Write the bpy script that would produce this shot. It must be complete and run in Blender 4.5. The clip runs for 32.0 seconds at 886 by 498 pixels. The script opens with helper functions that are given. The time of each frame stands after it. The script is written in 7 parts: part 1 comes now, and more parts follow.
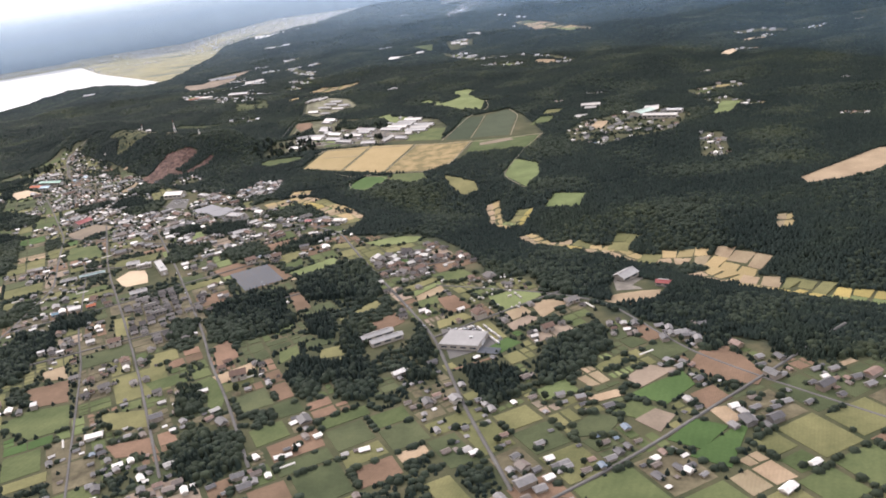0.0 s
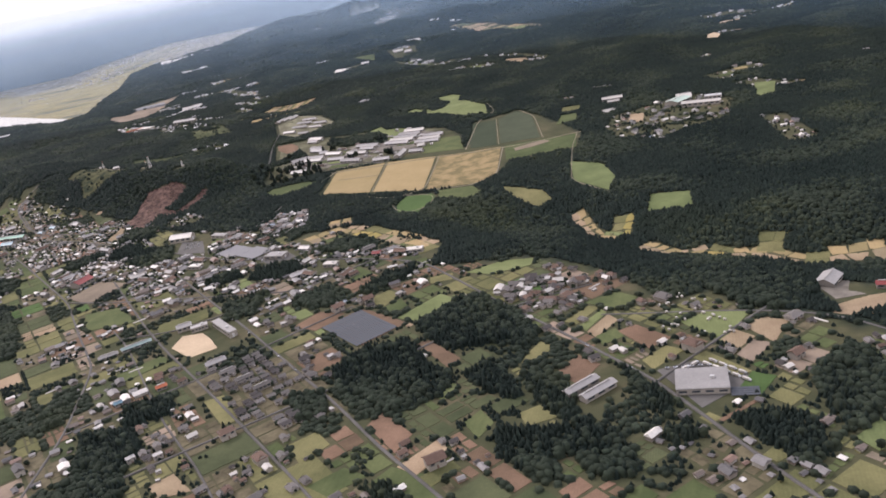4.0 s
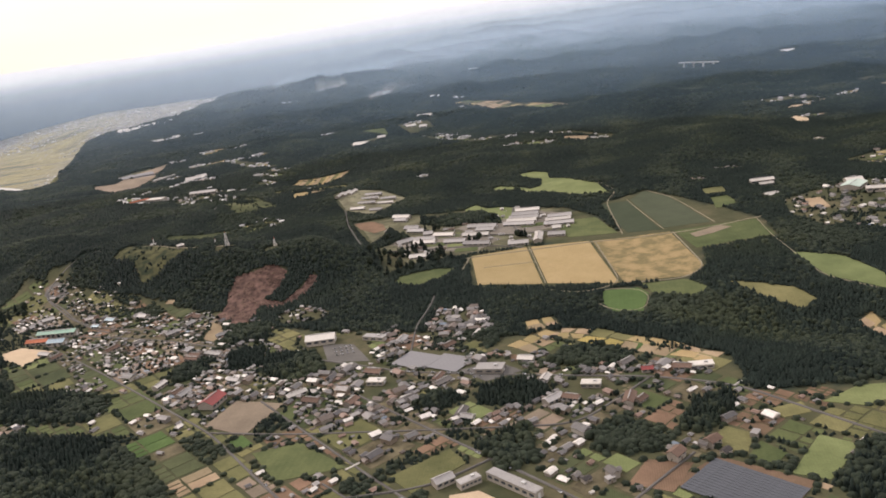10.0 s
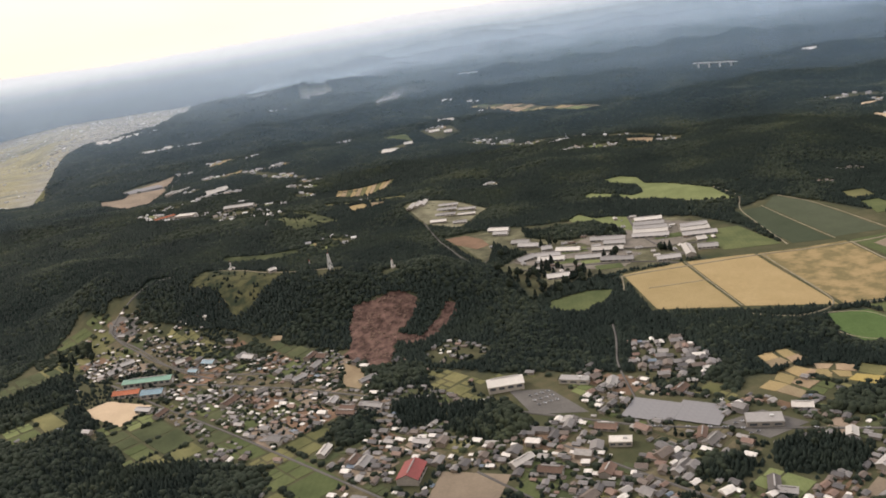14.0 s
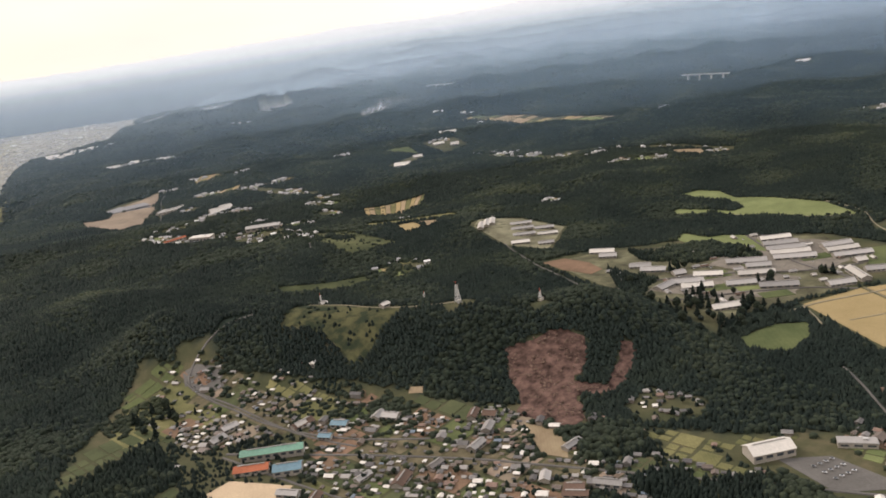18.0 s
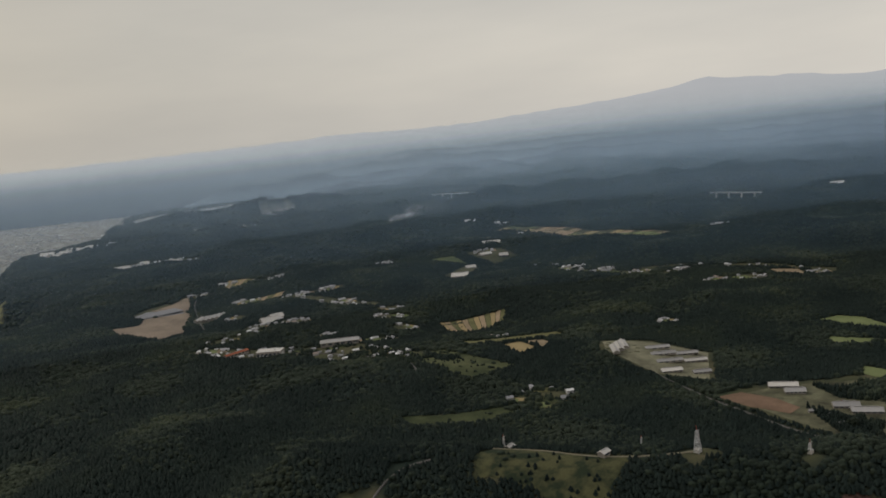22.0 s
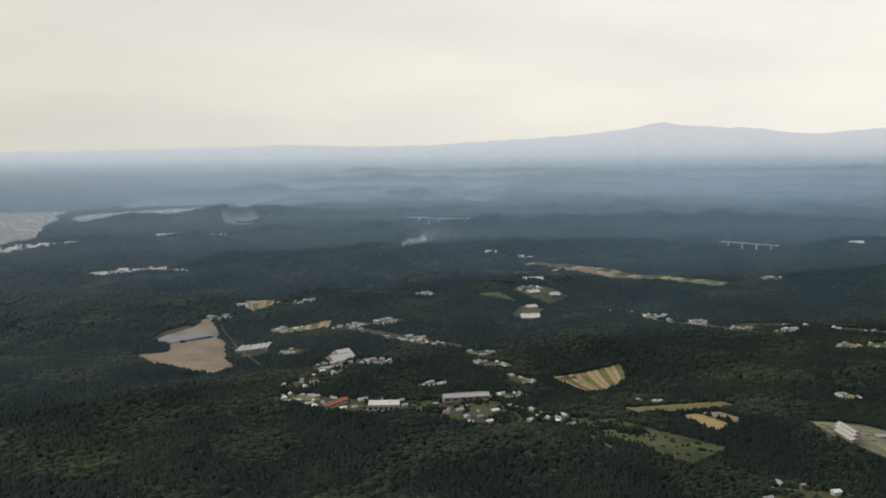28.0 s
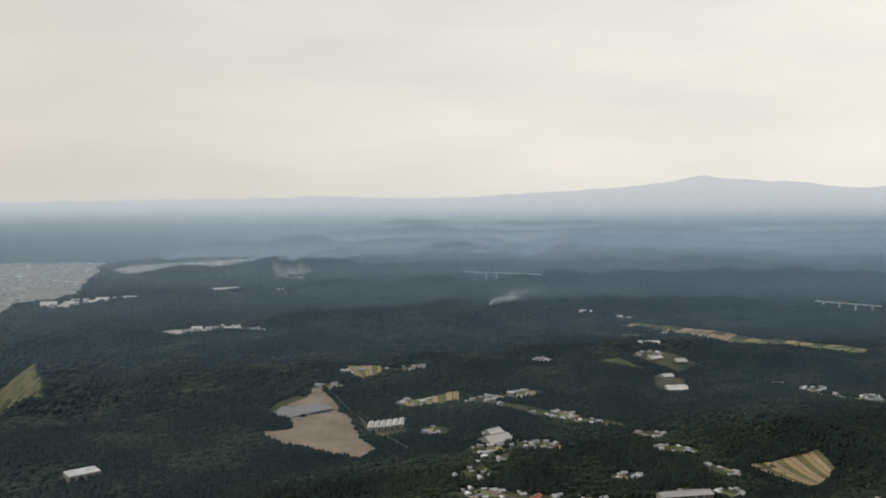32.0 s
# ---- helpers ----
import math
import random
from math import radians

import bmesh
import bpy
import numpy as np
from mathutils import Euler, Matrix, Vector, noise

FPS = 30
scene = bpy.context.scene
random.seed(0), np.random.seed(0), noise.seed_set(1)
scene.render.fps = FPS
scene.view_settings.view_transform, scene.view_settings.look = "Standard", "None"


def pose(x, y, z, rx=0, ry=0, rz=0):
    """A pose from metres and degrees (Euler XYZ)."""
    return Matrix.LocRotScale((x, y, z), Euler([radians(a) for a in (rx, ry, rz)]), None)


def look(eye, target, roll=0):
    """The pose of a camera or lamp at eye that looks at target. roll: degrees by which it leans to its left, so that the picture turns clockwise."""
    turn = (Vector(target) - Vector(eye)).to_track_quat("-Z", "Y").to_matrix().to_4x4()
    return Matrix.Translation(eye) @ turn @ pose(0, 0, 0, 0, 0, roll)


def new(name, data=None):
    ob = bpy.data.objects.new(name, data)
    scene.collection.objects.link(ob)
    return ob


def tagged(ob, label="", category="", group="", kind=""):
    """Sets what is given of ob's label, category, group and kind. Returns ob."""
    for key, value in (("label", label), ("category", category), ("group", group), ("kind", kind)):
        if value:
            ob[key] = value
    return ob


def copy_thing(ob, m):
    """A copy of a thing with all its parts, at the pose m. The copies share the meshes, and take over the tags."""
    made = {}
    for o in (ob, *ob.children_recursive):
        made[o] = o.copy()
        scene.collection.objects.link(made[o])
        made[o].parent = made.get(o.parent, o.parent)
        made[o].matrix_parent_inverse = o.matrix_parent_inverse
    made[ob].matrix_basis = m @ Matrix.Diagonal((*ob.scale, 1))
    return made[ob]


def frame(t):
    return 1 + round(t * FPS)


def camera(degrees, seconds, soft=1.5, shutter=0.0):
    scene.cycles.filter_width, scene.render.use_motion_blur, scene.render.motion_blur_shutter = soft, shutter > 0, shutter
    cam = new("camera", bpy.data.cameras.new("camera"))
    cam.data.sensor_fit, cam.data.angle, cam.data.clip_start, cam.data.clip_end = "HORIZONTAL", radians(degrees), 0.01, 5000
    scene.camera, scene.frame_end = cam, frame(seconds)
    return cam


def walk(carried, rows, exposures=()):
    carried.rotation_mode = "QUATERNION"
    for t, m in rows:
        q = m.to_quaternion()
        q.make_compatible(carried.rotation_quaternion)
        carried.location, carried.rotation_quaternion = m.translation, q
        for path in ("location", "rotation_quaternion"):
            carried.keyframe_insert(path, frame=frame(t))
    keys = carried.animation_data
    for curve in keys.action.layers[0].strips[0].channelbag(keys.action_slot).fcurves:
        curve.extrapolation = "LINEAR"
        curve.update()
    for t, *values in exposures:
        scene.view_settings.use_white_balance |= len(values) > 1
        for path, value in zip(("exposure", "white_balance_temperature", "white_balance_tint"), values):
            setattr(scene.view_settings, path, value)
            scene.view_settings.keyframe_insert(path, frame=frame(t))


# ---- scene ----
cam = camera(56.5, 32.0, soft=1.8)
# seconds, eye in metres, then turn about x, y, z in degrees
PATH = [
    (0.0, 0.00, 0.00, 168.51, 70.410, 7.757, 0.000),
    (0.5, -15.62, 9.47, 168.76, 68.579, 8.012, -2.677),
    (1.0, -31.06, 19.29, 168.99, 67.234, 8.091, -4.864),
    (1.5, -46.32, 29.46, 169.19, 67.046, 7.603, -6.577),
    (2.0, -61.40, 39.96, 169.37, 66.701, 8.472, -6.495),
    (2.5, -76.32, 50.76, 169.53, 66.754, 9.532, -6.668),
    (3.0, -91.06, 61.87, 169.66, 68.140, 10.615, -6.876),
    (3.5, -105.63, 73.26, 169.78, 69.176, 10.886, -7.773),
    (5.5, -162.33, 121.41, 170.15, 71.001, 10.066, -10.202),
    (6.0, -176.11, 134.04, 170.22, 71.227, 9.923, -10.720),
    (6.5, -189.75, 146.87, 170.29, 71.440, 9.779, -11.919),
    (7.0, -203.24, 159.91, 170.37, 71.686, 9.310, -12.034),
    (7.5, -216.58, 173.14, 170.44, 72.328, 9.451, -12.486),
    (8.0, -229.79, 186.55, 170.52, 73.048, 10.066, -10.192),
    (8.5, -242.85, 200.12, 170.60, 72.902, 9.967, -10.925),
    (9.0, -255.78, 213.86, 170.68, 73.216, 9.486, -13.287),
    (9.5, -268.57, 227.75, 170.78, 74.092, 9.106, -13.516),
    (10.0, -281.22, 241.79, 170.88, 74.557, 7.982, -14.351),
    (10.5, -293.75, 255.96, 171.00, 75.033, 8.004, -14.485),
    (11.0, -306.15, 270.25, 171.12, 75.476, 8.684, -14.957),
    (11.5, -318.42, 284.67, 171.26, 75.848, 8.496, -14.886),
    (12.0, -330.57, 299.20, 171.41, 75.847, 8.628, -15.246),
    (12.5, -342.59, 313.84, 171.58, 75.606, 8.628, -15.888),
    (13.0, -354.49, 328.57, 171.76, 75.201, 8.553, -16.442),
    (13.5, -366.27, 343.40, 171.95, 74.793, 8.512, -17.103),
    (14.0, -377.93, 358.32, 172.16, 74.665, 8.444, -17.762),
    (14.5, -389.48, 373.32, 172.39, 74.714, 8.329, -18.178),
    (16.5, -434.53, 434.07, 173.46, 74.765, 8.244, -21.491),
    (17.0, -445.51, 449.43, 173.77, 74.686, 8.190, -22.014),
    (17.5, -456.39, 464.84, 174.10, 74.781, 8.021, -22.430),
    (18.0, -467.16, 480.31, 174.44, 74.990, 7.834, -22.776),
    (18.5, -477.82, 495.84, 174.80, 75.300, 7.643, -22.972),
    (19.0, -488.37, 511.43, 175.17, 75.597, 6.878, -24.033),
    (19.5, -498.82, 527.07, 175.56, 75.973, 5.477, -25.314),
    (20.0, -509.17, 542.76, 175.96, 77.392, 5.997, -24.408),
    (20.5, -519.41, 558.50, 176.37, 78.136, 5.662, -26.229),
    (21.0, -529.55, 574.29, 176.80, 79.389, 4.996, -27.270),
    (21.5, -539.58, 590.14, 177.23, 81.140, 5.414, -27.240),
    (22.0, -549.52, 606.04, 177.68, 82.327, 5.655, -25.077),
    (22.5, -559.35, 621.99, 178.13, 82.225, 4.606, -25.316),
    (23.0, -569.08, 637.99, 178.59, 81.952, 3.296, -26.716),
    (23.5, -578.71, 654.06, 179.06, 81.507, 1.876, -28.261),
    (24.0, -588.24, 670.18, 179.52, 82.235, 1.568, -26.741),
    (24.5, -597.67, 686.37, 179.99, 81.471, 0.211, -27.887),
    (25.0, -607.00, 702.61, 180.46, 81.154, -0.369, -28.905),
    (25.5, -616.23, 718.93, 180.93, 81.997, -0.118, -29.211),
    (27.5, -652.14, 784.96, 182.75, 83.632, 0.482, -31.224),
    (28.0, -660.87, 801.68, 183.18, 83.631, 0.350, -30.854),
    (28.5, -669.49, 818.49, 183.59, 84.216, 0.492, -30.468),
    (29.0, -678.01, 835.41, 183.98, 84.685, 0.886, -29.775),
    (29.5, -686.43, 852.44, 184.35, 85.096, -0.372, -31.026),
    (30.0, -694.75, 869.58, 184.70, 86.015, 0.130, -29.507),
    (30.5, -702.96, 886.84, 185.03, 86.490, 0.310, -28.533),
    (31.0, -711.07, 904.24, 185.32, 86.963, 1.133, -28.981),
    (31.5, -719.07, 921.77, 185.58, 86.316, -0.388, -30.646),
    (32.0, -726.97, 939.45, 185.80, 87.193, 0.002, -30.069),
]
EXPOSURES = [
    (0.0, 1.05, 6250, 20), (0.5, 0.72, 6200, 24), (1.0, 0.59, 6250, 25), (3.0, 0.66, 6150, 24), (6.0, 0.67, 6450, 24), (13.0, 0.56, 6900, 18), (20.9, 0.5, 6900, 17),
    (21.7, -0.6, 6600, 12), (22.2, -0.62, 6550, 11), (23.2, 0.02, 6500, 10), (24.0, 0.0, 6500, 10), (28.0, -0.08, 6450, 10), (31.0, -0.25, 6450, 10), (32.0, -0.16, 6450, 10),
]
walk(cam, [(t, pose(x, y, z, rx, ry, rz)) for t, x, y, z, rx, ry, rz in PATH], EXPOSURES)

# ---- light: a bright, thinly overcast afternoon ----
SUN_ELEVATION, SUN_HEADING = 38.0, -36.0     # degrees above the horizon; degrees right of straight ahead


def make_world():
    world = bpy.data.worlds.new("hazy_sky")
    scene.world = world
    world.use_nodes = True
    nt = world.node_tree
    nt.nodes.clear()
    out = nt.nodes.new("ShaderNodeOutputWorld")
    bg = nt.nodes.new("ShaderNodeBackground")
    sky = nt.nodes.new("ShaderNodeTexSky")
    sky.sky_type, sky.sun_disc = "NISHITA", False
    sky.sun_elevation, sky.sun_rotation = radians(SUN_ELEVATION), radians(SUN_HEADING)
    sky.air_density, sky.dust_density = 1.6, 4.0
    dim = nt.nodes.new("ShaderNodeVectorMath")
    dim.operation = "SCALE"
    dim.inputs["Scale"].default_value = 0.09
    coord = nt.nodes.new("ShaderNodeTexCoord")
    squash = nt.nodes.new("ShaderNodeMapping")
    squash.inputs["Scale"].default_value = (1.0, 1.0, 4.5)
    clouds = nt.nodes.new("ShaderNodeTexNoise")
    clouds.inputs["Scale"].default_value, clouds.inputs["Detail"].default_value = 1.9, 5.0
    ramp = nt.nodes.new("ShaderNodeValToRGB")
    ramp.color_ramp.elements[0].position, ramp.color_ramp.elements[0].color = 0.30, (0.76, 0.742, 0.70, 1)
    ramp.color_ramp.elements[1].position, ramp.color_ramp.elements[1].color = 0.72, (0.95, 0.91, 0.83, 1)
    mix = nt.nodes.new("ShaderNodeMix")
    mix.data_type = "RGBA"
    mix.inputs["Factor"].default_value = 0.9
    nt.links.new(coord.outputs["Generated"], squash.inputs["Vector"])
    nt.links.new(squash.outputs["Vector"], clouds.inputs["Vector"])
    nt.links.new(clouds.outputs["Fac"], ramp.inputs["Fac"])
    nt.links.new(sky.outputs["Color"], dim.inputs[0])
    nt.links.new(dim.outputs["Vector"], mix.inputs["A"])
    nt.links.new(ramp.outputs["Color"], mix.inputs["B"])
    # cream near the horizon, bluer overhead
    rise = nt.nodes.new("ShaderNodeSeparateXYZ")
    span = nt.nodes.new("ShaderNodeMapRange")
    span.inputs["From Min"].default_value, span.inputs["From Max"].default_value = 0.25, 0.85
    over = nt.nodes.new("ShaderNodeMix")
    over.data_type = "RGBA"
    over.inputs["B"].default_value = (0.84, 0.90, 1.0, 1)
    nt.links.new(coord.outputs["Generated"], rise.inputs["Vector"])
    nt.links.new(rise.outputs["Z"], span.inputs["Value"])
    nt.links.new(span.outputs["Result"], over.inputs["Factor"])
    side = nt.nodes.new("ShaderNodeVectorMath")
    side.operation = "DOT_PRODUCT"
    side.inputs[1].default_value = (math.sin(radians(75)), math.cos(radians(75)), 0)
    nt.links.new(coord.outputs["Generated"], side.inputs[0])
    spread = nt.nodes.new("ShaderNodeMapRange")
    spread.inputs["From Min"].default_value, spread.inputs["From Max"].default_value = -1.0, 1.0
    nt.links.new(side.outputs["Value"], spread.inputs["Value"])
    deck = nt.nodes.new("ShaderNodeValToRGB")
    for p, c in ((0.3, (0.90, 0.85, 0.76)), (0.55, (0.87, 0.85, 0.80)), (0.68, (0.89, 0.89, 0.87)), (0.84, (1.0, 1.0, 0.985)), (0.97, (1.2, 1.19, 1.16))):
        e = deck.color_ramp.elements.new(p)
        e.color = (*c, 1)
    deck.color_ramp.elements.remove(deck.color_ramp.elements[0])
    deck.color_ramp.elements.remove(deck.color_ramp.elements[-1])
    nt.links.new(spread.outputs["Result"], deck.inputs["Fac"])
    cloud = nt.nodes.new("ShaderNodeMix")
    cloud.data_type, cloud.blend_type = "RGBA", "MULTIPLY"
    cloud.inputs["Factor"].default_value = 1.0
    nt.links.new(mix.outputs["Result"], cloud.inputs["A"])
    nt.links.new(deck.outputs["Color"], cloud.inputs["B"])
    nt.links.new(cloud.outputs["Result"], over.inputs["A"])
    nt.links.new(over.outputs["Result"], bg.inputs["Color"])
    bg.inputs["Strength"].default_value = 1.08
    nt.links.new(bg.outputs["Background"], out.inputs["Surface"])


make_world()
sun_data = bpy.data.lights.new("sun", "SUN")
sun_data.energy, sun_data.angle, sun_data.color = 2.0, radians(16), (1.0, 0.95, 0.86)
sun = new("sun", sun_data)
_e, _h = radians(SUN_ELEVATION), radians(SUN_HEADING)
SUN_WAY = Vector((math.sin(_h) * math.cos(_e), math.cos(_h) * math.cos(_e), math.sin(_e)))
sun.matrix_world = look(SUN_WAY * 900 + Vector((-200, 800, 0)), (-200, 800, 0))

# ---- materials ----


def material(name, roughness=0.9, metallic=0.0):
    m = bpy.data.materials.new(name)
    m.use_nodes = True
    b = m.node_tree.nodes["Principled BSDF"]
    b.inputs["Roughness"].default_value, b.inputs["Metallic"].default_value = roughness, metallic
    b.inputs["Specular IOR Level"].default_value = 0.06 if roughness > 0.6 else 0.3
    return m, m.node_tree, b


def noise_node(nt, scale, detail=4.0, rough=0.6, space="Object", stretch=None, turn=0.0):
    coord = nt.nodes.new("ShaderNodeTexCoord")
    n = nt.nodes.new("ShaderNodeTexNoise")
    n.inputs["Scale"].default_value, n.inputs["Detail"].default_value, n.inputs["Roughness"].default_value = scale, detail, rough
    if stretch:
        mp = nt.nodes.new("ShaderNodeMapping")
        mp.inputs["Scale"].default_value, mp.inputs["Rotation"].default_value = stretch, (0, 0, turn)
        nt.links.new(coord.outputs[space], mp.inputs["Vector"])
        nt.links.new(mp.outputs["Vector"], n.inputs["Vector"])
    else:
        nt.links.new(coord.outputs[space], n.inputs["Vector"])
    return n.outputs["Fac"]


def ramp_node(nt, fac, stops):
    r = nt.nodes.new("ShaderNodeValToRGB")
    el = r.color_ramp.elements
    while len(el) < len(stops):
        el.new(0.5)
    for e, (p, c) in zip(el, stops):
        e.position, e.color = p, (*c, 1)
    nt.links.new(fac, r.inputs["Fac"])
    return r.outputs["Color"]


def mix_node(nt, fac, a, b, mode="MIX"):
    m = nt.nodes.new("ShaderNodeMix")
    m.data_type, m.blend_type = "RGBA", mode
    for key, v in (("Factor", fac), ("A", a), ("B", b)):
        if isinstance(v, (int, float)):
            m.inputs[key].default_value = v if key == "Factor" else (v, v, v, 1)
        elif isinstance(v, tuple):
            m.inputs[key].default_value = (*v, 1)
        else:
            nt.links.new(v, m.inputs[key])
    return m.outputs["Result"]


def bump_node(nt, bsdf, fac, strength, distance):
    b = nt.nodes.new("ShaderNodeBump")
    b.inputs["Strength"].default_value, b.inputs["Distance"].default_value = strength, distance
    nt.links.new(fac, b.inputs["Height"])
    nt.links.new(b.outputs["Normal"], bsdf.inputs["Normal"])


def tone(c, k):
    return tuple(min(1.0, v * k) for v in c)


def surface(name, color, roughness=0.85, metallic=0.0, big=0.08, small=1.3, contrast=0.25, bump=0.1, per_object=0.0):
    """A weathered surface: broad stains and fine grain round one base colour."""
    m, nt, b = material(name, roughness, metallic)
    broad = ramp_node(nt, noise_node(nt, big, 5), [(0.3, tone(color, 1 - contrast)), (0.7, tone(color, 1 + contrast))])
    col = mix_node(nt, 0.35, broad, ramp_node(nt, noise_node(nt, small, 3), [(0.35, (0.55, 0.55, 0.55)), (0.65, (1, 1, 1))]), "MULTIPLY")
    if per_object:
        info = nt.nodes.new("ShaderNodeObjectInfo")
        shade = ramp_node(nt, info.outputs["Random"], [(0.0, (1 - per_object,) * 3), (1.0, (1.0, 1.0, 1.0))])
        col = mix_node(nt, 1.0, col, shade, "MULTIPLY")
    nt.links.new(col, b.inputs["Base Color"])
    if bump:
        bump_node(nt, b, noise_node(nt, small * 2, 3), bump, 0.3)
    return m


def crop(name, light, dark, turn=0.43, rows=1.6, big=0.05, patch=0.5):
    """A worked field: drill rows along one heading, with broad thin and dense patches."""
    m, nt, b = material(name, 0.95)
    coord = nt.nodes.new("ShaderNodeTexCoord")
    mp = nt.nodes.new("ShaderNodeMapping")
    mp.inputs["Rotation"].default_value = (0, 0, turn)
    wave = nt.nodes.new("ShaderNodeTexWave")
    wave.inputs["Scale"].default_value, wave.inputs["Distortion"].default_value = rows * 0.16, 1.2
    nt.links.new(coord.outputs["Object"], mp.inputs["Vector"])
    nt.links.new(mp.outputs["Vector"], wave.inputs["Vector"])
    broad = ramp_node(nt, noise_node(nt, big, 6, 0.62), [(0.5 - patch * 0.3, dark), (0.5 + patch * 0.3, light)])
    lines = ramp_node(nt, wave.outputs["Fac"], [(0.2, (0.94, 0.94, 0.94)), (0.7, (1, 1, 1))])
    grain = ramp_node(nt, noise_node(nt, 0.9, 3), [(0.3, (0.86, 0.86, 0.86)), (0.7, (1.06, 1.06, 1.06))])
    col = mix_node(nt, 0.6, broad, lines, "MULTIPLY")
    col = mix_node(nt, 0.8, col, grain, "MULTIPLY")
    info = nt.nodes.new("ShaderNodeObjectInfo")
    shade = ramp_node(nt, info.outputs["Random"], [(0.0, (0.75, 0.78, 0.72)), (1.0, (1.1, 1.05, 1.0))])
    col = mix_node(nt, 1.0, col, shade, "MULTIPLY")
    nt.links.new(col, b.inputs["Base Color"])
    bump_node(nt, b, wave.outputs["Fac"], 0.25, 0.2)
    return m


def foliage(name, dark, light):
    """Leaves: one tint for each crown, mottled by fine noise."""
    m, nt, b = material(name, 0.8)
    geo = nt.nodes.new("ShaderNodeNewGeometry")
    mid = tuple(a * 0.68 + c * 0.32 for a, c in zip(dark, light))
    tint = ramp_node(nt, geo.outputs["Random Per Island"], [(0.0, tone(mid, 0.84)), (0.8, tone(mid, 1.06)), (1.0, tone(mid, 1.38))])
    stand = ramp_node(nt, noise_node(nt, 0.011, 5, 0.62), [(0.32, (0.62, 0.68, 0.70)), (0.52, (0.98, 0.98, 0.96)), (0.68, (1.35, 1.26, 1.02))])
    leaf = ramp_node(nt, noise_node(nt, 0.9, 4, 0.7), [(0.3, (0.82, 0.82, 0.82)), (0.7, (1.1, 1.1, 1.1))])
    col = mix_node(nt, 1.0, mix_node(nt, 1.0, tint, stand, "MULTIPLY"), leaf, "MULTIPLY")
    nt.links.new(col, b.inputs["Base Color"])
    bump_node(nt, b, noise_node(nt, 1.4, 3), 0.4, 0.5)
    return m


def island_paint(name, stops, roughness=0.6):
    """Paint or tile in one of several colours, one for each loose piece."""
    m, nt, b = material(name, roughness)
    geo = nt.nodes.new("ShaderNodeNewGeometry")
    r = nt.nodes.new("ShaderNodeValToRGB")
    r.color_ramp.interpolation = "CONSTANT"
    el = r.color_ramp.elements
    while len(el) < len(stops):
        el.new(0.5)
    for e, (p, c) in zip(el, stops):
        e.position, e.color = p, (*c, 1)
    nt.links.new(geo.outputs["Random Per Island"], r.inputs["Fac"])
    grain = ramp_node(nt, noise_node(nt, 0.7, 4), [(0.3, (0.75, 0.75, 0.75)), (0.7, (1.05, 1.05, 1.05))])
    nt.links.new(mix_node(nt, 1.0, r.outputs["Color"], grain, "MULTIPLY"), b.inputs["Base Color"])
    return m


def ground_material():
    """One ground sheet: undergrowth, settled farmland and the low rice plain, told apart by its cover attribute."""
    m, nt, b = material("ground", 0.95)
    cover = nt.nodes.new("ShaderNodeAttribute")
    cover.attribute_name = "cover"
    split = nt.nodes.new("ShaderNodeSeparateColor")
    nt.links.new(cover.outputs["Color"], split.inputs["Color"])
    wood = ramp_node(nt, noise_node(nt, 0.03, 6, 0.65), [(0.3, (0.015, 0.022, 0.017)), (0.7, (0.026, 0.034, 0.024))])
    farm = ramp_node(nt, noise_node(nt, 0.035, 7, 0.68), [(0.30, (0.033, 0.040, 0.020)), (0.55, (0.062, 0.060, 0.032)), (0.75, (0.11, 0.088, 0.054))])
    band = noise_node(nt, 0.006, 7, 0.66, stretch=(0.55, 1.5, 1.0), turn=0.25)
    rice = ramp_node(nt, band, [(0.36, (0.08, 0.085, 0.06)), (0.43, (0.15, 0.14, 0.075)), (0.50, (0.25, 0.21, 0.09)), (0.58, (0.20, 0.18, 0.10)), (0.66, (0.15, 0.14, 0.105))])
    specks = ramp_node(nt, noise_node(nt, 0.055, 6, 0.75), [(0.36, (0.62, 0.66, 0.70)), (0.52, (1.0, 1.0, 1.0)), (0.66, (1.35, 1.38, 1.5))])
    rice = mix_node(nt, 0.7, rice, specks, "MULTIPLY")
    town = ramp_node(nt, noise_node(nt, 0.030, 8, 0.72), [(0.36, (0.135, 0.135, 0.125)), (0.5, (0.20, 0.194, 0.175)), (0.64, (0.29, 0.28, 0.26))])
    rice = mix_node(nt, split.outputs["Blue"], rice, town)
    col = mix_node(nt, split.outputs["Red"], wood, farm)
    col = mix_node(nt, split.outputs["Green"], col, rice)
    nt.links.new(col, b.inputs["Base Color"])
    bump_node(nt, b, noise_node(nt, 0.4, 4), 0.3, 0.6)
    return m


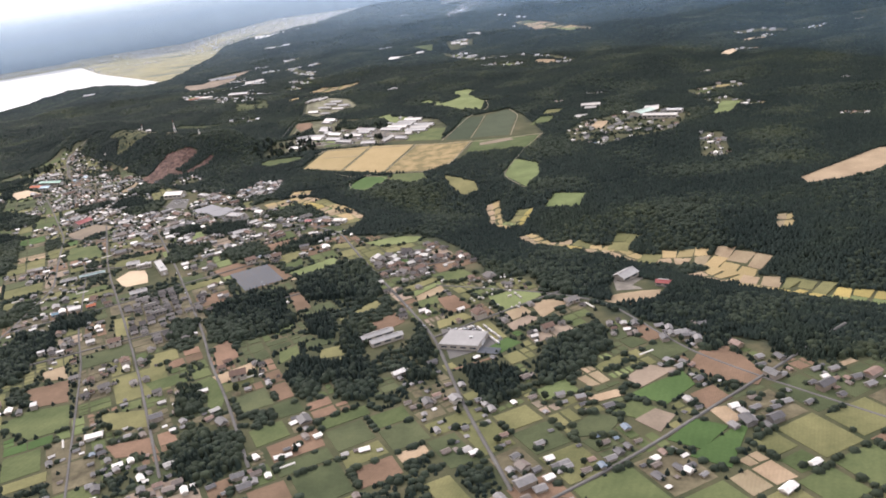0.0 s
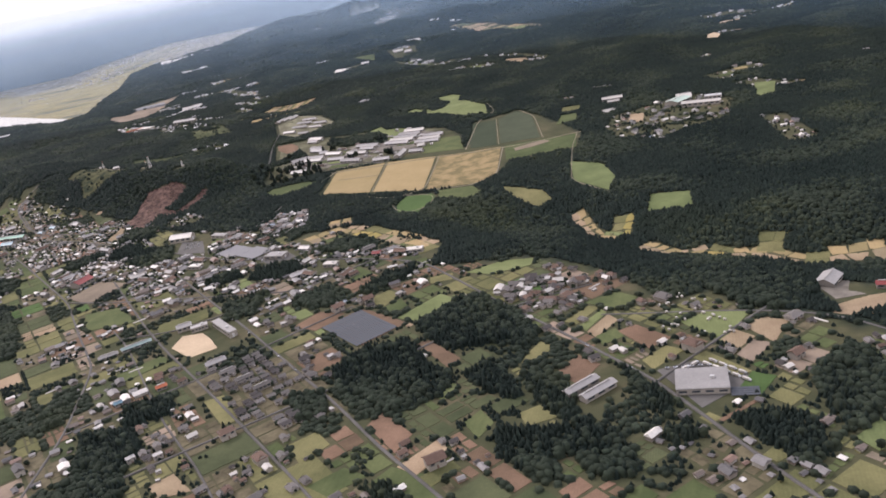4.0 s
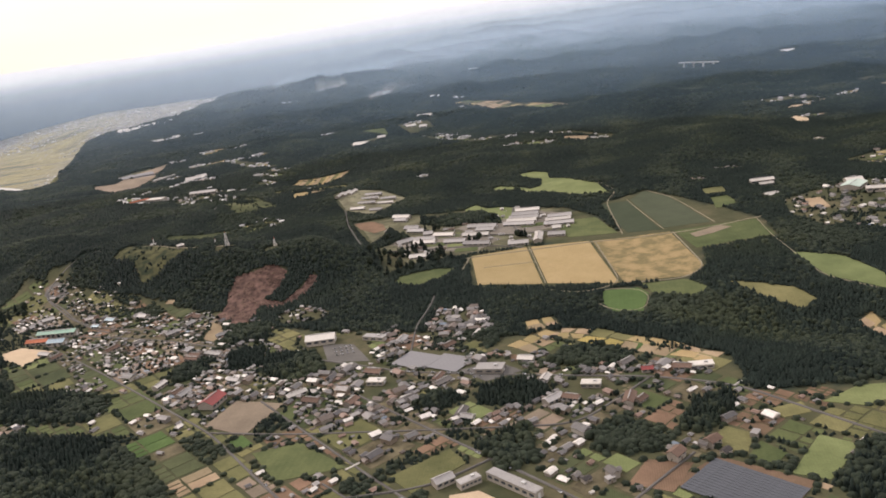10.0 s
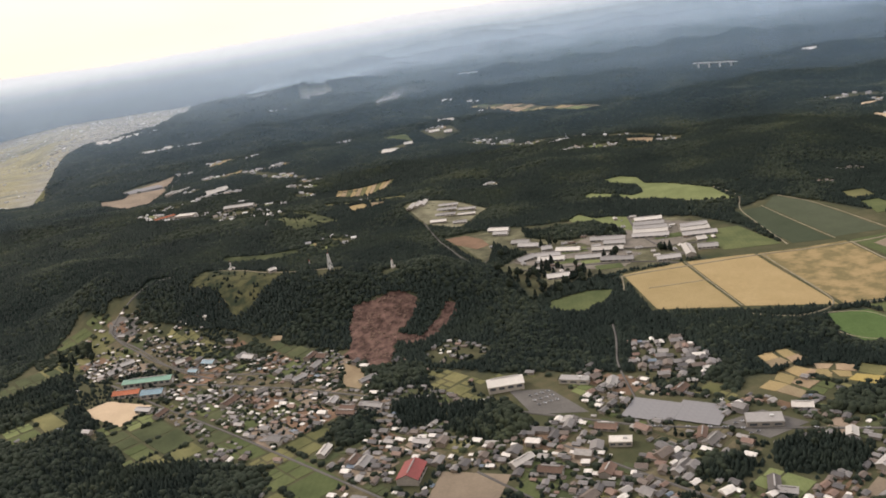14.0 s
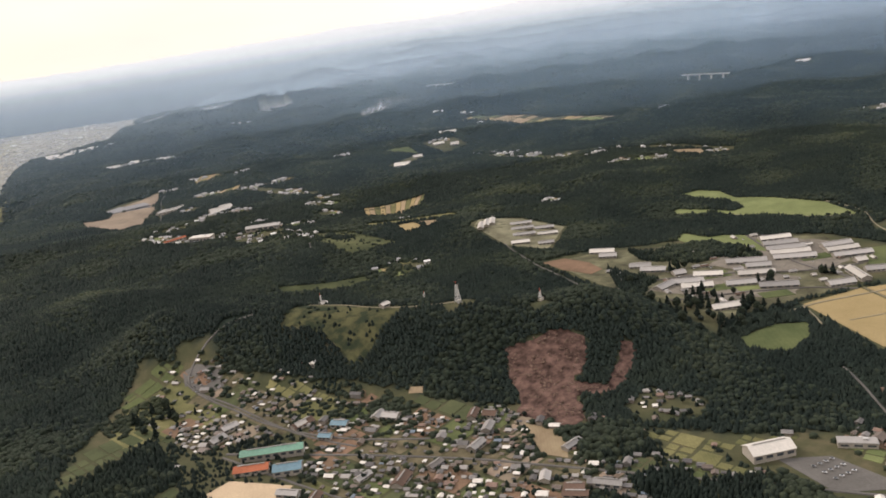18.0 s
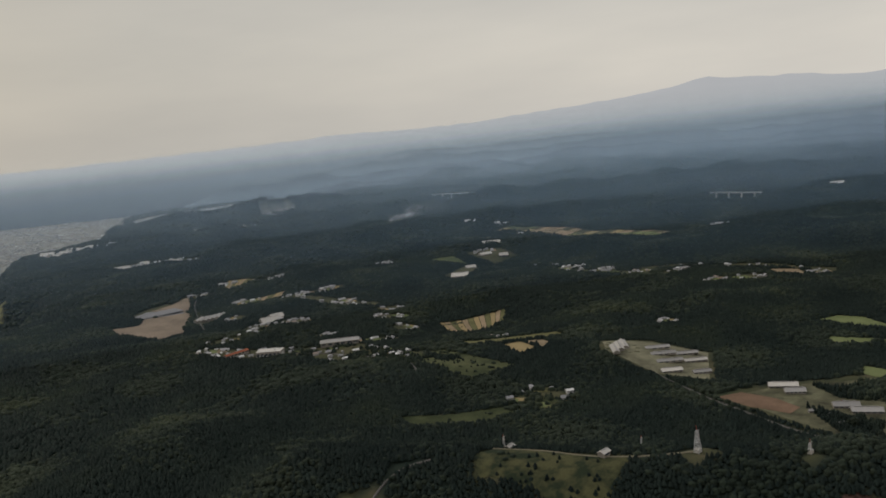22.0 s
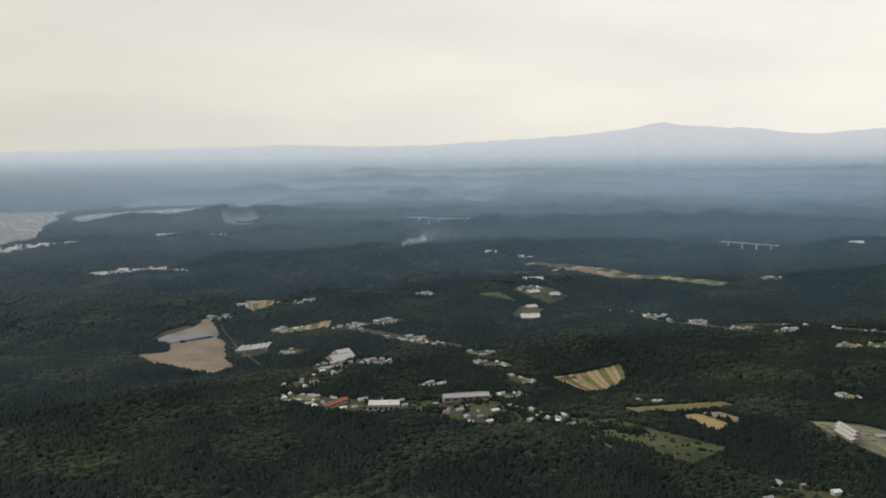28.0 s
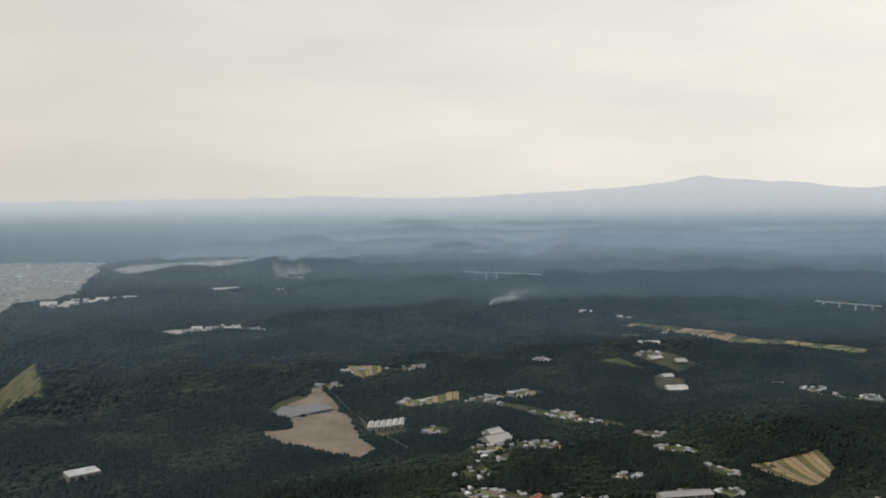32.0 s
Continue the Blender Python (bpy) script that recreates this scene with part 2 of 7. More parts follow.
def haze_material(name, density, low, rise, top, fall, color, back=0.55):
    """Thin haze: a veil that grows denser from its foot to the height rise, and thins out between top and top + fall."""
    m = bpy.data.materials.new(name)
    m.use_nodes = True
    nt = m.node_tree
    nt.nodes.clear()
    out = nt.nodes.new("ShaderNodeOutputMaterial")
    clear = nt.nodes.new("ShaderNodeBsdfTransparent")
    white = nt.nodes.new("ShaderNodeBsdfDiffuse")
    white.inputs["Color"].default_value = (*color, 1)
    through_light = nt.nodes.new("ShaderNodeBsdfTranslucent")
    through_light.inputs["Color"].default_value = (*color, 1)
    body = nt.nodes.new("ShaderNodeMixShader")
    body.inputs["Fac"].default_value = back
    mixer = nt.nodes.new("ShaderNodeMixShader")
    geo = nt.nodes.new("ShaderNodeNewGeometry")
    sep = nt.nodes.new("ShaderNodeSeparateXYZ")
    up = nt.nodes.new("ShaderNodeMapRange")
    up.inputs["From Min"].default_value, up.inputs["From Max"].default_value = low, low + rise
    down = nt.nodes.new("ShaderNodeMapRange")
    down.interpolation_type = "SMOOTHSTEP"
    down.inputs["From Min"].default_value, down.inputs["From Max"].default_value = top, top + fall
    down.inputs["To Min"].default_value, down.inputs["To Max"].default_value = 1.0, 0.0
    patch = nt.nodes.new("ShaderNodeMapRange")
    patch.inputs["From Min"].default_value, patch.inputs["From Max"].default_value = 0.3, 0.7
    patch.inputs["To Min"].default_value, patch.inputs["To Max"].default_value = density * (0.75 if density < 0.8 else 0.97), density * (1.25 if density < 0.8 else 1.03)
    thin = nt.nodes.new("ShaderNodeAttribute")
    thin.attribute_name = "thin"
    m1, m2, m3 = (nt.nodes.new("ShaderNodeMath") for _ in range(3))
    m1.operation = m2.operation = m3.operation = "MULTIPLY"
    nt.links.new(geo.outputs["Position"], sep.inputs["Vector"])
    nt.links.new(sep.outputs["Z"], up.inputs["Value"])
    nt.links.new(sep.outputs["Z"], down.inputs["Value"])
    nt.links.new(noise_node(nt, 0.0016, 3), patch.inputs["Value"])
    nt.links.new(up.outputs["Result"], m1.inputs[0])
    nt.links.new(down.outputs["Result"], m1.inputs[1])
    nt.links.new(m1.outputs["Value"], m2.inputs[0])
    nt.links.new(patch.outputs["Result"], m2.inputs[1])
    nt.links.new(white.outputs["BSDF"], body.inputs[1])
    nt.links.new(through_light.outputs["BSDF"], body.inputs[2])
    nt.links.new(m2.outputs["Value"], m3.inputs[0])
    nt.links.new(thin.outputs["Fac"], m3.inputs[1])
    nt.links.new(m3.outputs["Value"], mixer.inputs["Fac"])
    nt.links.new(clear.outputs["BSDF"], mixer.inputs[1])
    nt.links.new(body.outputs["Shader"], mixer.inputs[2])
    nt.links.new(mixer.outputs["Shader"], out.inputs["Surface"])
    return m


def water_material():
    m, nt, b = material("still_water", 0.42)
    b.inputs["Base Color"].default_value = (0.33, 0.315, 0.28, 1)
    b.inputs["Specular IOR Level"].default_value = 0.5
    bump_node(nt, b, noise_node(nt, 0.06, 3), 0.05, 0.5)
    return m


GROUND, WATER = ground_material(), water_material()
CONIFER = foliage("cedar_foliage", (0.0114, 0.0178, 0.0145), (0.023, 0.0305, 0.0242))
BROADLEAF = foliage("broadleaf_foliage", (0.0185, 0.0262, 0.0185), (0.042, 0.049, 0.031))
BARK = surface("bark", (0.09, 0.07, 0.05))
TAN = crop("ripe_rice", (0.30, 0.232, 0.125), (0.245, 0.185, 0.095), patch=0.9)
GOLD = crop("golden_paddy", (0.29, 0.235, 0.085), (0.24, 0.19, 0.075))
STUBBLE = crop("patchy_stubble", (0.28, 0.205, 0.11), (0.155, 0.128, 0.066), big=0.085, patch=0.3)
SOIL = crop("ploughed_soil", (0.18, 0.118, 0.082), (0.115, 0.077, 0.053), rows=2.2)
DRY = crop("dry_soil", (0.295, 0.228, 0.152), (0.215, 0.158, 0.105))
GRASS = crop("mown_grass", (0.100, 0.115, 0.052), (0.060, 0.076, 0.034), rows=0.7)
VIVID = crop("young_crop", (0.070, 0.110, 0.040), (0.050, 0.083, 0.030), rows=0.8)
OLIVE = crop("olive_crop", (0.16, 0.15, 0.072), (0.095, 0.096, 0.045))
DARK_CROP = crop("tea_rows", (0.078, 0.088, 0.046), (0.048, 0.058, 0.031), rows=2.4)
TEA = crop("dark_tea_rows", (0.060, 0.071, 0.046), (0.043, 0.054, 0.034), rows=2.6, patch=0.9)
PALE_GRASS = crop("pale_grass", (0.160, 0.182, 0.083), (0.108, 0.128, 0.056))
BARE_EARTH = crop("bare_earth", (0.25, 0.195, 0.15), (0.17, 0.135, 0.105), rows=0.2, big=0.03)
SAND = surface("pale_sand", (0.42, 0.32, 0.21), big=0.06, contrast=0.12)
SCAR = surface("bare_red_earth", (0.088, 0.053, 0.042), big=0.22, small=1.1, contrast=0.85, bump=0.8)
ASPHALT = surface("worn_asphalt", (0.105, 0.098, 0.088), big=0.05, contrast=0.25)
YARD = surface("gravel_yard", (0.088, 0.084, 0.050), big=0.06, small=0.4, contrast=0.7)
CONCRETE = surface("concrete", (0.45, 0.44, 0.42), big=0.1)
WHITE_ROOF = surface("white_sheet_roof", (0.53, 0.49, 0.43), 0.55, contrast=0.1, per_object=0.35)
GREY_ROOF = surface("grey_sheet_roof", (0.335, 0.315, 0.29), 0.6, contrast=0.12, per_object=0.4)
RED_ROOF = surface("red_sheet_roof", (0.20, 0.042, 0.036), 0.55)
GREEN_ROOF = surface("green_sheet_roof", (0.12, 0.245, 0.175), 0.55)
BLUE_ROOF = surface("blue_sheet_roof", (0.105, 0.185, 0.22), 0.5)
ORANGE_ROOF = surface("orange_tile_roof", (0.34, 0.115, 0.062), 0.7)
TILE_DARK = surface("dark_roof_tile", (0.082, 0.073, 0.068), 0.7, small=2.5, per_object=0.35)
TILE_BROWN = surface("brown_roof_tile", (0.15, 0.10, 0.076), 0.75, small=2.5, per_object=0.35)
TILE_GREY = surface("grey_roof_tile", (0.16, 0.145, 0.132), 0.7, small=2.5, per_object=0.35)
PLASTER = surface("cream_plaster", (0.33, 0.30, 0.26), contrast=0.1, per_object=0.35)
WINDOW_GLASS = surface("dark_window", (0.05, 0.06, 0.07), 0.15, bump=0, contrast=0.1)
SOLAR = surface("solar_glass", (0.078, 0.083, 0.090), 0.62, bump=0, contrast=0.12)
POND_SHEET = surface("grey_pond_sheet", (0.185, 0.18, 0.178), 0.65, big=0.02, contrast=0.06)
STEEL = surface("galvanised_steel", (0.55, 0.55, 0.54), 0.45, 0.3)
RED_PAINT = surface("red_paint", (0.5, 0.08, 0.05), 0.5)
CAR_PAINT = surface("car_paint", (0.72, 0.72, 0.72), 0.3, bump=0, per_object=0.75)
ROOFS = island_paint("village_roofs", [(0.0, (0.074, 0.068, 0.065)), (0.20, (0.118, 0.092, 0.074)), (0.33, (0.165, 0.153, 0.142)), (0.57, (0.10, 0.093, 0.087)),
                                       (0.69, (0.17, 0.108, 0.08)), (0.76, (0.58, 0.54, 0.48)), (0.915, (0.12, 0.15, 0.18)), (0.93, (0.27, 0.25, 0.225))])
WALLS = island_paint("village_walls", [(0.0, (0.24, 0.21, 0.18)), (0.4, (0.36, 0.34, 0.30)), (0.65, (0.20, 0.165, 0.13)), (0.85, (0.17, 0.16, 0.15))], 0.85)
# paler copies of the roof and wall paints, some haze in the colour
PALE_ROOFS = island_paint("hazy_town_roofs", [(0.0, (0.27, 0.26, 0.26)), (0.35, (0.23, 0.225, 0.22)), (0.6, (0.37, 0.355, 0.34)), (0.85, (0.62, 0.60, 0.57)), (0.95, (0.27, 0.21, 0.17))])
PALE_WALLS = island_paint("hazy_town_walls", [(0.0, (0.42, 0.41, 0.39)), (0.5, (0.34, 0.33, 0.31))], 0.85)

# ---- plan ----


def inside(xs, ys, poly):
    """Which of the points lie in the polygon."""
    xs, ys = np.asarray(xs, float), np.asarray(ys, float)
    res = np.zeros(xs.shape, bool)
    n = len(poly)
    for i in range(n):
        (x1, y1), (x2, y2) = poly[i], poly[(i + 1) % n]
        if y1 == y2:
            continue
        cross = (y1 > ys) != (y2 > ys)
        res ^= cross & (xs < (x2 - x1) * (ys - y1) / (y2 - y1) + x1)
    return res


def seg_dist(xs, ys, line):
    """The distance of the points from a polyline."""
    best = np.full(np.shape(xs), 1e9)
    for (x1, y1), (x2, y2) in zip(line[:-1], line[1:]):
        dx, dy = x2 - x1, y2 - y1
        u = np.clip(((xs - x1) * dx + (ys - y1) * dy) / (dx * dx + dy * dy), 0, 1)
        best = np.minimum(best, np.hypot(xs - x1 - u * dx, ys - y1 - u * dy))
    return best


def waves(xs, ys, size, seed):
    """Smooth rolling relief between about -1 and 1, from a few crossed swells."""
    rng = np.random.RandomState(seed)
    tot = np.zeros(np.shape(xs))
    for k in range(7):
        a, ph, s = rng.uniform(0, 6.28), rng.uniform(0, 6.28), size * rng.uniform(0.55, 1.7)
        tot = tot + np.sin((xs * math.cos(a) + ys * math.sin(a)) * 6.283 / s + ph + 1.3 * np.sin((xs * math.sin(a) - ys * math.cos(a)) * 3.1 / s + 2 * ph))
    return tot / 4.2


FARMLAND = [(-560, 60), (-585, 300), (-560, 700), (-520, 880), (-478, 965), (-440, 925), (-410, 893), (-367, 850), (-323, 800), (-301, 768), (-262, 725), (-219, 694), (-175, 660),
            (-139, 635), (-121, 622), (-79, 568), (-92, 534), (-75, 524), (-39, 514), (-24, 498), (-10, 474), (-3, 453), (4, 418), (26, 420), (38, 387), (55, 366), (66, 349), (91, 327), (150, 285), (190, 150), (60, 40), (-250, 20)]
# the sea inlet, and the rim of the upland: west and north of it the land falls to the low plain
SHORE = [(-850, 2690), (-960, 2870), (-1256, 3280), (-1600, 3760), (-2700, 5700), (-5200, 5700), (-5200, -4300), (-1100, -4300), (-1000, 300), (-950, 1500), (-900, 2500)]
PLAIN = [(-1000, -4300), (-720, 0), (-760, 900), (-850, 1480), (-835, 1680), (-730, 1730), (-615, 1655), (-556, 1780), (-600, 2100), (-650, 2500), (-640, 2700), (-440, 2790), (-395, 3250), (-310, 3800), (-98, 4090), (109, 4170), (744, 4216), (793, 4420), (145, 4470), (-40, 4660), (-60, 5700), (-5200, 5700), (-5200, -4300)]
LOW = -118.0
PALE_LAND = [[(-380, 3470), (-190, 3520), (-30, 3600), (213, 3650), (560, 3800), (600, 3960), (200, 3870), (-60, 3830), (-300, 3720)], [(-350, 3380), (-190, 3330), (60, 3370), (80, 3560), (-120, 3640), (-330, 3640)], [(70, 3480), (260, 3500), (460, 3600), (440, 3800), (240, 3780), (90, 3690)], [(150, 3150), (290, 3200), (300, 3330), (170, 3290)], [(-30, 2990), (80, 3020), (70, 3130), (-20, 3100)]]
RIDGE = [(-455, 990), (-400, 945), (-352, 905), (-311, 882), (-275, 850), (-255, 848)]
# the sunken paddy valley south of the woods, and single rises and hollows (x, y, height, reach)
VALLEY = [(-35, 598), (8, 568), (34, 512), (62, 478), (100, 442), (150, 395), (215, 340), (320, 290)]
FAR_RIDGES = [[(-500, 2700), (-356, 3060), (-154, 3090), (87, 3110), (372, 3330)], [(-560, 2660), (-500, 2560), (-380, 2480)], [(-60, 1990), (90, 2060), (260, 2010)], [(330, 2330), (520, 2420), (720, 2330)]]
LIE = [(33, 967, 7, 60), (54, 1771, 10, 70), (205, 1800, 7, 80), (-186, 1285, -6, 45), (-199, 1356, -10, 70), (5, 1607, -13, 60), (-427, 1584, -7, 60), (-400, 1477, -5, 50), (-195, 1104, 9, 45), (-366, 2280, -7, 100), (-323, 1158, 6, 40), (680, 1880, -32, 130), (513, 2770, -26, 150)]


DISCS = []


def disc(poly):
    """The middle and reach of a polygon."""
    cx, cy = sum(p[0] for p in poly) / len(poly), sum(p[1] for p in poly) / len(poly)
    return cx, cy, max(math.hypot(p[0] - cx, p[1] - cy) for p in poly)


def within(x, y, poly):
    """Whether one point lies in the polygon."""
    hit = False
    for (x1, y1), (x2, y2) in zip(poly, list(poly[1:]) + [poly[0]]):
        if (y1 > y) != (y2 > y) and x < (x2 - x1) * (y - y1) / (y2 - y1) + x1:
            hit = not hit
    return hit


def hills(xs, ys):
    """Wooded knolls between the clearings: nothing where the land is open, up to about 1.5 amid the woods."""
    if np.max(ys) <= 640:
        return np.zeros(np.shape(xs))
    if len(DISCS) != len(CLEARINGS):
        DISCS[:] = [disc(poly) for poly in CLEARINGS]
    if np.size(xs) < 400:
        c = np.array(DISCS)
        off = np.min(np.hypot(np.ravel(xs)[:, None] - c[:, 0], np.ravel(ys)[:, None] - c[:, 1]) - c[:, 2], axis=1).reshape(np.shape(xs))
    else:
        off = np.full(np.shape(xs), 1e9)
        for cx, cy, r in DISCS:
            off = np.minimum(off, np.hypot(xs - cx, ys - cy) - r)
    for poly in (FARMLAND,):
        off = np.minimum(off, np.where(inside(xs, ys, poly), 0, seg_dist(xs, ys, poly + poly[:1])))
    return np.clip(off / 90, 0, 1) * np.clip(0.7 + 0.8 * waves(xs, ys, 170, 77), 0, 1.7)


def height(xs, ys):
    """The lie of the land: flat farmland, the wooded hill with the masts, rolling woods, the low plain and the sea."""
    xs, ys = np.asarray(xs, float), np.asarray(ys, float)
    far = np.clip((ys - 620) / 900, 0, 1)
    very = np.clip((ys - 1900) / 1800, 0, 1)
    z = (waves(xs, ys, 330, 3) * 4.5 + waves(xs, ys, 150, 8) * 3.5) * far + waves(xs, ys, 900, 5) * 13 * very + 4 * far
    z = z + 14 * very * np.clip(waves(xs, ys, 420, 9), 0, 2)
    z = z + 28 * np.exp(-(seg_dist(xs, ys, RIDGE) / 42.0) ** 2) - 12 * np.exp(-(seg_dist(xs, ys, VALLEY) / 34.0) ** 2)
    for line, rise in zip(FAR_RIDGES, (28, 10, 14, 20)):
        z = z + rise * (1 + 0.5 * waves(xs, ys, 190, 44)) * np.exp(-(seg_dist(xs, ys, line) / 75.0) ** 2)
    for x, y, rise, reach in LIE:
        z = z + rise * np.exp(-((xs - x) ** 2 + (ys - y) ** 2) / reach ** 2)
    east = np.clip((xs - 350 + 0.0 * ys) / 500, 0, 1) * np.clip((ys - 900) / 500, 0, 1)
    z = z + east * (10 + 12 * np.clip(waves(xs, ys, 500, 12), -0.5, 2))
    for poly in PALE_LAND:
        z = np.where(inside(xs, ys, poly), z * 0.2, z)
    d = np.hypot(xs + 420, ys - 420)
    rim = np.clip(seg_dist(xs, ys, PLAIN[:-3]) / 260, 0, 1)
    z = z * (0.25 + 0.75 * rim) + np.interp(ys, [640, 940, 1150, 1500], [0, 9.0, 9.0, 13.0]) * hills(xs, ys) * (0.3 + 0.7 * rim)
    # far out the plain rises gently towards the mountains
    brink = np.interp(np.degrees(np.arctan2(xs + 420, ys - 420)), [-14, -7], [4200.0, 2900.0])
    deep = np.where(d > brink, brink + (d - brink) / 0.45, d)
    low = slope_share(xs, ys)
    z = z * (1 - low) + low * np.where(d > brink, 172 - (172 - LOW) * d / deep, LOW)
    sea = np.clip(seg_dist(xs, ys, SHORE + SHORE[:1]) / 30, 0, 1) * inside(xs, ys, SHORE)
    return z - 8 * sea * (low > 0.9)


def slope_share(xs, ys):
    """0 on the upland, 1 down on the plain."""
    d = seg_dist(xs, ys, PLAIN[:-3]) * inside(xs, ys, PLAIN)
    wide = np.interp(ys, [2000, 2500, 3300, 3600], [210.0, 110.0, 110.0, 50.0])
    d = d + (d > 0) * 55 * waves(xs, ys, 380, 16) * np.clip((np.asarray(ys) - 2700) / 300, 0, 1)
    u = np.clip(d / wide + 0.07 * waves(xs, ys, 160, 15) * (d > 0), 0, 1)
    return u * u * (3 - 2 * u)


def level(x, y):
    return float(height(np.array([x]), np.array([y]))[0])


def part(name, bm, mat, parent=None, label=""):
    """Link a bmesh as one mesh object, under a thing or part when one is given."""
    me = bpy.data.meshes.new(name)
    bm.to_mesh(me)
    bm.free()
    return mesh_part(name, me, mat, parent, label)


def mesh_part(name, me, mat, parent=None, label=""):
    for m in mat if isinstance(mat, (list, tuple)) else [mat]:
        me.materials.append(m)
    ob = new(name, me)
    if parent:
        ob.parent = parent
    if label:
        ob["label"] = label
    return ob


def base(name, x, y, z, turn=0.0, **tags):
    ob = new(name)
    ob.empty_display_size = 1
    ob.matrix_basis = pose(x, y, z, 0, 0, turn)
    return tagged(ob, **tags)


def mesh_from(name, verts, faces):
    """A mesh from numpy vertices and faces that all have the same number of corners."""
    verts, faces = np.asarray(verts, np.float32), np.asarray(faces, np.int32)
    me = bpy.data.meshes.new(name)
    n, k = faces.shape
    me.vertices.add(len(verts))
    me.vertices.foreach_set("co", verts.ravel())
    me.loops.add(n * k)
    me.loops.foreach_set("vertex_index", faces.ravel())
    me.polygons.add(n)
    me.polygons.foreach_set("loop_start", np.arange(0, n * k, k, dtype=np.int32))
    me.update(calc_edges=True)
    return me


def box(bm, sx, sy, sz, x=0, y=0, z=0, turn=0.0, bevel=0.0):
    """A box with its foot at z."""
    made = bmesh.ops.create_cube(bm, size=1, matrix=pose(x, y, z + sz / 2, 0, 0, turn) @ Matrix.Diagonal((sx, sy, sz, 1)))
    if bevel:
        edges = list({e for v in made["verts"] for e in v.link_edges})
        bmesh.ops.bevel(bm, geom=edges, offset=bevel, segments=1, affect="EDGES")
    return made


def gable(bm, sx, sy, z, rise, over=0.3, thick=0.15):
    """A pitched roof slab with its ridge along x."""
    a, b = sx / 2 + over, sy / 2 + over
    drop = rise * over / (sy / 2)
    prof = [(-b, z - drop), (0, z + rise), (b, z - drop), (b, z - drop + thick), (0, z + rise + thick * 1.2), (-b, z - drop + thick)]
    ring = [[bm.verts.new((s * a, py, pz)) for py, pz in prof] for s in (-1, 1)]
    n = len(prof)
    for i in range(n):
        bm.faces.new((ring[0][i], ring[1][i], ring[1][(i + 1) % n], ring[0][(i + 1) % n]))
    bm.faces.new((ring[0][0], ring[0][5], ring[0][4], ring[0][1]))
    bm.faces.new((ring[0][1], ring[0][4], ring[0][3], ring[0][2]))
    bm.faces.new((ring[1][0], ring[1][1], ring[1][4], ring[1][5]))
    bm.faces.new((ring[1][1], ring[1][2], ring[1][3], ring[1][4]))
    bmesh.ops.recalc_face_normals(bm, faces=bm.faces)


# ---- ground, water, far mountains, haze ----


def axis(stops):
    out = []
    for a, b, s in stops:
        out.append(np.arange(a, b, s))
    return np.concatenate(out + [[stops[-1][1]]])


def make_ground():
    gx = axis([(-5200, -2600, 110), (-2600, -1200, 36), (-1200, -640, 16), (-640, 320, 7), (320, 1200, 18), (1200, 5400, 110)])
    gy = axis([(-4200, 0, 200), (0, 240, 40), (240, 1200, 7), (1200, 2200, 14), (2200, 3600, 24), (3600, 5600, 36)])
    X, Y = np.meshgrid(gx, gy)
    Z = height(X, Y)
    nx, ny = len(gx), len(gy)
    verts = np.stack([X.ravel(), Y.ravel(), Z.ravel()], 1)
    i = (np.arange(ny - 1)[:, None] * nx + np.arange(nx - 1)[None, :]).ravel()
    me = mesh_from("ground", verts, np.stack([i, i + 1, i + nx + 1, i + nx], 1))
    farm = inside(X, Y, FARMLAND).ravel()
    for poly in CLEARINGS:
        farm |= inside(X, Y, poly).ravel()
    pale = np.zeros(len(farm), bool)
    for poly in PALE_LAND:
        pale |= inside(X, Y, poly).ravel()
    plain = pale + np.clip((slope_share(X, Y).ravel() - 0.93) / 0.06, 0, 1) * ~farm
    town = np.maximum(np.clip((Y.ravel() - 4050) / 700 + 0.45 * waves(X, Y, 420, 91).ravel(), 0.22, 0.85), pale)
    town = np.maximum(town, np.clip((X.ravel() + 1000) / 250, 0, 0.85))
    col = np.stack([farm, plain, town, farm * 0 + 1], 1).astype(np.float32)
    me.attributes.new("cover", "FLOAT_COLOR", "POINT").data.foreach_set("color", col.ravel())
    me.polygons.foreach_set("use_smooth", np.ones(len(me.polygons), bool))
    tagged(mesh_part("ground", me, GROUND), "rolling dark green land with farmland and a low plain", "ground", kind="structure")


def make_water():
    bm = bmesh.new()
    bm.faces.new([bm.verts.new((x, y, LOW - 2.5)) for x, y in [(-700, -4200), (-700, 2600), (-840, 2960), (-1400, 3800), (-2700, 5700), (-5200, 5700), (-5200, -4300)]])
    tagged(part("water", bm, WATER), "pale calm sea inlet beside the low plain", "water", kind="structure")


SKYLINE = [(-75, 70), (-40, 62), (-18, 58), (-3, 36), (3, 47), (10, 52), (15, 70), (20, 62), (25, 63), (27.5, 84), (30, 88), (34, 110), (36.5, 128), (38.5, 146), (40.5, 170), (42.5, 148), (46, 137), (48.5, 114), (50.5, 109), (53, 128), (60, 146), (66, 150), (80, 110), (100, 90)]


def ease(u):
    u = np.clip(u, 0, 1)
    return u * u * (3 - 2 * u)


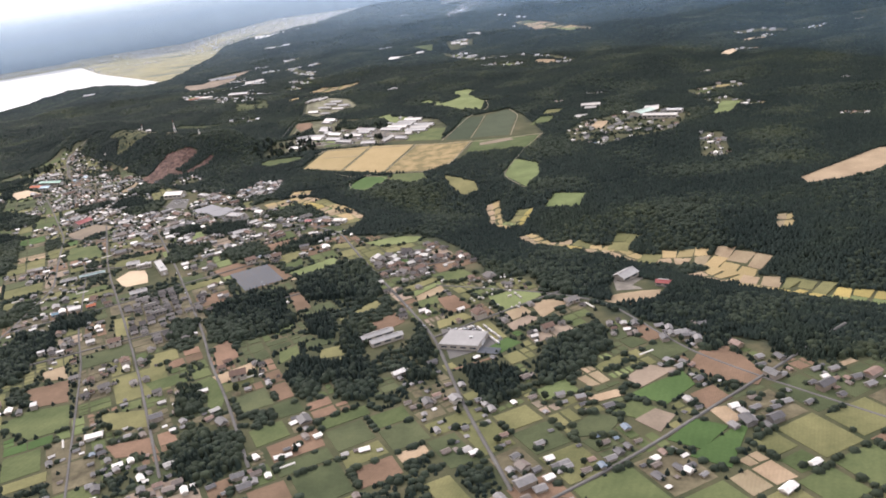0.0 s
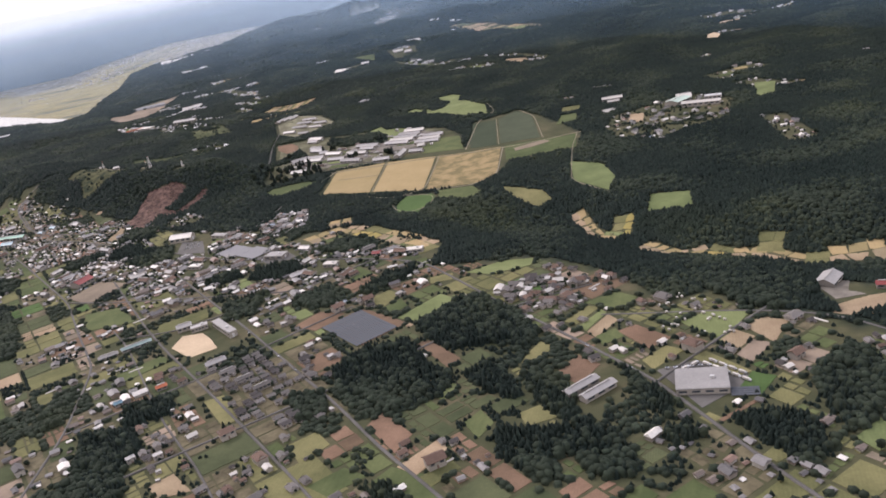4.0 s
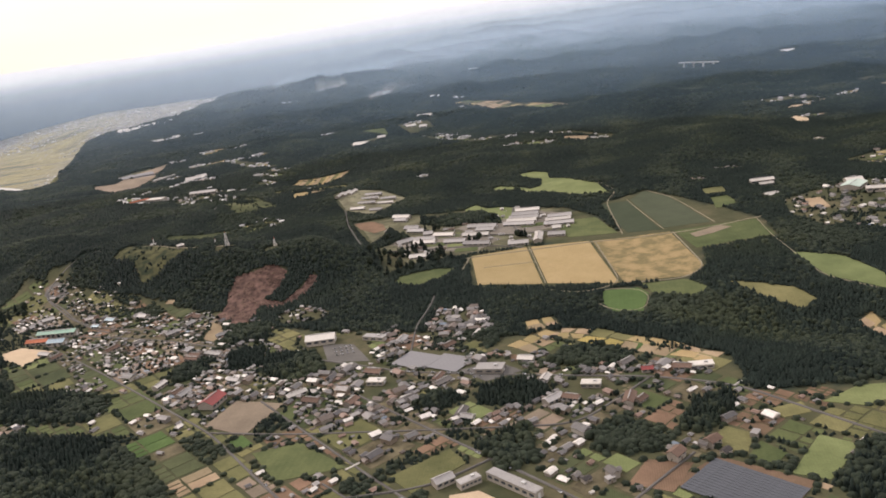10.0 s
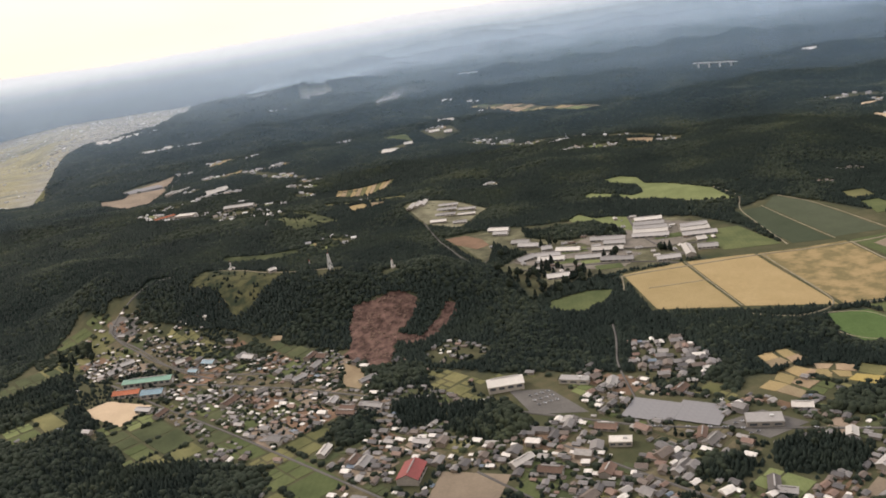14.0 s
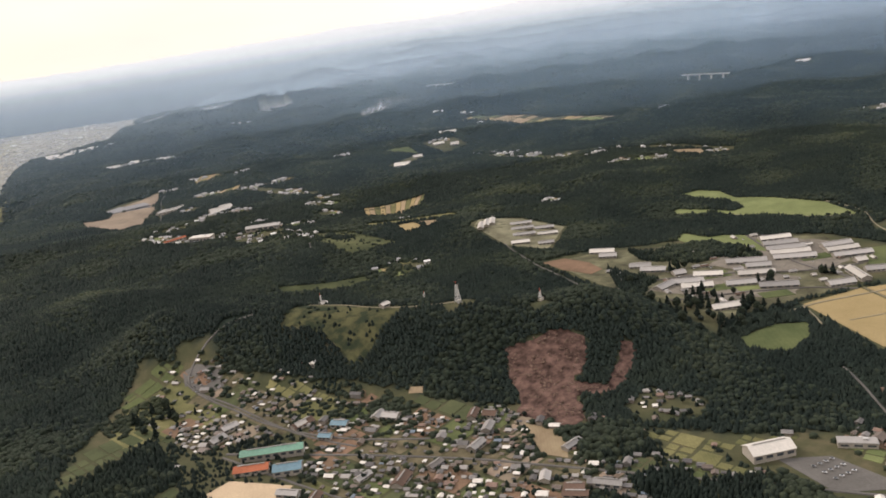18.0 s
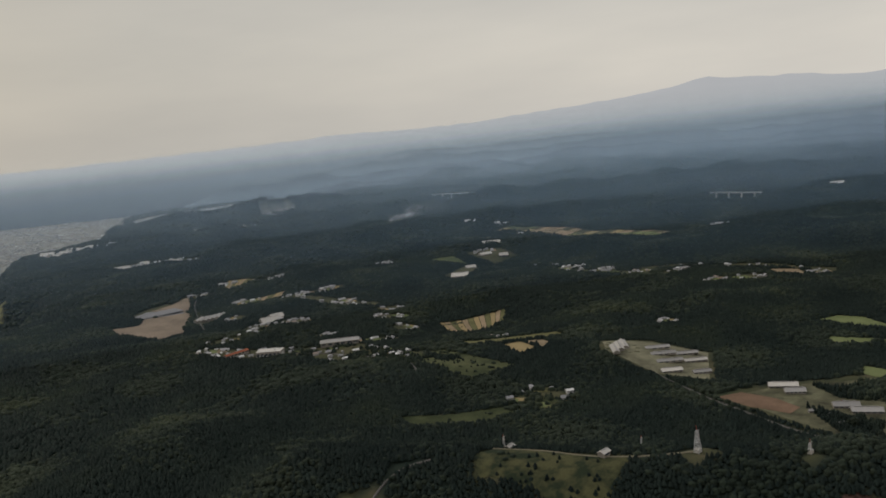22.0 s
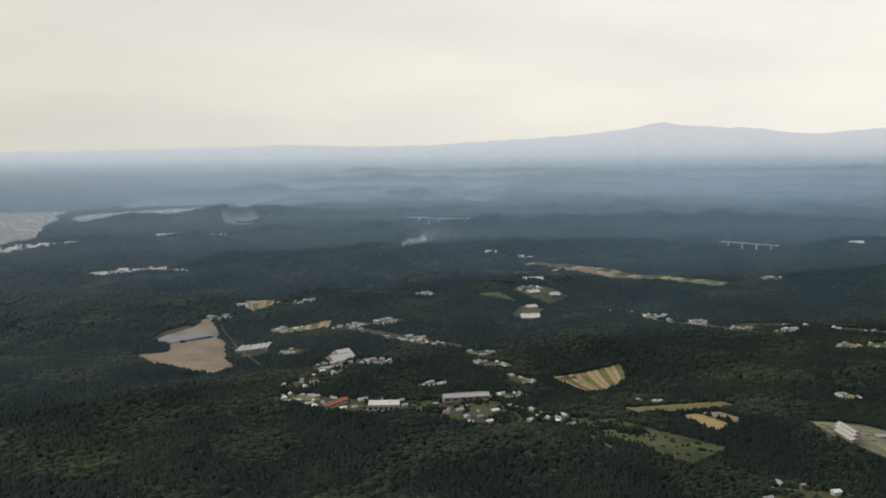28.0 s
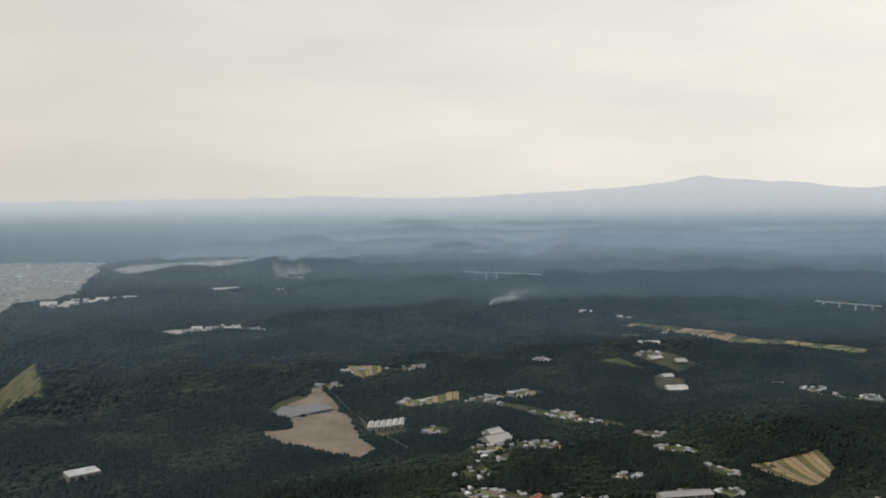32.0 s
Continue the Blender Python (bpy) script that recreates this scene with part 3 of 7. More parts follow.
def make_mountains():
    """The far range round the north: its crest line with spurs that run down towards the plain."""
    head = np.arange(-70, 96, 0.25)
    crest = np.interp(head, [h for h, _ in SKYLINE], [v for _, v in SKYLINE]) + 176 + 3 * waves(head * 9, head * 0, 80, 62) + 2 * waves(head * 9, head * 0, 24, 63)
    rows = []
    for k, (u, hgt) in enumerate([(0, -0.15), (0.25, 0.22), (0.5, 0.5), (0.75, 0.8), (1.0, 1.0), (1.2, 0.9)]):
        wob = waves(head * 14, head * 0 + k * 37, 90, 41) * 0.12 * (1 - abs(u - 0.5)) + waves(head * 30, head * 0 + k * 11, 60, 42) * 0.05
        z = crest * np.clip(hgt + wob * (0.25 if k >= 4 else 1), -0.2, 1.02) if k else crest * 0 - 125
        west = ease((16 - head) / 36)
        r = (3850 + 520 * u + waves(head * 20, head * 0 + 5, 120, 43) * 62) * (1 - west) + west * (4430 + 90 * u)
        rows.append(np.stack([-400 + r * np.sin(np.radians(head)), 500 + r * np.cos(np.radians(head)), z], 1))
    n = len(head)
    i = (np.arange(len(rows) - 1)[:, None] * n + np.arange(n - 1)[None, :]).ravel()
    me = mesh_from("mountain_range", np.concatenate(rows), np.stack([i, i + 1, i + n + 1, i + n], 1))
    me.polygons.foreach_set("use_smooth", np.ones(len(me.polygons), bool))
    tagged(mesh_part("mountain_range", me, FAR_RANGE), "mountain range on the horizon with pale haze painted as glow", "mountains", kind="structure")


def make_far_hills(radius, top, swing, west, paint, seed):
    """One hazy ridge among several that stand one behind the other before the mountains."""
    head = np.arange(west, 92, 0.2)
    grow = ease((head - west) / 12)
    crest = -135 + grow * (135 + top + swing * waves(head * 9, head * 0, 95, seed) + swing * 0.55 * waves(head * 9, head * 0, 31, seed + 1) + swing * 0.22 * waves(head * 9, head * 0, 9, seed + 2))
    r = radius + 45 * waves(head * 9, head * 0 + 9, 140, seed + 3)
    rows = []
    for step, share in ((-95, -0.2), (-55, 0.55), (-20, 0.9), (0, 1.0), (45, 0.8)):
        z = np.where(share < 0, crest * 0 - 140, (crest + 60) * share - 60)
        rows.append(np.stack([-400 + (r + step) * np.sin(np.radians(head)), 500 + (r + step) * np.cos(np.radians(head)), z], 1))
    n = len(head)
    i = (np.arange(len(rows) - 1)[:, None] * n + np.arange(n - 1)[None, :]).ravel()
    me = mesh_from("far_hills", np.concatenate(rows), np.stack([i, i + 1, i + n + 1, i + n], 1))
    me.polygons.foreach_set("use_smooth", np.ones(len(me.polygons), bool))
    tagged(mesh_part("far_hills", me, paint), "wooded hills with blue-grey haze painted as glow", "hills", kind="structure")


def haze_glow_material(name, depth):
    """Land so far off that the bright air before it is painted on as glow: dim at its foot, pale towards the crest."""
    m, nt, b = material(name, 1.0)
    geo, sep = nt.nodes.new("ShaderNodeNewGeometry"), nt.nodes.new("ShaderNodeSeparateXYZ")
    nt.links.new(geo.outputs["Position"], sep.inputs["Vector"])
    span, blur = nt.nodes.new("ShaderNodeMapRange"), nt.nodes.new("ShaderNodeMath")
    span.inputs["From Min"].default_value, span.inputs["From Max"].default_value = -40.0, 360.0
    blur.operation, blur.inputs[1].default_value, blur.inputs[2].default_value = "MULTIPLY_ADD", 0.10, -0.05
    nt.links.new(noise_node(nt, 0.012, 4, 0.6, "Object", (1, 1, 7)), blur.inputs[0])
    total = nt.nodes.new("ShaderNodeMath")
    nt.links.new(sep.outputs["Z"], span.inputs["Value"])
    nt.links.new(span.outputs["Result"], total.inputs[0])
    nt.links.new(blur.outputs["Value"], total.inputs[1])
    # painted haze: emission that pales with height
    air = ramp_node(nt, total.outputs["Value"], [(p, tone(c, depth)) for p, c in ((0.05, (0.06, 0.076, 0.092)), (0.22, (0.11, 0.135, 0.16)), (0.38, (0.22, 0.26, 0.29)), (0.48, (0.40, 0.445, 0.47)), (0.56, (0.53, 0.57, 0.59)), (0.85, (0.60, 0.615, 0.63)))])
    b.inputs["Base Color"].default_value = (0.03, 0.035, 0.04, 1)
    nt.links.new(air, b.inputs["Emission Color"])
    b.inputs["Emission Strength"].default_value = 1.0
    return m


def hill_haze_glow(name, top, color):
    """A far ridge with bright air, and paler mist at its foot, painted on as glow."""
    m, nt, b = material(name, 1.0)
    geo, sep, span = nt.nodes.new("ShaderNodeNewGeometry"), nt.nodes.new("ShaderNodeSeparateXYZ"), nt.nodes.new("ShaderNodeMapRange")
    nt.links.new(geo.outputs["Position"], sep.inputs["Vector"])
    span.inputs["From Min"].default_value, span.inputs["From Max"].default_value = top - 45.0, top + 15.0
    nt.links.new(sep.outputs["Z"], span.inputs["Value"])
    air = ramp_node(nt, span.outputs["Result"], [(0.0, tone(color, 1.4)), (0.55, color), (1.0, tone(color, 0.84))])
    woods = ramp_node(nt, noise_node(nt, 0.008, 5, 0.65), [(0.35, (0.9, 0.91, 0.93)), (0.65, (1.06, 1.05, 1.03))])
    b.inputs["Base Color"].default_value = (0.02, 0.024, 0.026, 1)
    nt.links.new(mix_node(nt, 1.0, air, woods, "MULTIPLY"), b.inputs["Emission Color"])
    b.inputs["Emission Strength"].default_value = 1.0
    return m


FAR_RANGE = haze_glow_material("far_range_haze_glow", 1.0)


def make_haze():
    """Translucent sheets that stand in for haze over the land, one behind the other."""
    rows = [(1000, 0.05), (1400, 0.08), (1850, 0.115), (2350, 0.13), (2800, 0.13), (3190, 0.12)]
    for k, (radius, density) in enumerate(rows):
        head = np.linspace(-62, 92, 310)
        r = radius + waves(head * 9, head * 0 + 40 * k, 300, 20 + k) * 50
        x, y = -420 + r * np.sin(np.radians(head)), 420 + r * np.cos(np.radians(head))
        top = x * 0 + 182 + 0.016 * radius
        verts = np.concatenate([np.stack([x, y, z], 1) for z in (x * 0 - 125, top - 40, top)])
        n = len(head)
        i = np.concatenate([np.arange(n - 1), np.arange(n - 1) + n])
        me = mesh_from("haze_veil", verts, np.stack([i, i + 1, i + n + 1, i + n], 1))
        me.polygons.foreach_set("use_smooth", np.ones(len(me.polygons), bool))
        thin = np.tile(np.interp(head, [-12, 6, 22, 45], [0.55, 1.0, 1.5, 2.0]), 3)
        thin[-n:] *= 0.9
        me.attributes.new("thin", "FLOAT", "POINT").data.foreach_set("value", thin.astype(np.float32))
        # haze colour is put into each sheet: blue near, paler farther off
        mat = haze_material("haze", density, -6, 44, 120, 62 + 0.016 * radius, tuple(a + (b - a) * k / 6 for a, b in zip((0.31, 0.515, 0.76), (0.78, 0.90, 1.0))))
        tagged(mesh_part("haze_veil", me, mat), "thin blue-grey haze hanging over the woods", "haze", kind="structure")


# ---- open land in the woods ----
# corners in metres
HILL_GRASS = crop("rough_hill_grass", (0.075, 0.082, 0.04), (0.034, 0.043, 0.022), rows=0.3, big=0.06, patch=0.5)
CREST_GRASS = crop("sunlit_hill_grass", (0.078, 0.076, 0.038), (0.024, 0.032, 0.019), rows=0.3, big=0.11, patch=0.3)
FIELDS, CLEARINGS, GROVES = [], list(PALE_LAND), []


def field(name, mat, label, *corners):
    """An open field: no wood grows on it."""
    FIELDS.append((name, mat, corners, label))
    CLEARINGS.append(corners)


def clearing(*corners):
    """Open ground in the woods, with yards and houses or bare."""
    CLEARINGS.append(corners)
    return corners


def grove(*corners):
    """A stand of trees among the farmland."""
    GROVES.append(corners)


field("ripe_field", TAN, "ripe golden rice field beside the farm buildings", (-139, 808), (-96, 808), (-116, 722), (-153, 745))
field("ripe_field", TAN, "ripe golden rice field with a smooth even crop", (-93, 807), (-52, 793), (-76, 694), (-113, 721))
field("stubble_field", STUBBLE, "patchy brown stubble field with bare soil showing", (-50, 792), (4, 775), (-18, 692), (-36, 680), (-73, 693))
field("tea_field", TEA, "dark green crop field with fine rows", (-2, 881), (22, 878), (2, 784), (-20, 795))
field("tea_field", TEA, "dark green crop field beside a farm track", (25, 880), (47, 897), (56, 871), (40, 778), (6, 786))
field("grass_strip", GRASS, "green grass strip beside the farm track", (7, 774), (69, 767), (55, 722), (-2, 728))
field("hay_meadow", PALE_GRASS, "bright green curved meadow among dark woods", (-8, 1080), (10, 1076), (19, 1058), (9, 1026), (16, 1007), (17, 975), (26, 948), (21, 912), (-5, 930), (-16, 957), (-30, 974), (-32, 1004), (-52, 1036), (-40, 1040), (-28, 1016), (-25, 992), (-15, 990), (0, 1026), (-8, 1051))
field("hay_meadow", PALE_GRASS, "small pale green meadow behind the sheds", (-99, 967), (-86, 976), (-82, 953), (-72, 950), (-62, 938), (-66, 921), (-66, 907), (-77, 895), (-81, 905), (-83, 928), (-90, 943), (-100, 957))
field("young_field", VIVID, "vivid green young crop field ringed by a track", (-90, 687), (-71, 679), (-70, 667), (-86, 643), (-100, 651), (-99, 670))
field("grass_field", GRASS, "dull green grass field below the stubble", (-66, 684), (-40, 675), (-36, 655), (-52, 648), (-68, 664))
field("olive_field", OLIVE, "long olive green field among trees", (-22, 659), (-6, 642), (3, 630), (4, 614), (-8, 611), (-19, 637))
field("hay_meadow", PALE_GRASS, "long pale green meadow among trees", (38, 682), (56, 660), (52, 619), (40, 600), (26, 633))
field("hay_meadow", PALE_GRASS, "pale green meadow in the dark woods", (58, 572), (79, 558), (70, 536), (47, 551))
field("tan_field", DRY, "bare tan field at the edge of the woods", (214, 528), (287, 574), (330, 570), (254, 516), (213, 512))
field("dry_field", DRY, "small bare tan field among woods", (120, 1262), (150, 1240), (131, 1212), (112, 1232))
field("park_lawn", GRASS, "bright green lawn with scattered trees", (-196, 793), (-172, 796), (-156, 788), (-167, 775), (-190, 766), (-202, 782))
field("farm_lawn", GRASS, "green lawn beside the long sheds", (-42, 860), (-20, 852), (-25, 800), (-60, 812), (-58, 836))
field("bare_yard", BARE_EARTH, "wide bare sandy brown clearing", (-522, 1600), (-490, 1604), (-483, 1633), (-434, 1640), (-428, 1625), (-448, 1555), (-450, 1520), (-473, 1498), (-492, 1524), (-514, 1558))
field("bare_yard", BARE_EARTH, "bare sandy bank above the solar park", (-470, 1679), (-442, 1697), (-420, 1738), (-414, 1730), (-428, 1645), (-434, 1642), (-441, 1662))
field("far_field", GRASS, "green field beside white greenhouses", (-88, 1684), (-40, 1696), (-46, 1632))
field("yellow_field", OLIVE, "pale yellow field on the low plain", (-712, 2185), (-655, 2119), (-655, 1989), (-714, 2024))
field("ripe_field", TAN, "small golden rice field in a clearing", (-240, 1190), (-224, 1192), (-226, 1160), (-246, 1152))
field("ripe_field", DRY, "small tan rice field in a clearing", (-222, 1192), (-204, 1188), (-208, 1164), (-224, 1160))
field("grass_field", OLIVE, "narrow olive field strip in a clearing", (-262, 1232), (-212, 1224), (-176, 1204), (-182, 1192), (-222, 1196), (-262, 1214))
field("grass_field", HILL_GRASS, "dull green grass slope in the woods", (-330, 1210), (-285, 1215), (-262, 1130), (-305, 1120))
field("grass_field", HILL_GRASS, "long narrow grass strip in the woods", (-375, 1085), (-312, 1062), (-280, 1066), (-275, 1050), (-330, 1045), (-375, 1068))
field("hill_grass", CREST_GRASS, "rough grassy crest of the wooded hill", (-403, 925), (-392, 940), (-378, 947), (-366, 938), (-357, 915), (-344, 901), (-335, 895), (-348, 888), (-358, 883), (-366, 874), (-377, 874), (-381, 890), (-384, 906), (-393, 917))
field("farm_field", PALE_GRASS, "striped green field before the woods", (-75, 509), (-53, 514), (-35, 507), (-41, 498), (-64, 499))
field("farm_field", OLIVE, "small olive field before the woods", (-95, 514), (-82, 513), (-84, 504), (-96, 505))
field("bare_field", BARE_EARTH, "bare brown field at the foot of the hill", (-420, 869), (-410, 873), (-405, 869), (-416, 863))
field("rough_field", OLIVE, "rough olive field at the foot of the hill", (-416, 861), (-405, 867), (-396, 856), (-388, 847), (-395, 843), (-407, 847))
field("farm_field", GRASS, "small green field at the foot of the hill", (-393, 843), (-387, 846), (-381, 842), (-383, 836), (-391, 835))
field("bare_field", BARE_EARTH, "small brown field beside the car park", (-449, 908), (-440, 910), (-440, 904), (-447, 904))
field("farm_field", GRASS, "green plot among town houses", (-386, 820), (-377, 822), (-376, 815), (-381, 811))
field("tan_plot", DRY, "small tan plot below the woods", (-358, 844), (-351, 840), (-353, 836), (-360, 840))
field("soil_strip", BARE_EARTH, "bare brown strip across the grass field", (12, 760), (40, 767), (44, 758), (26, 752), (11, 750))
field("grass_field", OLIVE, "olive field among trees beside the crop fields", (88, 872), (106, 868), (98, 846), (80, 850))
field("grass_field", GRASS, "rough green field among trees beside the crop fields", (78, 842), (92, 838), (84, 806), (64, 810))
field("farm_soil", SOIL, "bare brown soil plot beside the sheds", (-200, 990), (-184, 986), (-177, 965), (-178, 946), (-189, 943), (-198, 965))
field("farm_field", GRASS, "long green field between lanes", (-264, 481), (-242, 493), (-236, 484), (-258, 471))
field("farm_field", OLIVE, "long olive field beside a green one", (-257, 470), (-235, 483), (-229, 475), (-252, 461))
field("farm_field", OLIVE, "olive field beside the school", (-253, 537), (-225, 547), (-221, 533), (-247, 521))
field("farm_field", GRASS, "green field beside the lane", (-306, 586), (-284, 585), (-268, 553), (-297, 556))
field("bare_field", BARE_EARTH, "bare tan field in the town", (-328, 626), (-312, 648), (-289, 631), (-309, 606))
field("bare_field", SOIL, "reddish ploughed field beside the solar panels", (-172, 490), (-158, 502), (-144, 492), (-160, 478))
field("bare_field", SOIL, "reddish ploughed field beside a grove", (-113, 437), (-106, 436), (-95, 411), (-102, 406))
field("farm_field", OLIVE, "mown olive field between lanes", (-132, 503), (-119, 510), (-113, 500), (-124, 488))
field("farm_field", GRASS, "green field between lanes", (-124, 487), (-114, 494), (-111, 482), (-122, 476))
field("farm_field", PALE_GRASS, "long pale green field before a grove", (-118, 470), (-93, 488), (-85, 475), (-109, 461))
field("field_strip", OLIVE, "narrow olive field strip", (-44, 422), (-29, 432), (-25, 428), (-40, 416))
field("field_strip", PALE_GRASS, "narrow pale field strip", (-40, 414), (-25, 425), (-24, 421), (-38, 408))
field("field_strip", DRY, "narrow tan field strip", (-38, 407), (-24, 419), (-22, 411), (-36, 400))
field("farm_field", GRASS, "bright green field behind houses", (-30, 436), (-12, 440), (-6, 429), (-17, 421))
field("bare_field", SOIL, "brown ploughed field beside houses", (-26, 401), (-17, 403), (-8, 384), (-20, 380))
field("lawn_field", PALE_GRASS, "pale mown field dotted with white bales", (0, 396), (14, 399), (30, 390), (8, 372))
field("farm_field", OLIVE, "olive field beside the road", (-26, 372), (-13, 379), (-8, 372), (-25, 363))
field("tan_plot", DRY, "pale tan ploughed plot", (21, 380), (32, 383), (39, 375), (25, 361))
field("tan_plot", DRY, "small tan ploughed plot", (8, 373), (17, 378), (21, 369), (11, 363))
field("bare_field", BARE_EARTH, "brown fallow plot between lanes", (8, 359), (19, 367), (24, 361), (10, 351))
field("farm_field", VIVID, "bright green crop plot beside the warehouse", (-2, 337), (7, 345), (13, 338), (2, 329))
field("farm_field", OLIVE, "pale olive field behind the warehouse", (-8, 365), (-1, 367), (7, 345), (0, 344))
field("bare_field", SOIL, "reddish ploughed field beside barns", (-60, 379), (-48, 389), (-42, 377), (-55, 365))
field("bare_field", SOIL, "strip of reddish ploughed soil", (-18, 321), (1, 328), (0, 326), (-18, 319))
field("bare_field", DRY, "tan ploughed field beside houses", (-131, 341), (-114, 352), (-111, 343), (-125, 333))
field("bare_field", SOIL, "dark ploughed garden field", (-140, 374), (-133, 382), (-123, 360), (-131, 350))
field("farm_field", OLIVE, "olive field beside a grove", (-72, 395), (-59, 409), (-54, 400), (-69, 392))
field("farm_field", GRASS, "green plot beside houses", (-103, 359), (-95, 365), (-92, 354), (-100, 346))
field("farm_field", PALE_GRASS, "small pale plot before a grove", (-114, 389), (-105, 397), (-100, 387), (-108, 379))
field("tea_field", DARK_CROP, "dark green field before a grove", (-92, 366), (-79, 372), (-76, 363), (-88, 358))
field("farm_field", OLIVE, "dark olive field among trees", (-82, 356), (-73, 358), (-69, 347), (-81, 346))
field("farm_field", OLIVE, "olive plot beside the road", (-15, 297), (-7, 301), (-6, 293), (-13, 292))
field("farm_field", GRASS, "small green plot beside houses", (-36, 401), (-26, 404), (-25, 395), (-36, 392))
field("farm_field", OLIVE, "olive field beside houses", (-124, 331), (-112, 339), (-109, 331), (-121, 324))
field("bare_field", DRY, "small tan plot at the foot of the hill", (-326, 784), (-314, 768), (-325, 748), (-332, 757))
field("school_yard", SAND, "pale sandy school yard", (-234, 513), (-223, 511), (-217, 500), (-212, 486), (-226, 482), (-238, 500))
field("school_yard", SAND, "pale sandy school yard", (-467, 808), (-452, 815), (-429, 796), (-444, 778))
field("bare_field", SOIL, "wide reddish ploughed field beside the lane", (90, 317), (97, 311), (101, 298), (103, 285), (98, 278), (89, 283), (83, 289), (78, 300))
field("bare_field", SOIL, "reddish ploughed field behind a farmhouse", (72, 277), (82, 282), (86, 271), (75, 265))
field("farm_field", VIVID, "bright green crop field between tracks", (60, 288), (74, 295), (76, 284), (62, 272), (50, 282))
field("farm_field", VIVID, "wide bright green crop field", (56, 249), (69, 260), (79, 253), (66, 241))
field("farm_field", VIVID, "wide green field of young crops", (79, 251), (86, 253), (72, 229), (61, 238))
field("farm_field", OLIVE, "olive field beside the village", (41, 308), (53, 315), (57, 312), (43, 302))
field("lawn_field", PALE_GRASS, "olive mown field with bales at its edge", (15, 294), (28, 300), (32, 289), (17, 285))
field("tea_field", DARK_CROP, "dark green vegetable field before barns", (26, 265), (34, 272), (44, 266), (37, 257), (26, 257))
field("tan_plot", DRY, "tan ploughed field beside the straight lane", (75, 266), (82, 266), (85, 257), (79, 253))
field("bare_field", BARE_EARTH, "brown fallow field between tracks", (61, 304), (73, 298), (55, 286), (51, 295))
field("tan_plot", DRY, "narrow tan plot beside a track", (34, 284), (46, 287), (48, 282), (35, 279))
field("farm_field", GRASS, "dull green plot beside a farmhouse", (51, 278), (58, 270), (50, 264), (41, 271))
field("tan_plot", BARE_EARTH, "dry brown field beside the straight lane", (57, 270), (63, 264), (55, 254), (48, 264))
field("farm_field", GRASS, "long green field before a grove", (-142, 335), (-133, 342), (-120, 331), (-119, 309), (-124, 307), (-127, 318), (-134, 333))
field("farm_field", GRASS, "green field beside houses", (-164, 343), (-150, 349), (-142, 340), (-157, 334))
field("farm_field", OLIVE, "olive green field between lanes", (-172, 374), (-160, 379), (-155, 367), (-167, 359))
field("farm_field", OLIVE, "dull olive field beside a lane", (-175, 318), (-152, 317), (-145, 302), (-167, 303))
field("bare_field", SOIL, "brown ploughed field beside farmhouses", (-225, 351), (-207, 357), (-197, 334), (-213, 332))
field("tan_plot", DRY, "tan field with a house beside it", (-226, 369), (-217, 374), (-208, 359), (-221, 359))
field("farm_field", GRASS, "wide dull green field", (-222, 318), (-214, 329), (-194, 331), (-186, 309), (-201, 303))
field("bare_field", SOIL, "brown ploughed plot beside a lane", (-162, 290), (-144, 293), (-136, 280), (-154, 280))
field("farm_field", OLIVE, "olive strip between house rows", (-212, 429), (-203, 431), (-194, 404), (-201, 403))
field("tan_plot", DRY, "pale tan yard beside village houses", (126, 787), (137, 781), (124, 753), (113, 760))
field("village_lawn", PALE_GRASS, "pale green field beside village houses", (248, 795), (263, 786), (238, 742), (223, 746))
field("bare_patch", SAND, "pale bare patch on the wooded slope", (385, 1170), (410, 1185), (432, 1180), (428, 1168), (400, 1166))
field("bare_patch", SAND, "pale bare patch on the wooded slope", (333, 1071), (352, 1112), (366, 1120), (362, 1090), (345, 1066))
field("bare_patch", SAND, "pale bare patch on the wooded slope", (553, 1192), (572, 1222), (584, 1214), (570, 1184))
field("bare_patch", SAND, "pale bare patch on the wooded slope", (448, 1186), (456, 1198), (470, 1194), (462, 1182))
field("solar_ground", POND_SHEET, "grey sheeted ground under the solar park", (-492, 1651), (-474, 1677), (-442, 1662), (-433, 1641), (-482, 1634))
TERRACES = []


def terrace(n, a, b, c, d):
    """Narrow field strips side by side between the edges a-b and d-c."""
    clearing(a, b, c, d)
    for k in range(n):
        u0, u1 = (k + 0.06) / n, (k + 0.94) / n
        quad = [tuple(p[i] + (q[i] - p[i]) * u for i in (0, 1)) for p, q, u in ((a, b, u0), (a, b, u1), (d, c, u1), (d, c, u0))]
        TERRACES.append(("field_strip", (TAN, OLIVE, PALE_GRASS, DRY, GRASS)[(k * 3 + k // 3) % 5], quad, "narrow striped field on a clearing in the woods"))


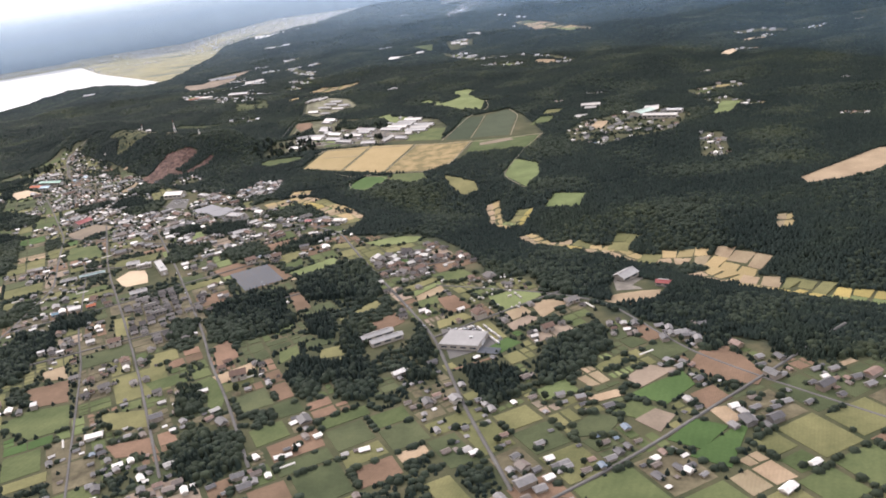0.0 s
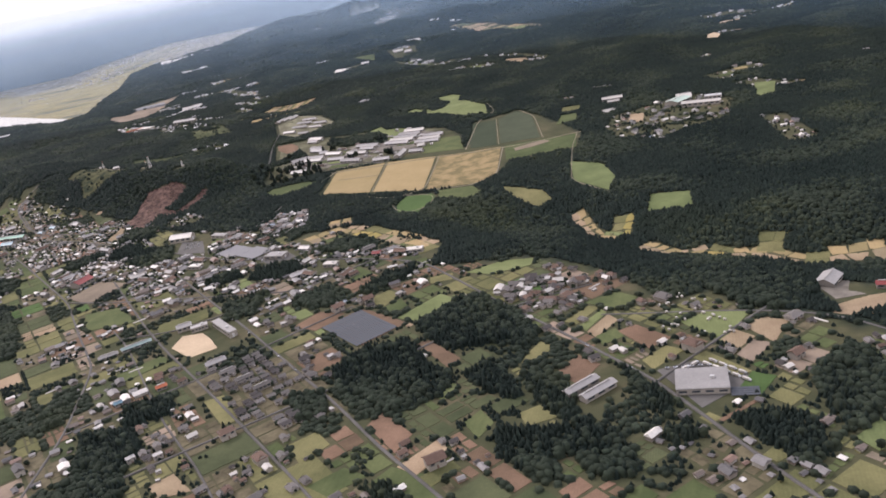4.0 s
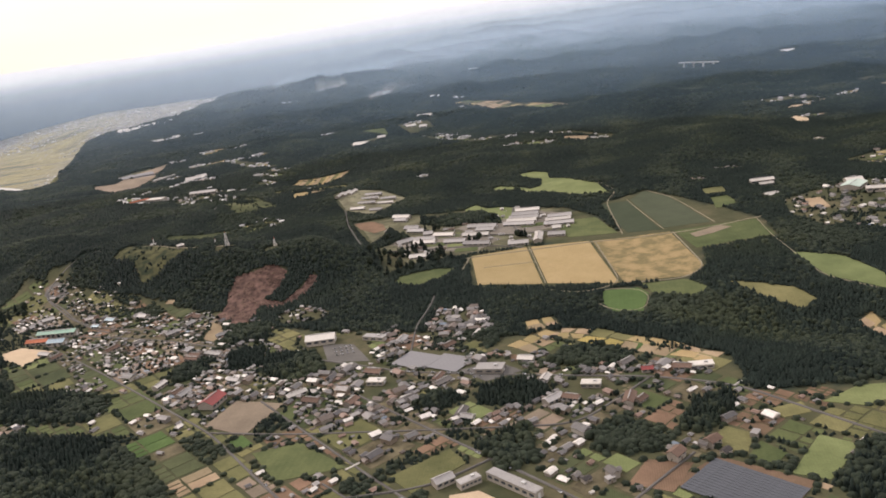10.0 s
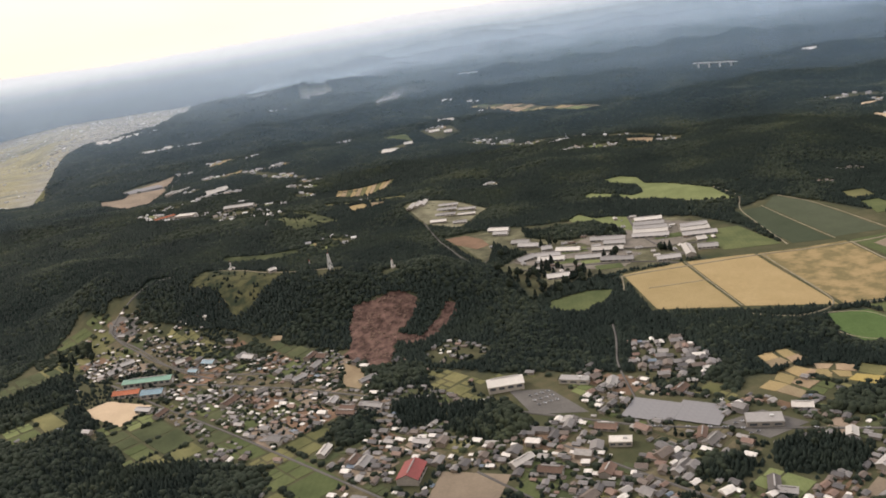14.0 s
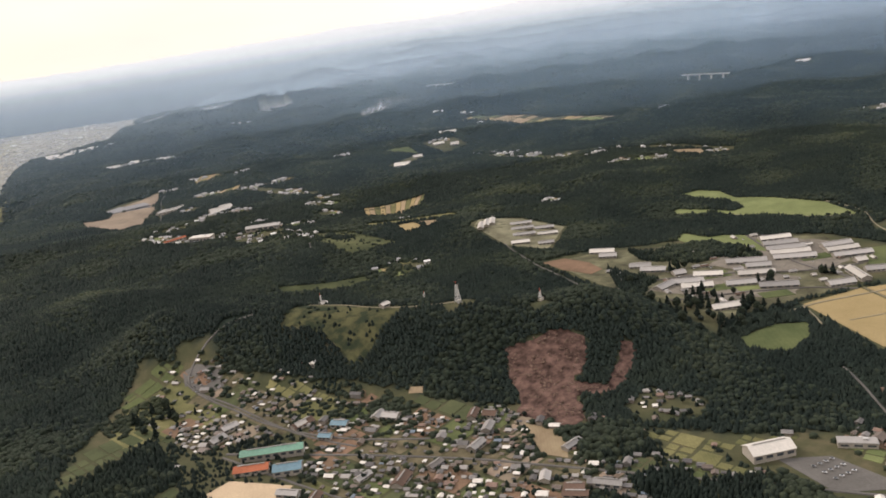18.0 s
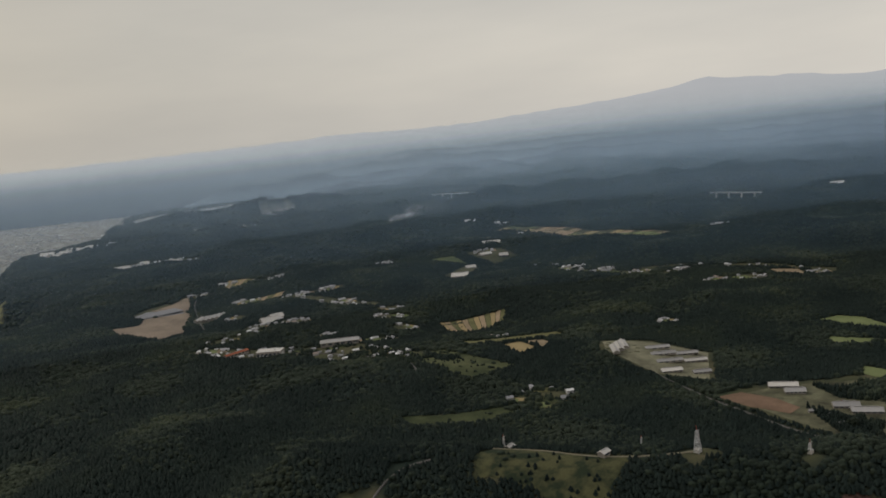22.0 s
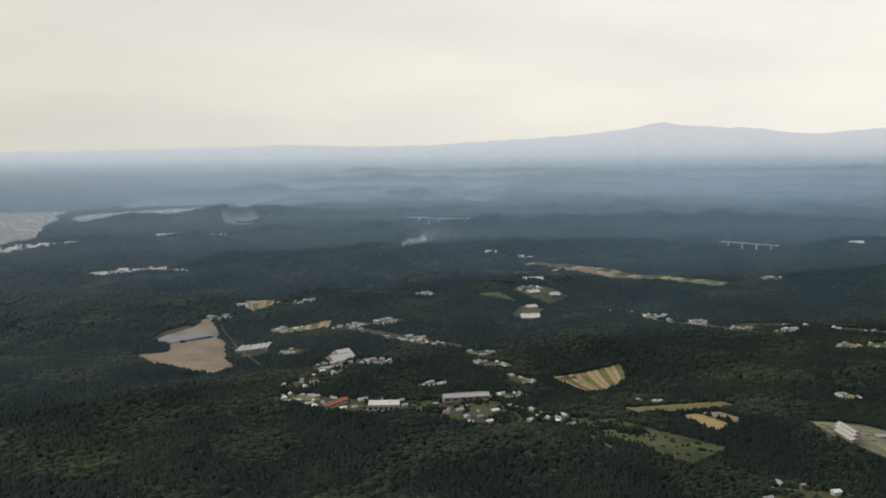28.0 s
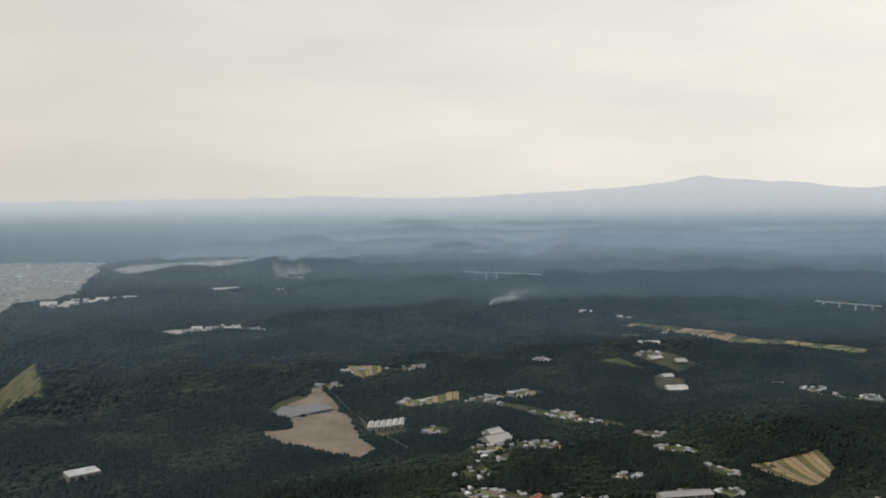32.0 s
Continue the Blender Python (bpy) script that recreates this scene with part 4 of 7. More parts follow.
def valley_fields(wide, *line):
    """Small paddies that follow a winding valley floor."""
    rng = random.Random(len(line))
    kinds = (TAN, OLIVE, PALE_GRASS, DRY, OLIVE, GOLD, TAN) if wide < 30 else (OLIVE, DRY, PALE_GRASS, TAN, OLIVE, DRY, GRASS)
    k = 0
    for (x1, y1), (x2, y2) in zip(line[:-1], line[1:]):
        d = math.hypot(x2 - x1, y2 - y1)
        n = max(1, round(d / (9.5 if y1 < 1000 else 17)))
        ox, oy = -(y2 - y1) / d, (x2 - x1) / d
        w = wide * rng.uniform(0.75, 1.2) / 2
        clearing((x1 + ox * w, y1 + oy * w), (x2 + ox * w, y2 + oy * w), (x2 - ox * w, y2 - oy * w), (x1 - ox * w, y1 - oy * w))
        for i in range(n):
            for s0, s1 in ((-1, rng.uniform(-0.2, 0.2)), (None, 1)):
                s0 = last if s0 is None else s0
                last = s1
                u0, u1 = (i + 0.09) / n, (i + 0.93) / n
                q = [(x1 + (x2 - x1) * u + ox * w * s * 0.96 + rng.uniform(-1.5, 1.5), y1 + (y2 - y1) * u + oy * w * s * 0.96 + rng.uniform(-1.5, 1.5)) for u, s in ((u0, s0), (u1, s0), (u1, s1 - 0.04), (u0, s1 - 0.04))]
                k += 1
                if wide > 30 and rng.random() < 0.36:
                    continue
                TERRACES.append(("paddy", kinds[(k * 3 + i) % 7], q, "small ripe paddy on a winding valley floor"))


PADDY_LAND = [((-176, 640), (-160, 660), (-148, 640), (-163, 618)), ((-158, 662), (-143, 676), (-130, 655), (-146, 640)), ((-144, 638), (-128, 653), (-112, 635), (-130, 618)), ((-110, 633), (-92, 612), (-84, 588), (-118, 616))]
valley_fields(17, (-165, 630), (-139, 641), (-126, 629), (-114, 609), (-97, 587), (-84, 569))
valley_fields(13, (-151, 658), (-132, 657))
valley_fields(12, (13, 590), (14, 548), (24, 538), (36, 562))
valley_fields(13, (30, 517), (39, 493), (57, 490), (64, 477), (80, 467), (92, 483))
valley_fields(14, (80, 467), (89, 449), (101, 443))
valley_fields(20, (101, 447), (127, 436), (149, 412))
valley_fields(26, (116, 420), (131, 397), (147, 388), (166, 372), (196, 350))
valley_fields(8, (180, 464), (172, 444))
valley_fields(46, (148, 1880), (166, 1800), (190, 1722), (214, 1640), (234, 1550))
HAMLETS = []


def hamlet(x, y):
    """A few houses and a small field in a clearing of the woods."""
    rng = random.Random(int(x * 7 + y))
    far = min(1.6, max(0.6, y / 1400))
    a, b, turn = rng.uniform(12, 26) * far, rng.uniform(9, 16) * far, rng.uniform(-0.7, 0.3)
    ring = [(x + a * math.cos(t) * math.cos(turn) - b * math.sin(t) * math.sin(turn), y + a * math.cos(t) * math.sin(turn) + b * math.sin(t) * math.cos(turn)) for t in [k * math.pi / 5 + rng.uniform(-0.2, 0.2) for k in range(10)]]
    clearing(*ring)
    HAMLETS.append((x, y, a, b, turn, far, ring))


hamlet(-352, 1786)
hamlet(-362, 1623)
hamlet(-307, 1589)
hamlet(-138, 1722)
hamlet(11, 1698)
hamlet(1, 1515)
hamlet(18, 1471)
hamlet(50, 1376)
hamlet(65, 1333)
hamlet(25, 1412)
hamlet(-270, 1516)
hamlet(-262, 1388)
hamlet(-265, 1340)
hamlet(-340, 1355)
hamlet(-333, 1304)
hamlet(-305, 1298)
hamlet(-215, 1245)
hamlet(-94, 1163)
hamlet(82, 1240)
hamlet(153, 1216)
hamlet(-379, 2222)
hamlet(-432, 2166)
hamlet(13, 2977)
hamlet(194, 3182)
hamlet(358, 1579)
hamlet(-406, 1736)
hamlet(-270, 1580)
hamlet(-384, 1468)
hamlet(-347, 1447)
hamlet(-447, 1376)
hamlet(50, 1256)
hamlet(-301, 1755)
hamlet(-263, 1487)
hamlet(-246, 1432)
hamlet(-395, 1526)
hamlet(150, 926)
hamlet(436, 1189)
hamlet(504, 1197)
hamlet(376, 1100)
hamlet(244, 840)
hamlet(323, 682)
hamlet(271, 767)
hamlet(287, 977)
hamlet(383, 833)
hamlet(106, 906)
terrace(12, (-224, 1356), (-150, 1346), (-170, 1318), (-241, 1286))
terrace(8, (-371, 1640), (-306, 1633), (-326, 1602), (-378, 1606))
terrace(7, (-349, 1820), (-313, 1794), (-342, 1740), (-366, 1750))
clearing((-158, 742), (-140, 812), (-20, 800), (0, 885), (50, 900), (62, 868), (74, 765), (56, 718), (0, 722), (-18, 688), (-38, 676), (-72, 688), (-118, 716))
clearing((-203, 996), (-151, 986), (-100, 965), (-65, 941), (-28, 897), (-17, 852), (-25, 794), (-92, 810), (-135, 814), (-187, 814), (-206, 795), (-200, 920))
clearing((-207, 1105), (-181, 1141), (-150, 1118), (-131, 1066), (-178, 1014), (-203, 1045))
HILL_VILLAGE = clearing((-187, 716), (-164, 704), (-166, 669), (-188, 657), (-205, 682))
EAST_VILLAGE = clearing((92, 758), (115, 797), (155, 802), (192, 811), (210, 757), (178, 706), (141, 700), (114, 686), (88, 714))
EAST_HAMLET = clearing((232, 815), (258, 812), (272, 768), (240, 770))
EAST_YARD = clearing((196, 690), (212, 680), (196, 605), (172, 606))
clearing((-490, 935), (-462, 945), (-458, 958), (-438, 950), (-436, 920), (-445, 870), (-490, 900))
WOOD_VILLAGE = clearing((-455, 1395), (-391, 1345), (-326, 1285), (-310, 1225), (-345, 1225), (-400, 1300), (-450, 1350))
clearing((-432, 1606), (-398, 1590), (-408, 1545), (-434, 1546))
WHITE_YARD = clearing((-370, 1505), (-350, 1500), (-345, 1450), (-372, 1455))
WOOD_LANE = clearing((-452, 1406), (-405, 1450), (-362, 1494), (-342, 1480), (-395, 1422), (-438, 1392))
WOOD_HAMLET = clearing((-345, 1252), (-318, 1190), (-295, 1180), (-300, 1230), (-325, 1270))
MAST_YARD = clearing((-312, 1075), (-268, 1085), (-258, 1045), (-300, 1038))
WOOD_STRIP = clearing((-310, 1600), (-240, 1470), (-255, 1450), (-320, 1570))
PLATEAU_TOWN = clearing((-620, 2640), (-420, 2610), (-415, 2560), (-600, 2570))
PLATEAU_YARD = clearing((-480, 2220), (-330, 2200), (-335, 2140), (-470, 2150))
FAR_YARD = clearing((-270, 2790), (-110, 2760), (-105, 2700), (-260, 2720))
clearing((-60, 1620), (-30, 1610), (-70, 1560), (-120, 1520), (-128, 1548))
clearing((-20, 1720), (40, 1700), (36, 1640), (-8, 1630))
clearing((60, 1830), (115, 1800), (95, 1760), (55, 1780))
FAR_STRIP = clearing((-20, 1510), (30, 1400), (60, 1330), (45, 1325), (0, 1400), (-30, 1490))
FAR_STRIP_B = clearing((60, 1400), (130, 1330), (180, 1210), (168, 1208), (110, 1320), (55, 1385))
clearing((600, 1300), (625, 1290), (610, 1262), (585, 1275))
FAR_HAMLET = clearing((410, 1260), (480, 1235), (470, 1205), (405, 1225))
EAST_STRIP = clearing((228, 870), (290, 880), (300, 850), (235, 845))
clearing((62, 396), (76, 406), (94, 386), (82, 368), (60, 366))
clearing((-490, 1636), (-496, 1656), (-478, 1690), (-448, 1714), (-426, 1676), (-434, 1636))
SCAR_LAND = clearing((-306, 834), (-290, 829), (-279, 825), (-270, 818), (-281, 803), (-291, 797), (-288, 788), (-295, 788), (-303, 768), (-314, 768), (-324, 790), (-316, 809), (-314, 823))
SCAR_FOOT = clearing((-284, 770), (-264, 776), (-248, 754), (-262, 742), (-284, 752))
SCAR_ARM = clearing((-292, 797), (-279, 788), (-266, 799), (-254, 810), (-251, 805), (-262, 793), (-277, 782), (-290, 784))
clearing((-320, 888), (-302, 888), (-303, 874), (-321, 874))
clearing((-284, 853), (-272, 853), (-273, 843), (-285, 843))
clearing((-140, 806), (70, 772), (74, 764), (-140, 798))
grove((-140, 970), (-128, 955), (-106, 954), (-92, 946), (-86, 926), (-84, 904), (-88, 892), (-99, 892), (-110, 910), (-126, 910), (-135, 925), (-147, 944))
grove((-175, 944), (-170, 920), (-166, 900), (-180, 892), (-204, 866), (-203, 885), (-188, 916))
grove((-215, 546), (-189, 551), (-196, 520), (-211, 519))
grove((-430, 672), (-372, 636), (-345, 580), (-335, 540), (-372, 540), (-440, 600))
grove((-520, 850), (-480, 880), (-470, 830), (-520, 800))
grove((-545, 760), (-470, 790), (-440, 740), (-450, 690), (-540, 690))
grove((-250, 440), (-228, 444), (-226, 424), (-246, 420))
grove((-262, 410), (-240, 400), (-236, 360), (-262, 370))
grove((-319, 770), (-289, 757), (-293, 729), (-318, 740))
grove((-314, 723), (-295, 715), (-297, 689), (-317, 693))
grove((-294, 704), (-268, 692), (-264, 664), (-284, 656), (-298, 677))
grove((-449, 732), (-408, 715), (-379, 689), (-386, 663), (-438, 690))
grove((-475, 816), (-467, 817), (-454, 784), (-466, 778))
grove((-200, 593), (-187, 598), (-172, 592), (-168, 577), (-181, 567), (-202, 579))
grove((-136, 517), (-118, 535), (-100, 537), (-107, 522), (-129, 508))
grove((-174, 517), (-163, 524), (-148, 518), (-151, 504))
grove((-159, 606), (-145, 616), (-128, 614), (-121, 602), (-122, 584), (-146, 594))
grove((-178, 662), (-166, 668), (-160, 660), (-177, 641))
grove((-39, 323), (-28, 326), (-26, 313), (-39, 312))
grove((-73, 413), (-62, 424), (-60, 412), (-70, 402))
grove((-230, 596), (-214, 604), (-206, 590), (-222, 582))
grove((-350, 706), (-332, 716), (-326, 700), (-344, 690))
grove((-172, 530), (-150, 536), (-146, 518), (-166, 512))
grove((-290, 470), (-282, 478), (-280, 440), (-292, 436))
grove((-153, 430), (-136, 444), (-115, 442), (-109, 414), (-101, 394), (-108, 382), (-128, 379), (-142, 380), (-150, 405))
grove((-111, 459), (-97, 465), (-84, 476), (-72, 472), (-62, 447), (-56, 412), (-74, 418), (-85, 418), (-97, 421), (-105, 432))
grove((-96, 394), (-86, 402), (-79, 386), (-75, 369), (-82, 367), (-90, 376))
grove((-73, 384), (-63, 386), (-59, 362), (-59, 347), (-68, 342), (-73, 357))
grove((-92, 349), (-73, 341), (-58, 341), (-51, 325), (-54, 301), (-68, 306), (-70, 322), (-78, 322), (-80, 310), (-87, 317), (-96, 332))
grove((-144, 332), (-134, 332), (-128, 318), (-131, 308), (-138, 308))
grove((-172, 413), (-157, 411), (-156, 391), (-167, 389))
grove((25, 334), (39, 343), (50, 345), (51, 324), (40, 314), (25, 299), (16, 297), (17, 312))
grove((28, 452), (52, 474), (72, 456), (76, 432), (64, 391), (46, 385), (30, 393), (25, 424))
grove((71, 360), (87, 372), (118, 396), (113, 372), (136, 354), (124, 330), (104, 321), (92, 309), (86, 311), (98, 335), (77, 350))
grove((-15, 321), (-3, 321), (10, 311), (7, 292), (-5, 285), (-11, 302))
grove((-35, 375), (-30, 353), (-26, 341), (-32, 328), (-39, 339))
grove((-268, 427), (-240, 417), (-232, 393), (-254, 391))
grove((-131, 297), (-104, 286), (-100, 262), (-115, 255), (-131, 272))
grove((118, 322), (140, 312), (150, 290), (128, 290), (112, 302))

# ---- trees ----
CEDAR = [(0.08, 1.0), (0.5, 0.6)]
SPIRE = [(0.30, 1.0)]
ROUND = [(0.22, 0.9), (0.68, 0.8)]


def crowns(xs, ys, zs, heights, radii, profile, sides, rng, jitter=0.22):
    """Many tree crowns in one go: rings of jittered points that close in a crooked tip."""
    n, nr = len(xs), len(profile)
    ang = np.arange(sides) * (2 * math.pi / sides)
    turn = rng.uniform(0, 6.28, n)
    per = nr * sides + 1
    co = np.zeros((n, per, 3))
    for k, (fz, fr) in enumerate(profile):
        rr = radii[:, None] * fr * (1 + rng.uniform(-jitter, jitter, (n, sides)))
        aa = turn[:, None] + ang[None, :] + 0.4 * k
        co[:, k * sides:(k + 1) * sides, 0] = xs[:, None] + rr * np.cos(aa)
        co[:, k * sides:(k + 1) * sides, 1] = ys[:, None] + rr * np.sin(aa)
        co[:, k * sides:(k + 1) * sides, 2] = zs[:, None] + heights[:, None] * (fz + rng.uniform(-0.045, 0.045, (n, sides)))
    co[:, -1, 0] = xs + rng.uniform(-0.2, 0.2, n) * radii
    co[:, -1, 1] = ys + rng.uniform(-0.2, 0.2, n) * radii
    co[:, -1, 2] = zs + heights
    tri = []
    for k in range(nr - 1):
        for s in range(sides):
            a, b = k * sides + s, k * sides + (s + 1) % sides
            tri += [(a, b, b + sides), (a, b + sides, a + sides)]
    for s in range(sides):
        tri.append(((nr - 1) * sides + s, (nr - 1) * sides + (s + 1) % sides, per - 1))
    faces = (np.array(tri)[None] + (np.arange(n) * per)[:, None, None]).reshape(-1, 3)
    return co.reshape(-1, 3), faces


def sown(x0, x1, y0, y1, step, rng):
    """Jittered points of a planting grid."""
    X, Y = np.meshgrid(np.arange(x0, x1, step), np.arange(y0, y1, step))
    X = X.ravel() + rng.uniform(-0.45, 0.45, X.size) * step
    Y = Y.ravel() + rng.uniform(-0.45, 0.45, Y.size) * step
    return X, Y


def wooded(X, Y):
    free = ~inside(X, Y, FARMLAND) & ~inside(X, Y, SHORE) & (slope_share(X, Y) < 0.965)
    for poly in CLEARINGS:
        xs, ys = [c[0] for c in poly], [c[1] for c in poly]
        near = free & (X > min(xs)) & (X < max(xs)) & (Y > min(ys)) & (Y < max(ys))
        idx = np.nonzero(near)[0]
        if len(idx):
            free[idx[inside(X[idx], Y[idx], poly)]] = False
    for line, wide in ROADS:
        xs, ys = [c[0] for c in line], [c[1] for c in line]
        idx = np.nonzero(free & (X > min(xs) - 6) & (X < max(xs) + 6) & (Y > min(ys) - 6) & (Y < max(ys) + 6))[0]
        if len(idx):
            free[idx[seg_dist(X[idx], Y[idx], line) < wide / 2 + 1.5]] = False
    return free


def in_view(X, Y):
    """The part of the land that the walk looks over."""
    return (X > -0.62 * Y - 120) & (X < np.maximum(0.66 * Y + 40, 1.75 * Y - 1650))


def plant(name, X, Y, tall, wide, share, seed, label, far=False):
    """Set a stand of mixed trees: slim cedars, with broadleaf crowns where the stand's own pattern puts them."""
    rng = np.random.RandomState(seed)
    stand = waves(X, Y, 140, 31) + rng.normal(0, 0.3, len(X))
    leafy = stand > share
    leafy &= rng.uniform(0, 1, len(X)) < 0.6
    skip = (stand > share) & ~leafy
    Z = height(X, Y)
    for kind, mask, mat, prof, ht, wd in (("cedar", ~leafy & ~skip, CONIFER, SPIRE if far else CEDAR, 1.0, 0.95), ("leafy", leafy, BROADLEAF, ROUND, 0.86, 1.65)):
        if mask.sum() < 3:
            continue
        n = int(mask.sum())
        swell = 1 + 0.32 * np.clip(waves(X[mask], Y[mask], 5.5 * wide + 6, 55), -1.3, 1.3)
        h = tall * ht * rng.uniform(0.8, 1.08, n) * swell
        r = wide * wd * rng.uniform(0.85, 1.35, n)
        co, fa = crowns(X[mask], Y[mask], Z[mask] - 0.4, h, r, prof, 5, rng)
        me = mesh_from(name, co, fa)
        me.polygons.foreach_set("use_smooth", np.ones(len(me.polygons), bool))
        tagged(mesh_part(name, me, mat), label if kind == "cedar" else label.replace("cedar", "broadleaf"), "woodland", kind="stuff")


def make_woods():
    rng = np.random.RandomState(4)
    for x0, x1, y0, y1, step, tall, wide in [
            (-900, 900, -500, 240, 13.0, 7.0, 8.5), (-560, 420, 240, 760, 1.75, 3.3, 1.15), (-800, 560, 760, 1150, 1.9, 3.4, 1.25),
            (-1000, 900, 1150, 1700, 2.9, 3.9, 1.9), (-1300, 1600, 1700, 2500, 5.4, 5.4, 3.6),
            (-1500, 2800, 2500, 3500, 10.0, 6.5, 6.6), (-900, 4400, 3500, 4800, 22.0, 8.0, 14.0)]:
        X, Y = sown(x0, x1, y0, y1, step, rng)
        ok = in_view(X, Y) if y0 > 200 else X < 1e9
        X, Y = X[ok], Y[ok]
        ok = wooded(X, Y)
        X, Y = X[ok], Y[ok]
        plant("woodland", X, Y, tall, wide, 0.35, int(y0) + 600, "dense dark cedar woodland on rolling hills", True)


def make_groves():
    rng = np.random.RandomState(8)
    for k, poly in enumerate(GROVES):
        xs, ys = [c[0] for c in poly], [c[1] for c in poly]
        X, Y = sown(min(xs), max(xs), min(ys), max(ys), 1.8, rng)
        ok = inside(X, Y, poly)
        plant("grove", X[ok], Y[ok], 4.2, 1.25, 0.0, 100 + k, "dense dark cedar grove among the fields")


def make_tree(kind, seed, mat, tall, wide):
    """A single tree: tapered trunk with limbs and a crown of many clumps."""
    rng = np.random.RandomState(seed)
    root = base("tree", 0, 0, -200, label="", category="tree")
    bm = bmesh.new()
    bmesh.ops.create_cone(bm, cap_ends=True, segments=7, radius1=tall * 0.035, radius2=tall * 0.012, depth=tall * 0.7, matrix=pose(0, 0, tall * 0.33))
    for k in range(4):
        bmesh.ops.create_cone(bm, cap_ends=True, segments=5, radius1=tall * 0.014, radius2=tall * 0.006, depth=wide * 0.9,
                              matrix=pose(0, 0, tall * (0.32 + 0.1 * k), 0, 0, 95 * k) @ pose(wide * 0.35, 0, wide * 0.25, 0, 55, 0))
    part("trunk", bm, BARK, root)
    n = 20 if kind == "round" else 16
    u = (np.arange(n) + 0.5) / n
    if kind == "round":
        zc = tall * (0.32 + 0.50 * u)
        rc = wide * 0.62 * np.sqrt(np.clip(1 - (2 * u - 0.9) ** 2, 0.05, 1)) * rng.uniform(0.4, 1.0, n)
        sz = wide * rng.uniform(0.38, 0.58, n)
    else:
        zc = tall * (0.14 + 0.72 * u)
        rc = wide * 0.55 * (1 - u) * rng.uniform(0.5, 1.0, n)
        sz = wide * (0.62 - 0.38 * u)
    a = np.arange(n) * 2.4
    co, fa = crowns(rc * np.cos(a), rc * np.sin(a), zc - sz * 0.6, sz * 1.4, sz, [(0.1, 0.55), (0.45, 1.0), (0.8, 0.6)], 6, rng, 0.3)
    mesh_part("crown", mesh_from("crown", co, fa), mat, root)
    return root


# ---- roads ----
ROADS = []


def road(name, label, wide, *line):
    ROADS.append((line, wide))
    ROAD_WORKS.append((name, label, wide, line))


ROAD_WORKS = []
road("lane", "asphalt lane from the gravel works through the village", 1.1, (-27, 420), (27, 393), (45, 381), (59, 368), (69, 342), (82, 310), (103, 281), (140, 236))
road("farm_track", "pale track between dark crop fields", 0.6, (23, 882), (4, 784))
road("farm_track", "pale track beside dark crop fields", 0.7, (50, 896), (58, 870), (42, 776))
road("farm_track", "pale track round a green field", 0.5, (-102, 672), (-101, 650), (-86, 641), (-69, 666), (-71, 681), (-91, 689))
road("farm_track", "pale track along a meadow", 0.5, (-50, 1030), (-34, 1002), (-31, 974), (-17, 955), (-5, 928), (22, 908))
road("farm_track", "pale track beside a long meadow", 0.5, (70, 766), (52, 722), (40, 684), (24, 634), (39, 598))
road("farm_track", "pale strip between golden fields", 0.8, (-139, 777), (-103, 770))
road("farm_track", "pale strip between golden fields", 0.6, (-94, 808), (-114, 722))
road("lane", "pale asphalt lane through the farmland", 1.23, (-452, 838), (-388, 730), (-325, 617), (-300, 550), (-279, 498), (-275, 429), (-284, 330), (-290, 240))
road("lane", "pale asphalt lane between fields", 1.0, (-279, 545), (-266, 519), (-228, 417), (-207, 372), (-184, 310), (-158, 240))
road("lane", "asphalt lane past the school", 1.23, (-300, 640), (-260, 541), (-244, 505), (-207, 430), (-170, 352), (-130, 262))
road("street", "grey asphalt street with houses along it", 1.33, (-262, 640), (-226, 562), (-199, 505), (-174, 448), (-150, 393), (-136, 356), (-119, 319), (-96, 262))
road("main_road", "wide grey main road through the town", 1.4, (-450, 840), (-400, 806), (-353, 767), (-310, 722), (-268, 680), (-225, 634), (-157, 588), (-122, 566), (-95, 540), (-66, 458), (-42, 396), (-27, 354), (-14, 286), (0, 230))
road("lane", "pale asphalt lane climbing through the woods", 1.1, (-396, 812), (-410, 829), (-422, 849), (-442, 896), (-460, 925), (-455, 936), (-448, 945), (-436, 949), (-428, 955), (-412, 948))
road("main_road", "wide grey road from the hill to the town", 1.3, (-458, 928), (-453, 912), (-438, 882), (-429, 859), (-417, 842), (-400, 823), (-382, 809), (-366, 798))
road("farm_track", "pale track into the trees below the farm", 0.9, (-141, 806), (-146, 794), (-154, 780))
road("hill_track", "pale gravel track along the grassy ridge", 0.8, (-380, 948), (-364, 928), (-356, 906), (-340, 895), (-327, 887), (-311, 883))
road("farm_track", "pale gravel track between the fields", 1.14, (-152, 804), (-141, 806), (-96, 799), (-49, 789), (14, 766), (72, 767), (120, 760))
road("farm_track", "pale gravel track between the fields", 0.70, (-49, 789), (-75, 692), (-103, 690), (-120, 712))
road("farm_track", "pale gravel track between the fields", 0.85, (5, 772), (-18, 690), (-40, 676), (-75, 692))
road("farm_track", "pale gravel track beside the crop fields", 0.85, (28, 949), (30, 915), (5, 885), (-24, 795))
road("lane", "narrow asphalt lane down to the village", 0.95, (-184, 740), (-191, 723), (-206, 697), (-225, 634))
road("lane", "straight asphalt lane across the fields", 1.14, (-60, 180), (42, 241), (102, 284), (150, 320))
road("lane", "narrow asphalt lane between houses", 0.95, (-325, 617), (-290, 596), (-229, 567), (-170, 540), (-122, 566))
road("lane", "narrow asphalt lane between fields", 0.95, (-272, 530), (-240, 522), (-205, 533))
road("lane", "narrow asphalt lane between fields", 0.95, (-275, 429), (-207, 458), (-191, 471), (-140, 498))
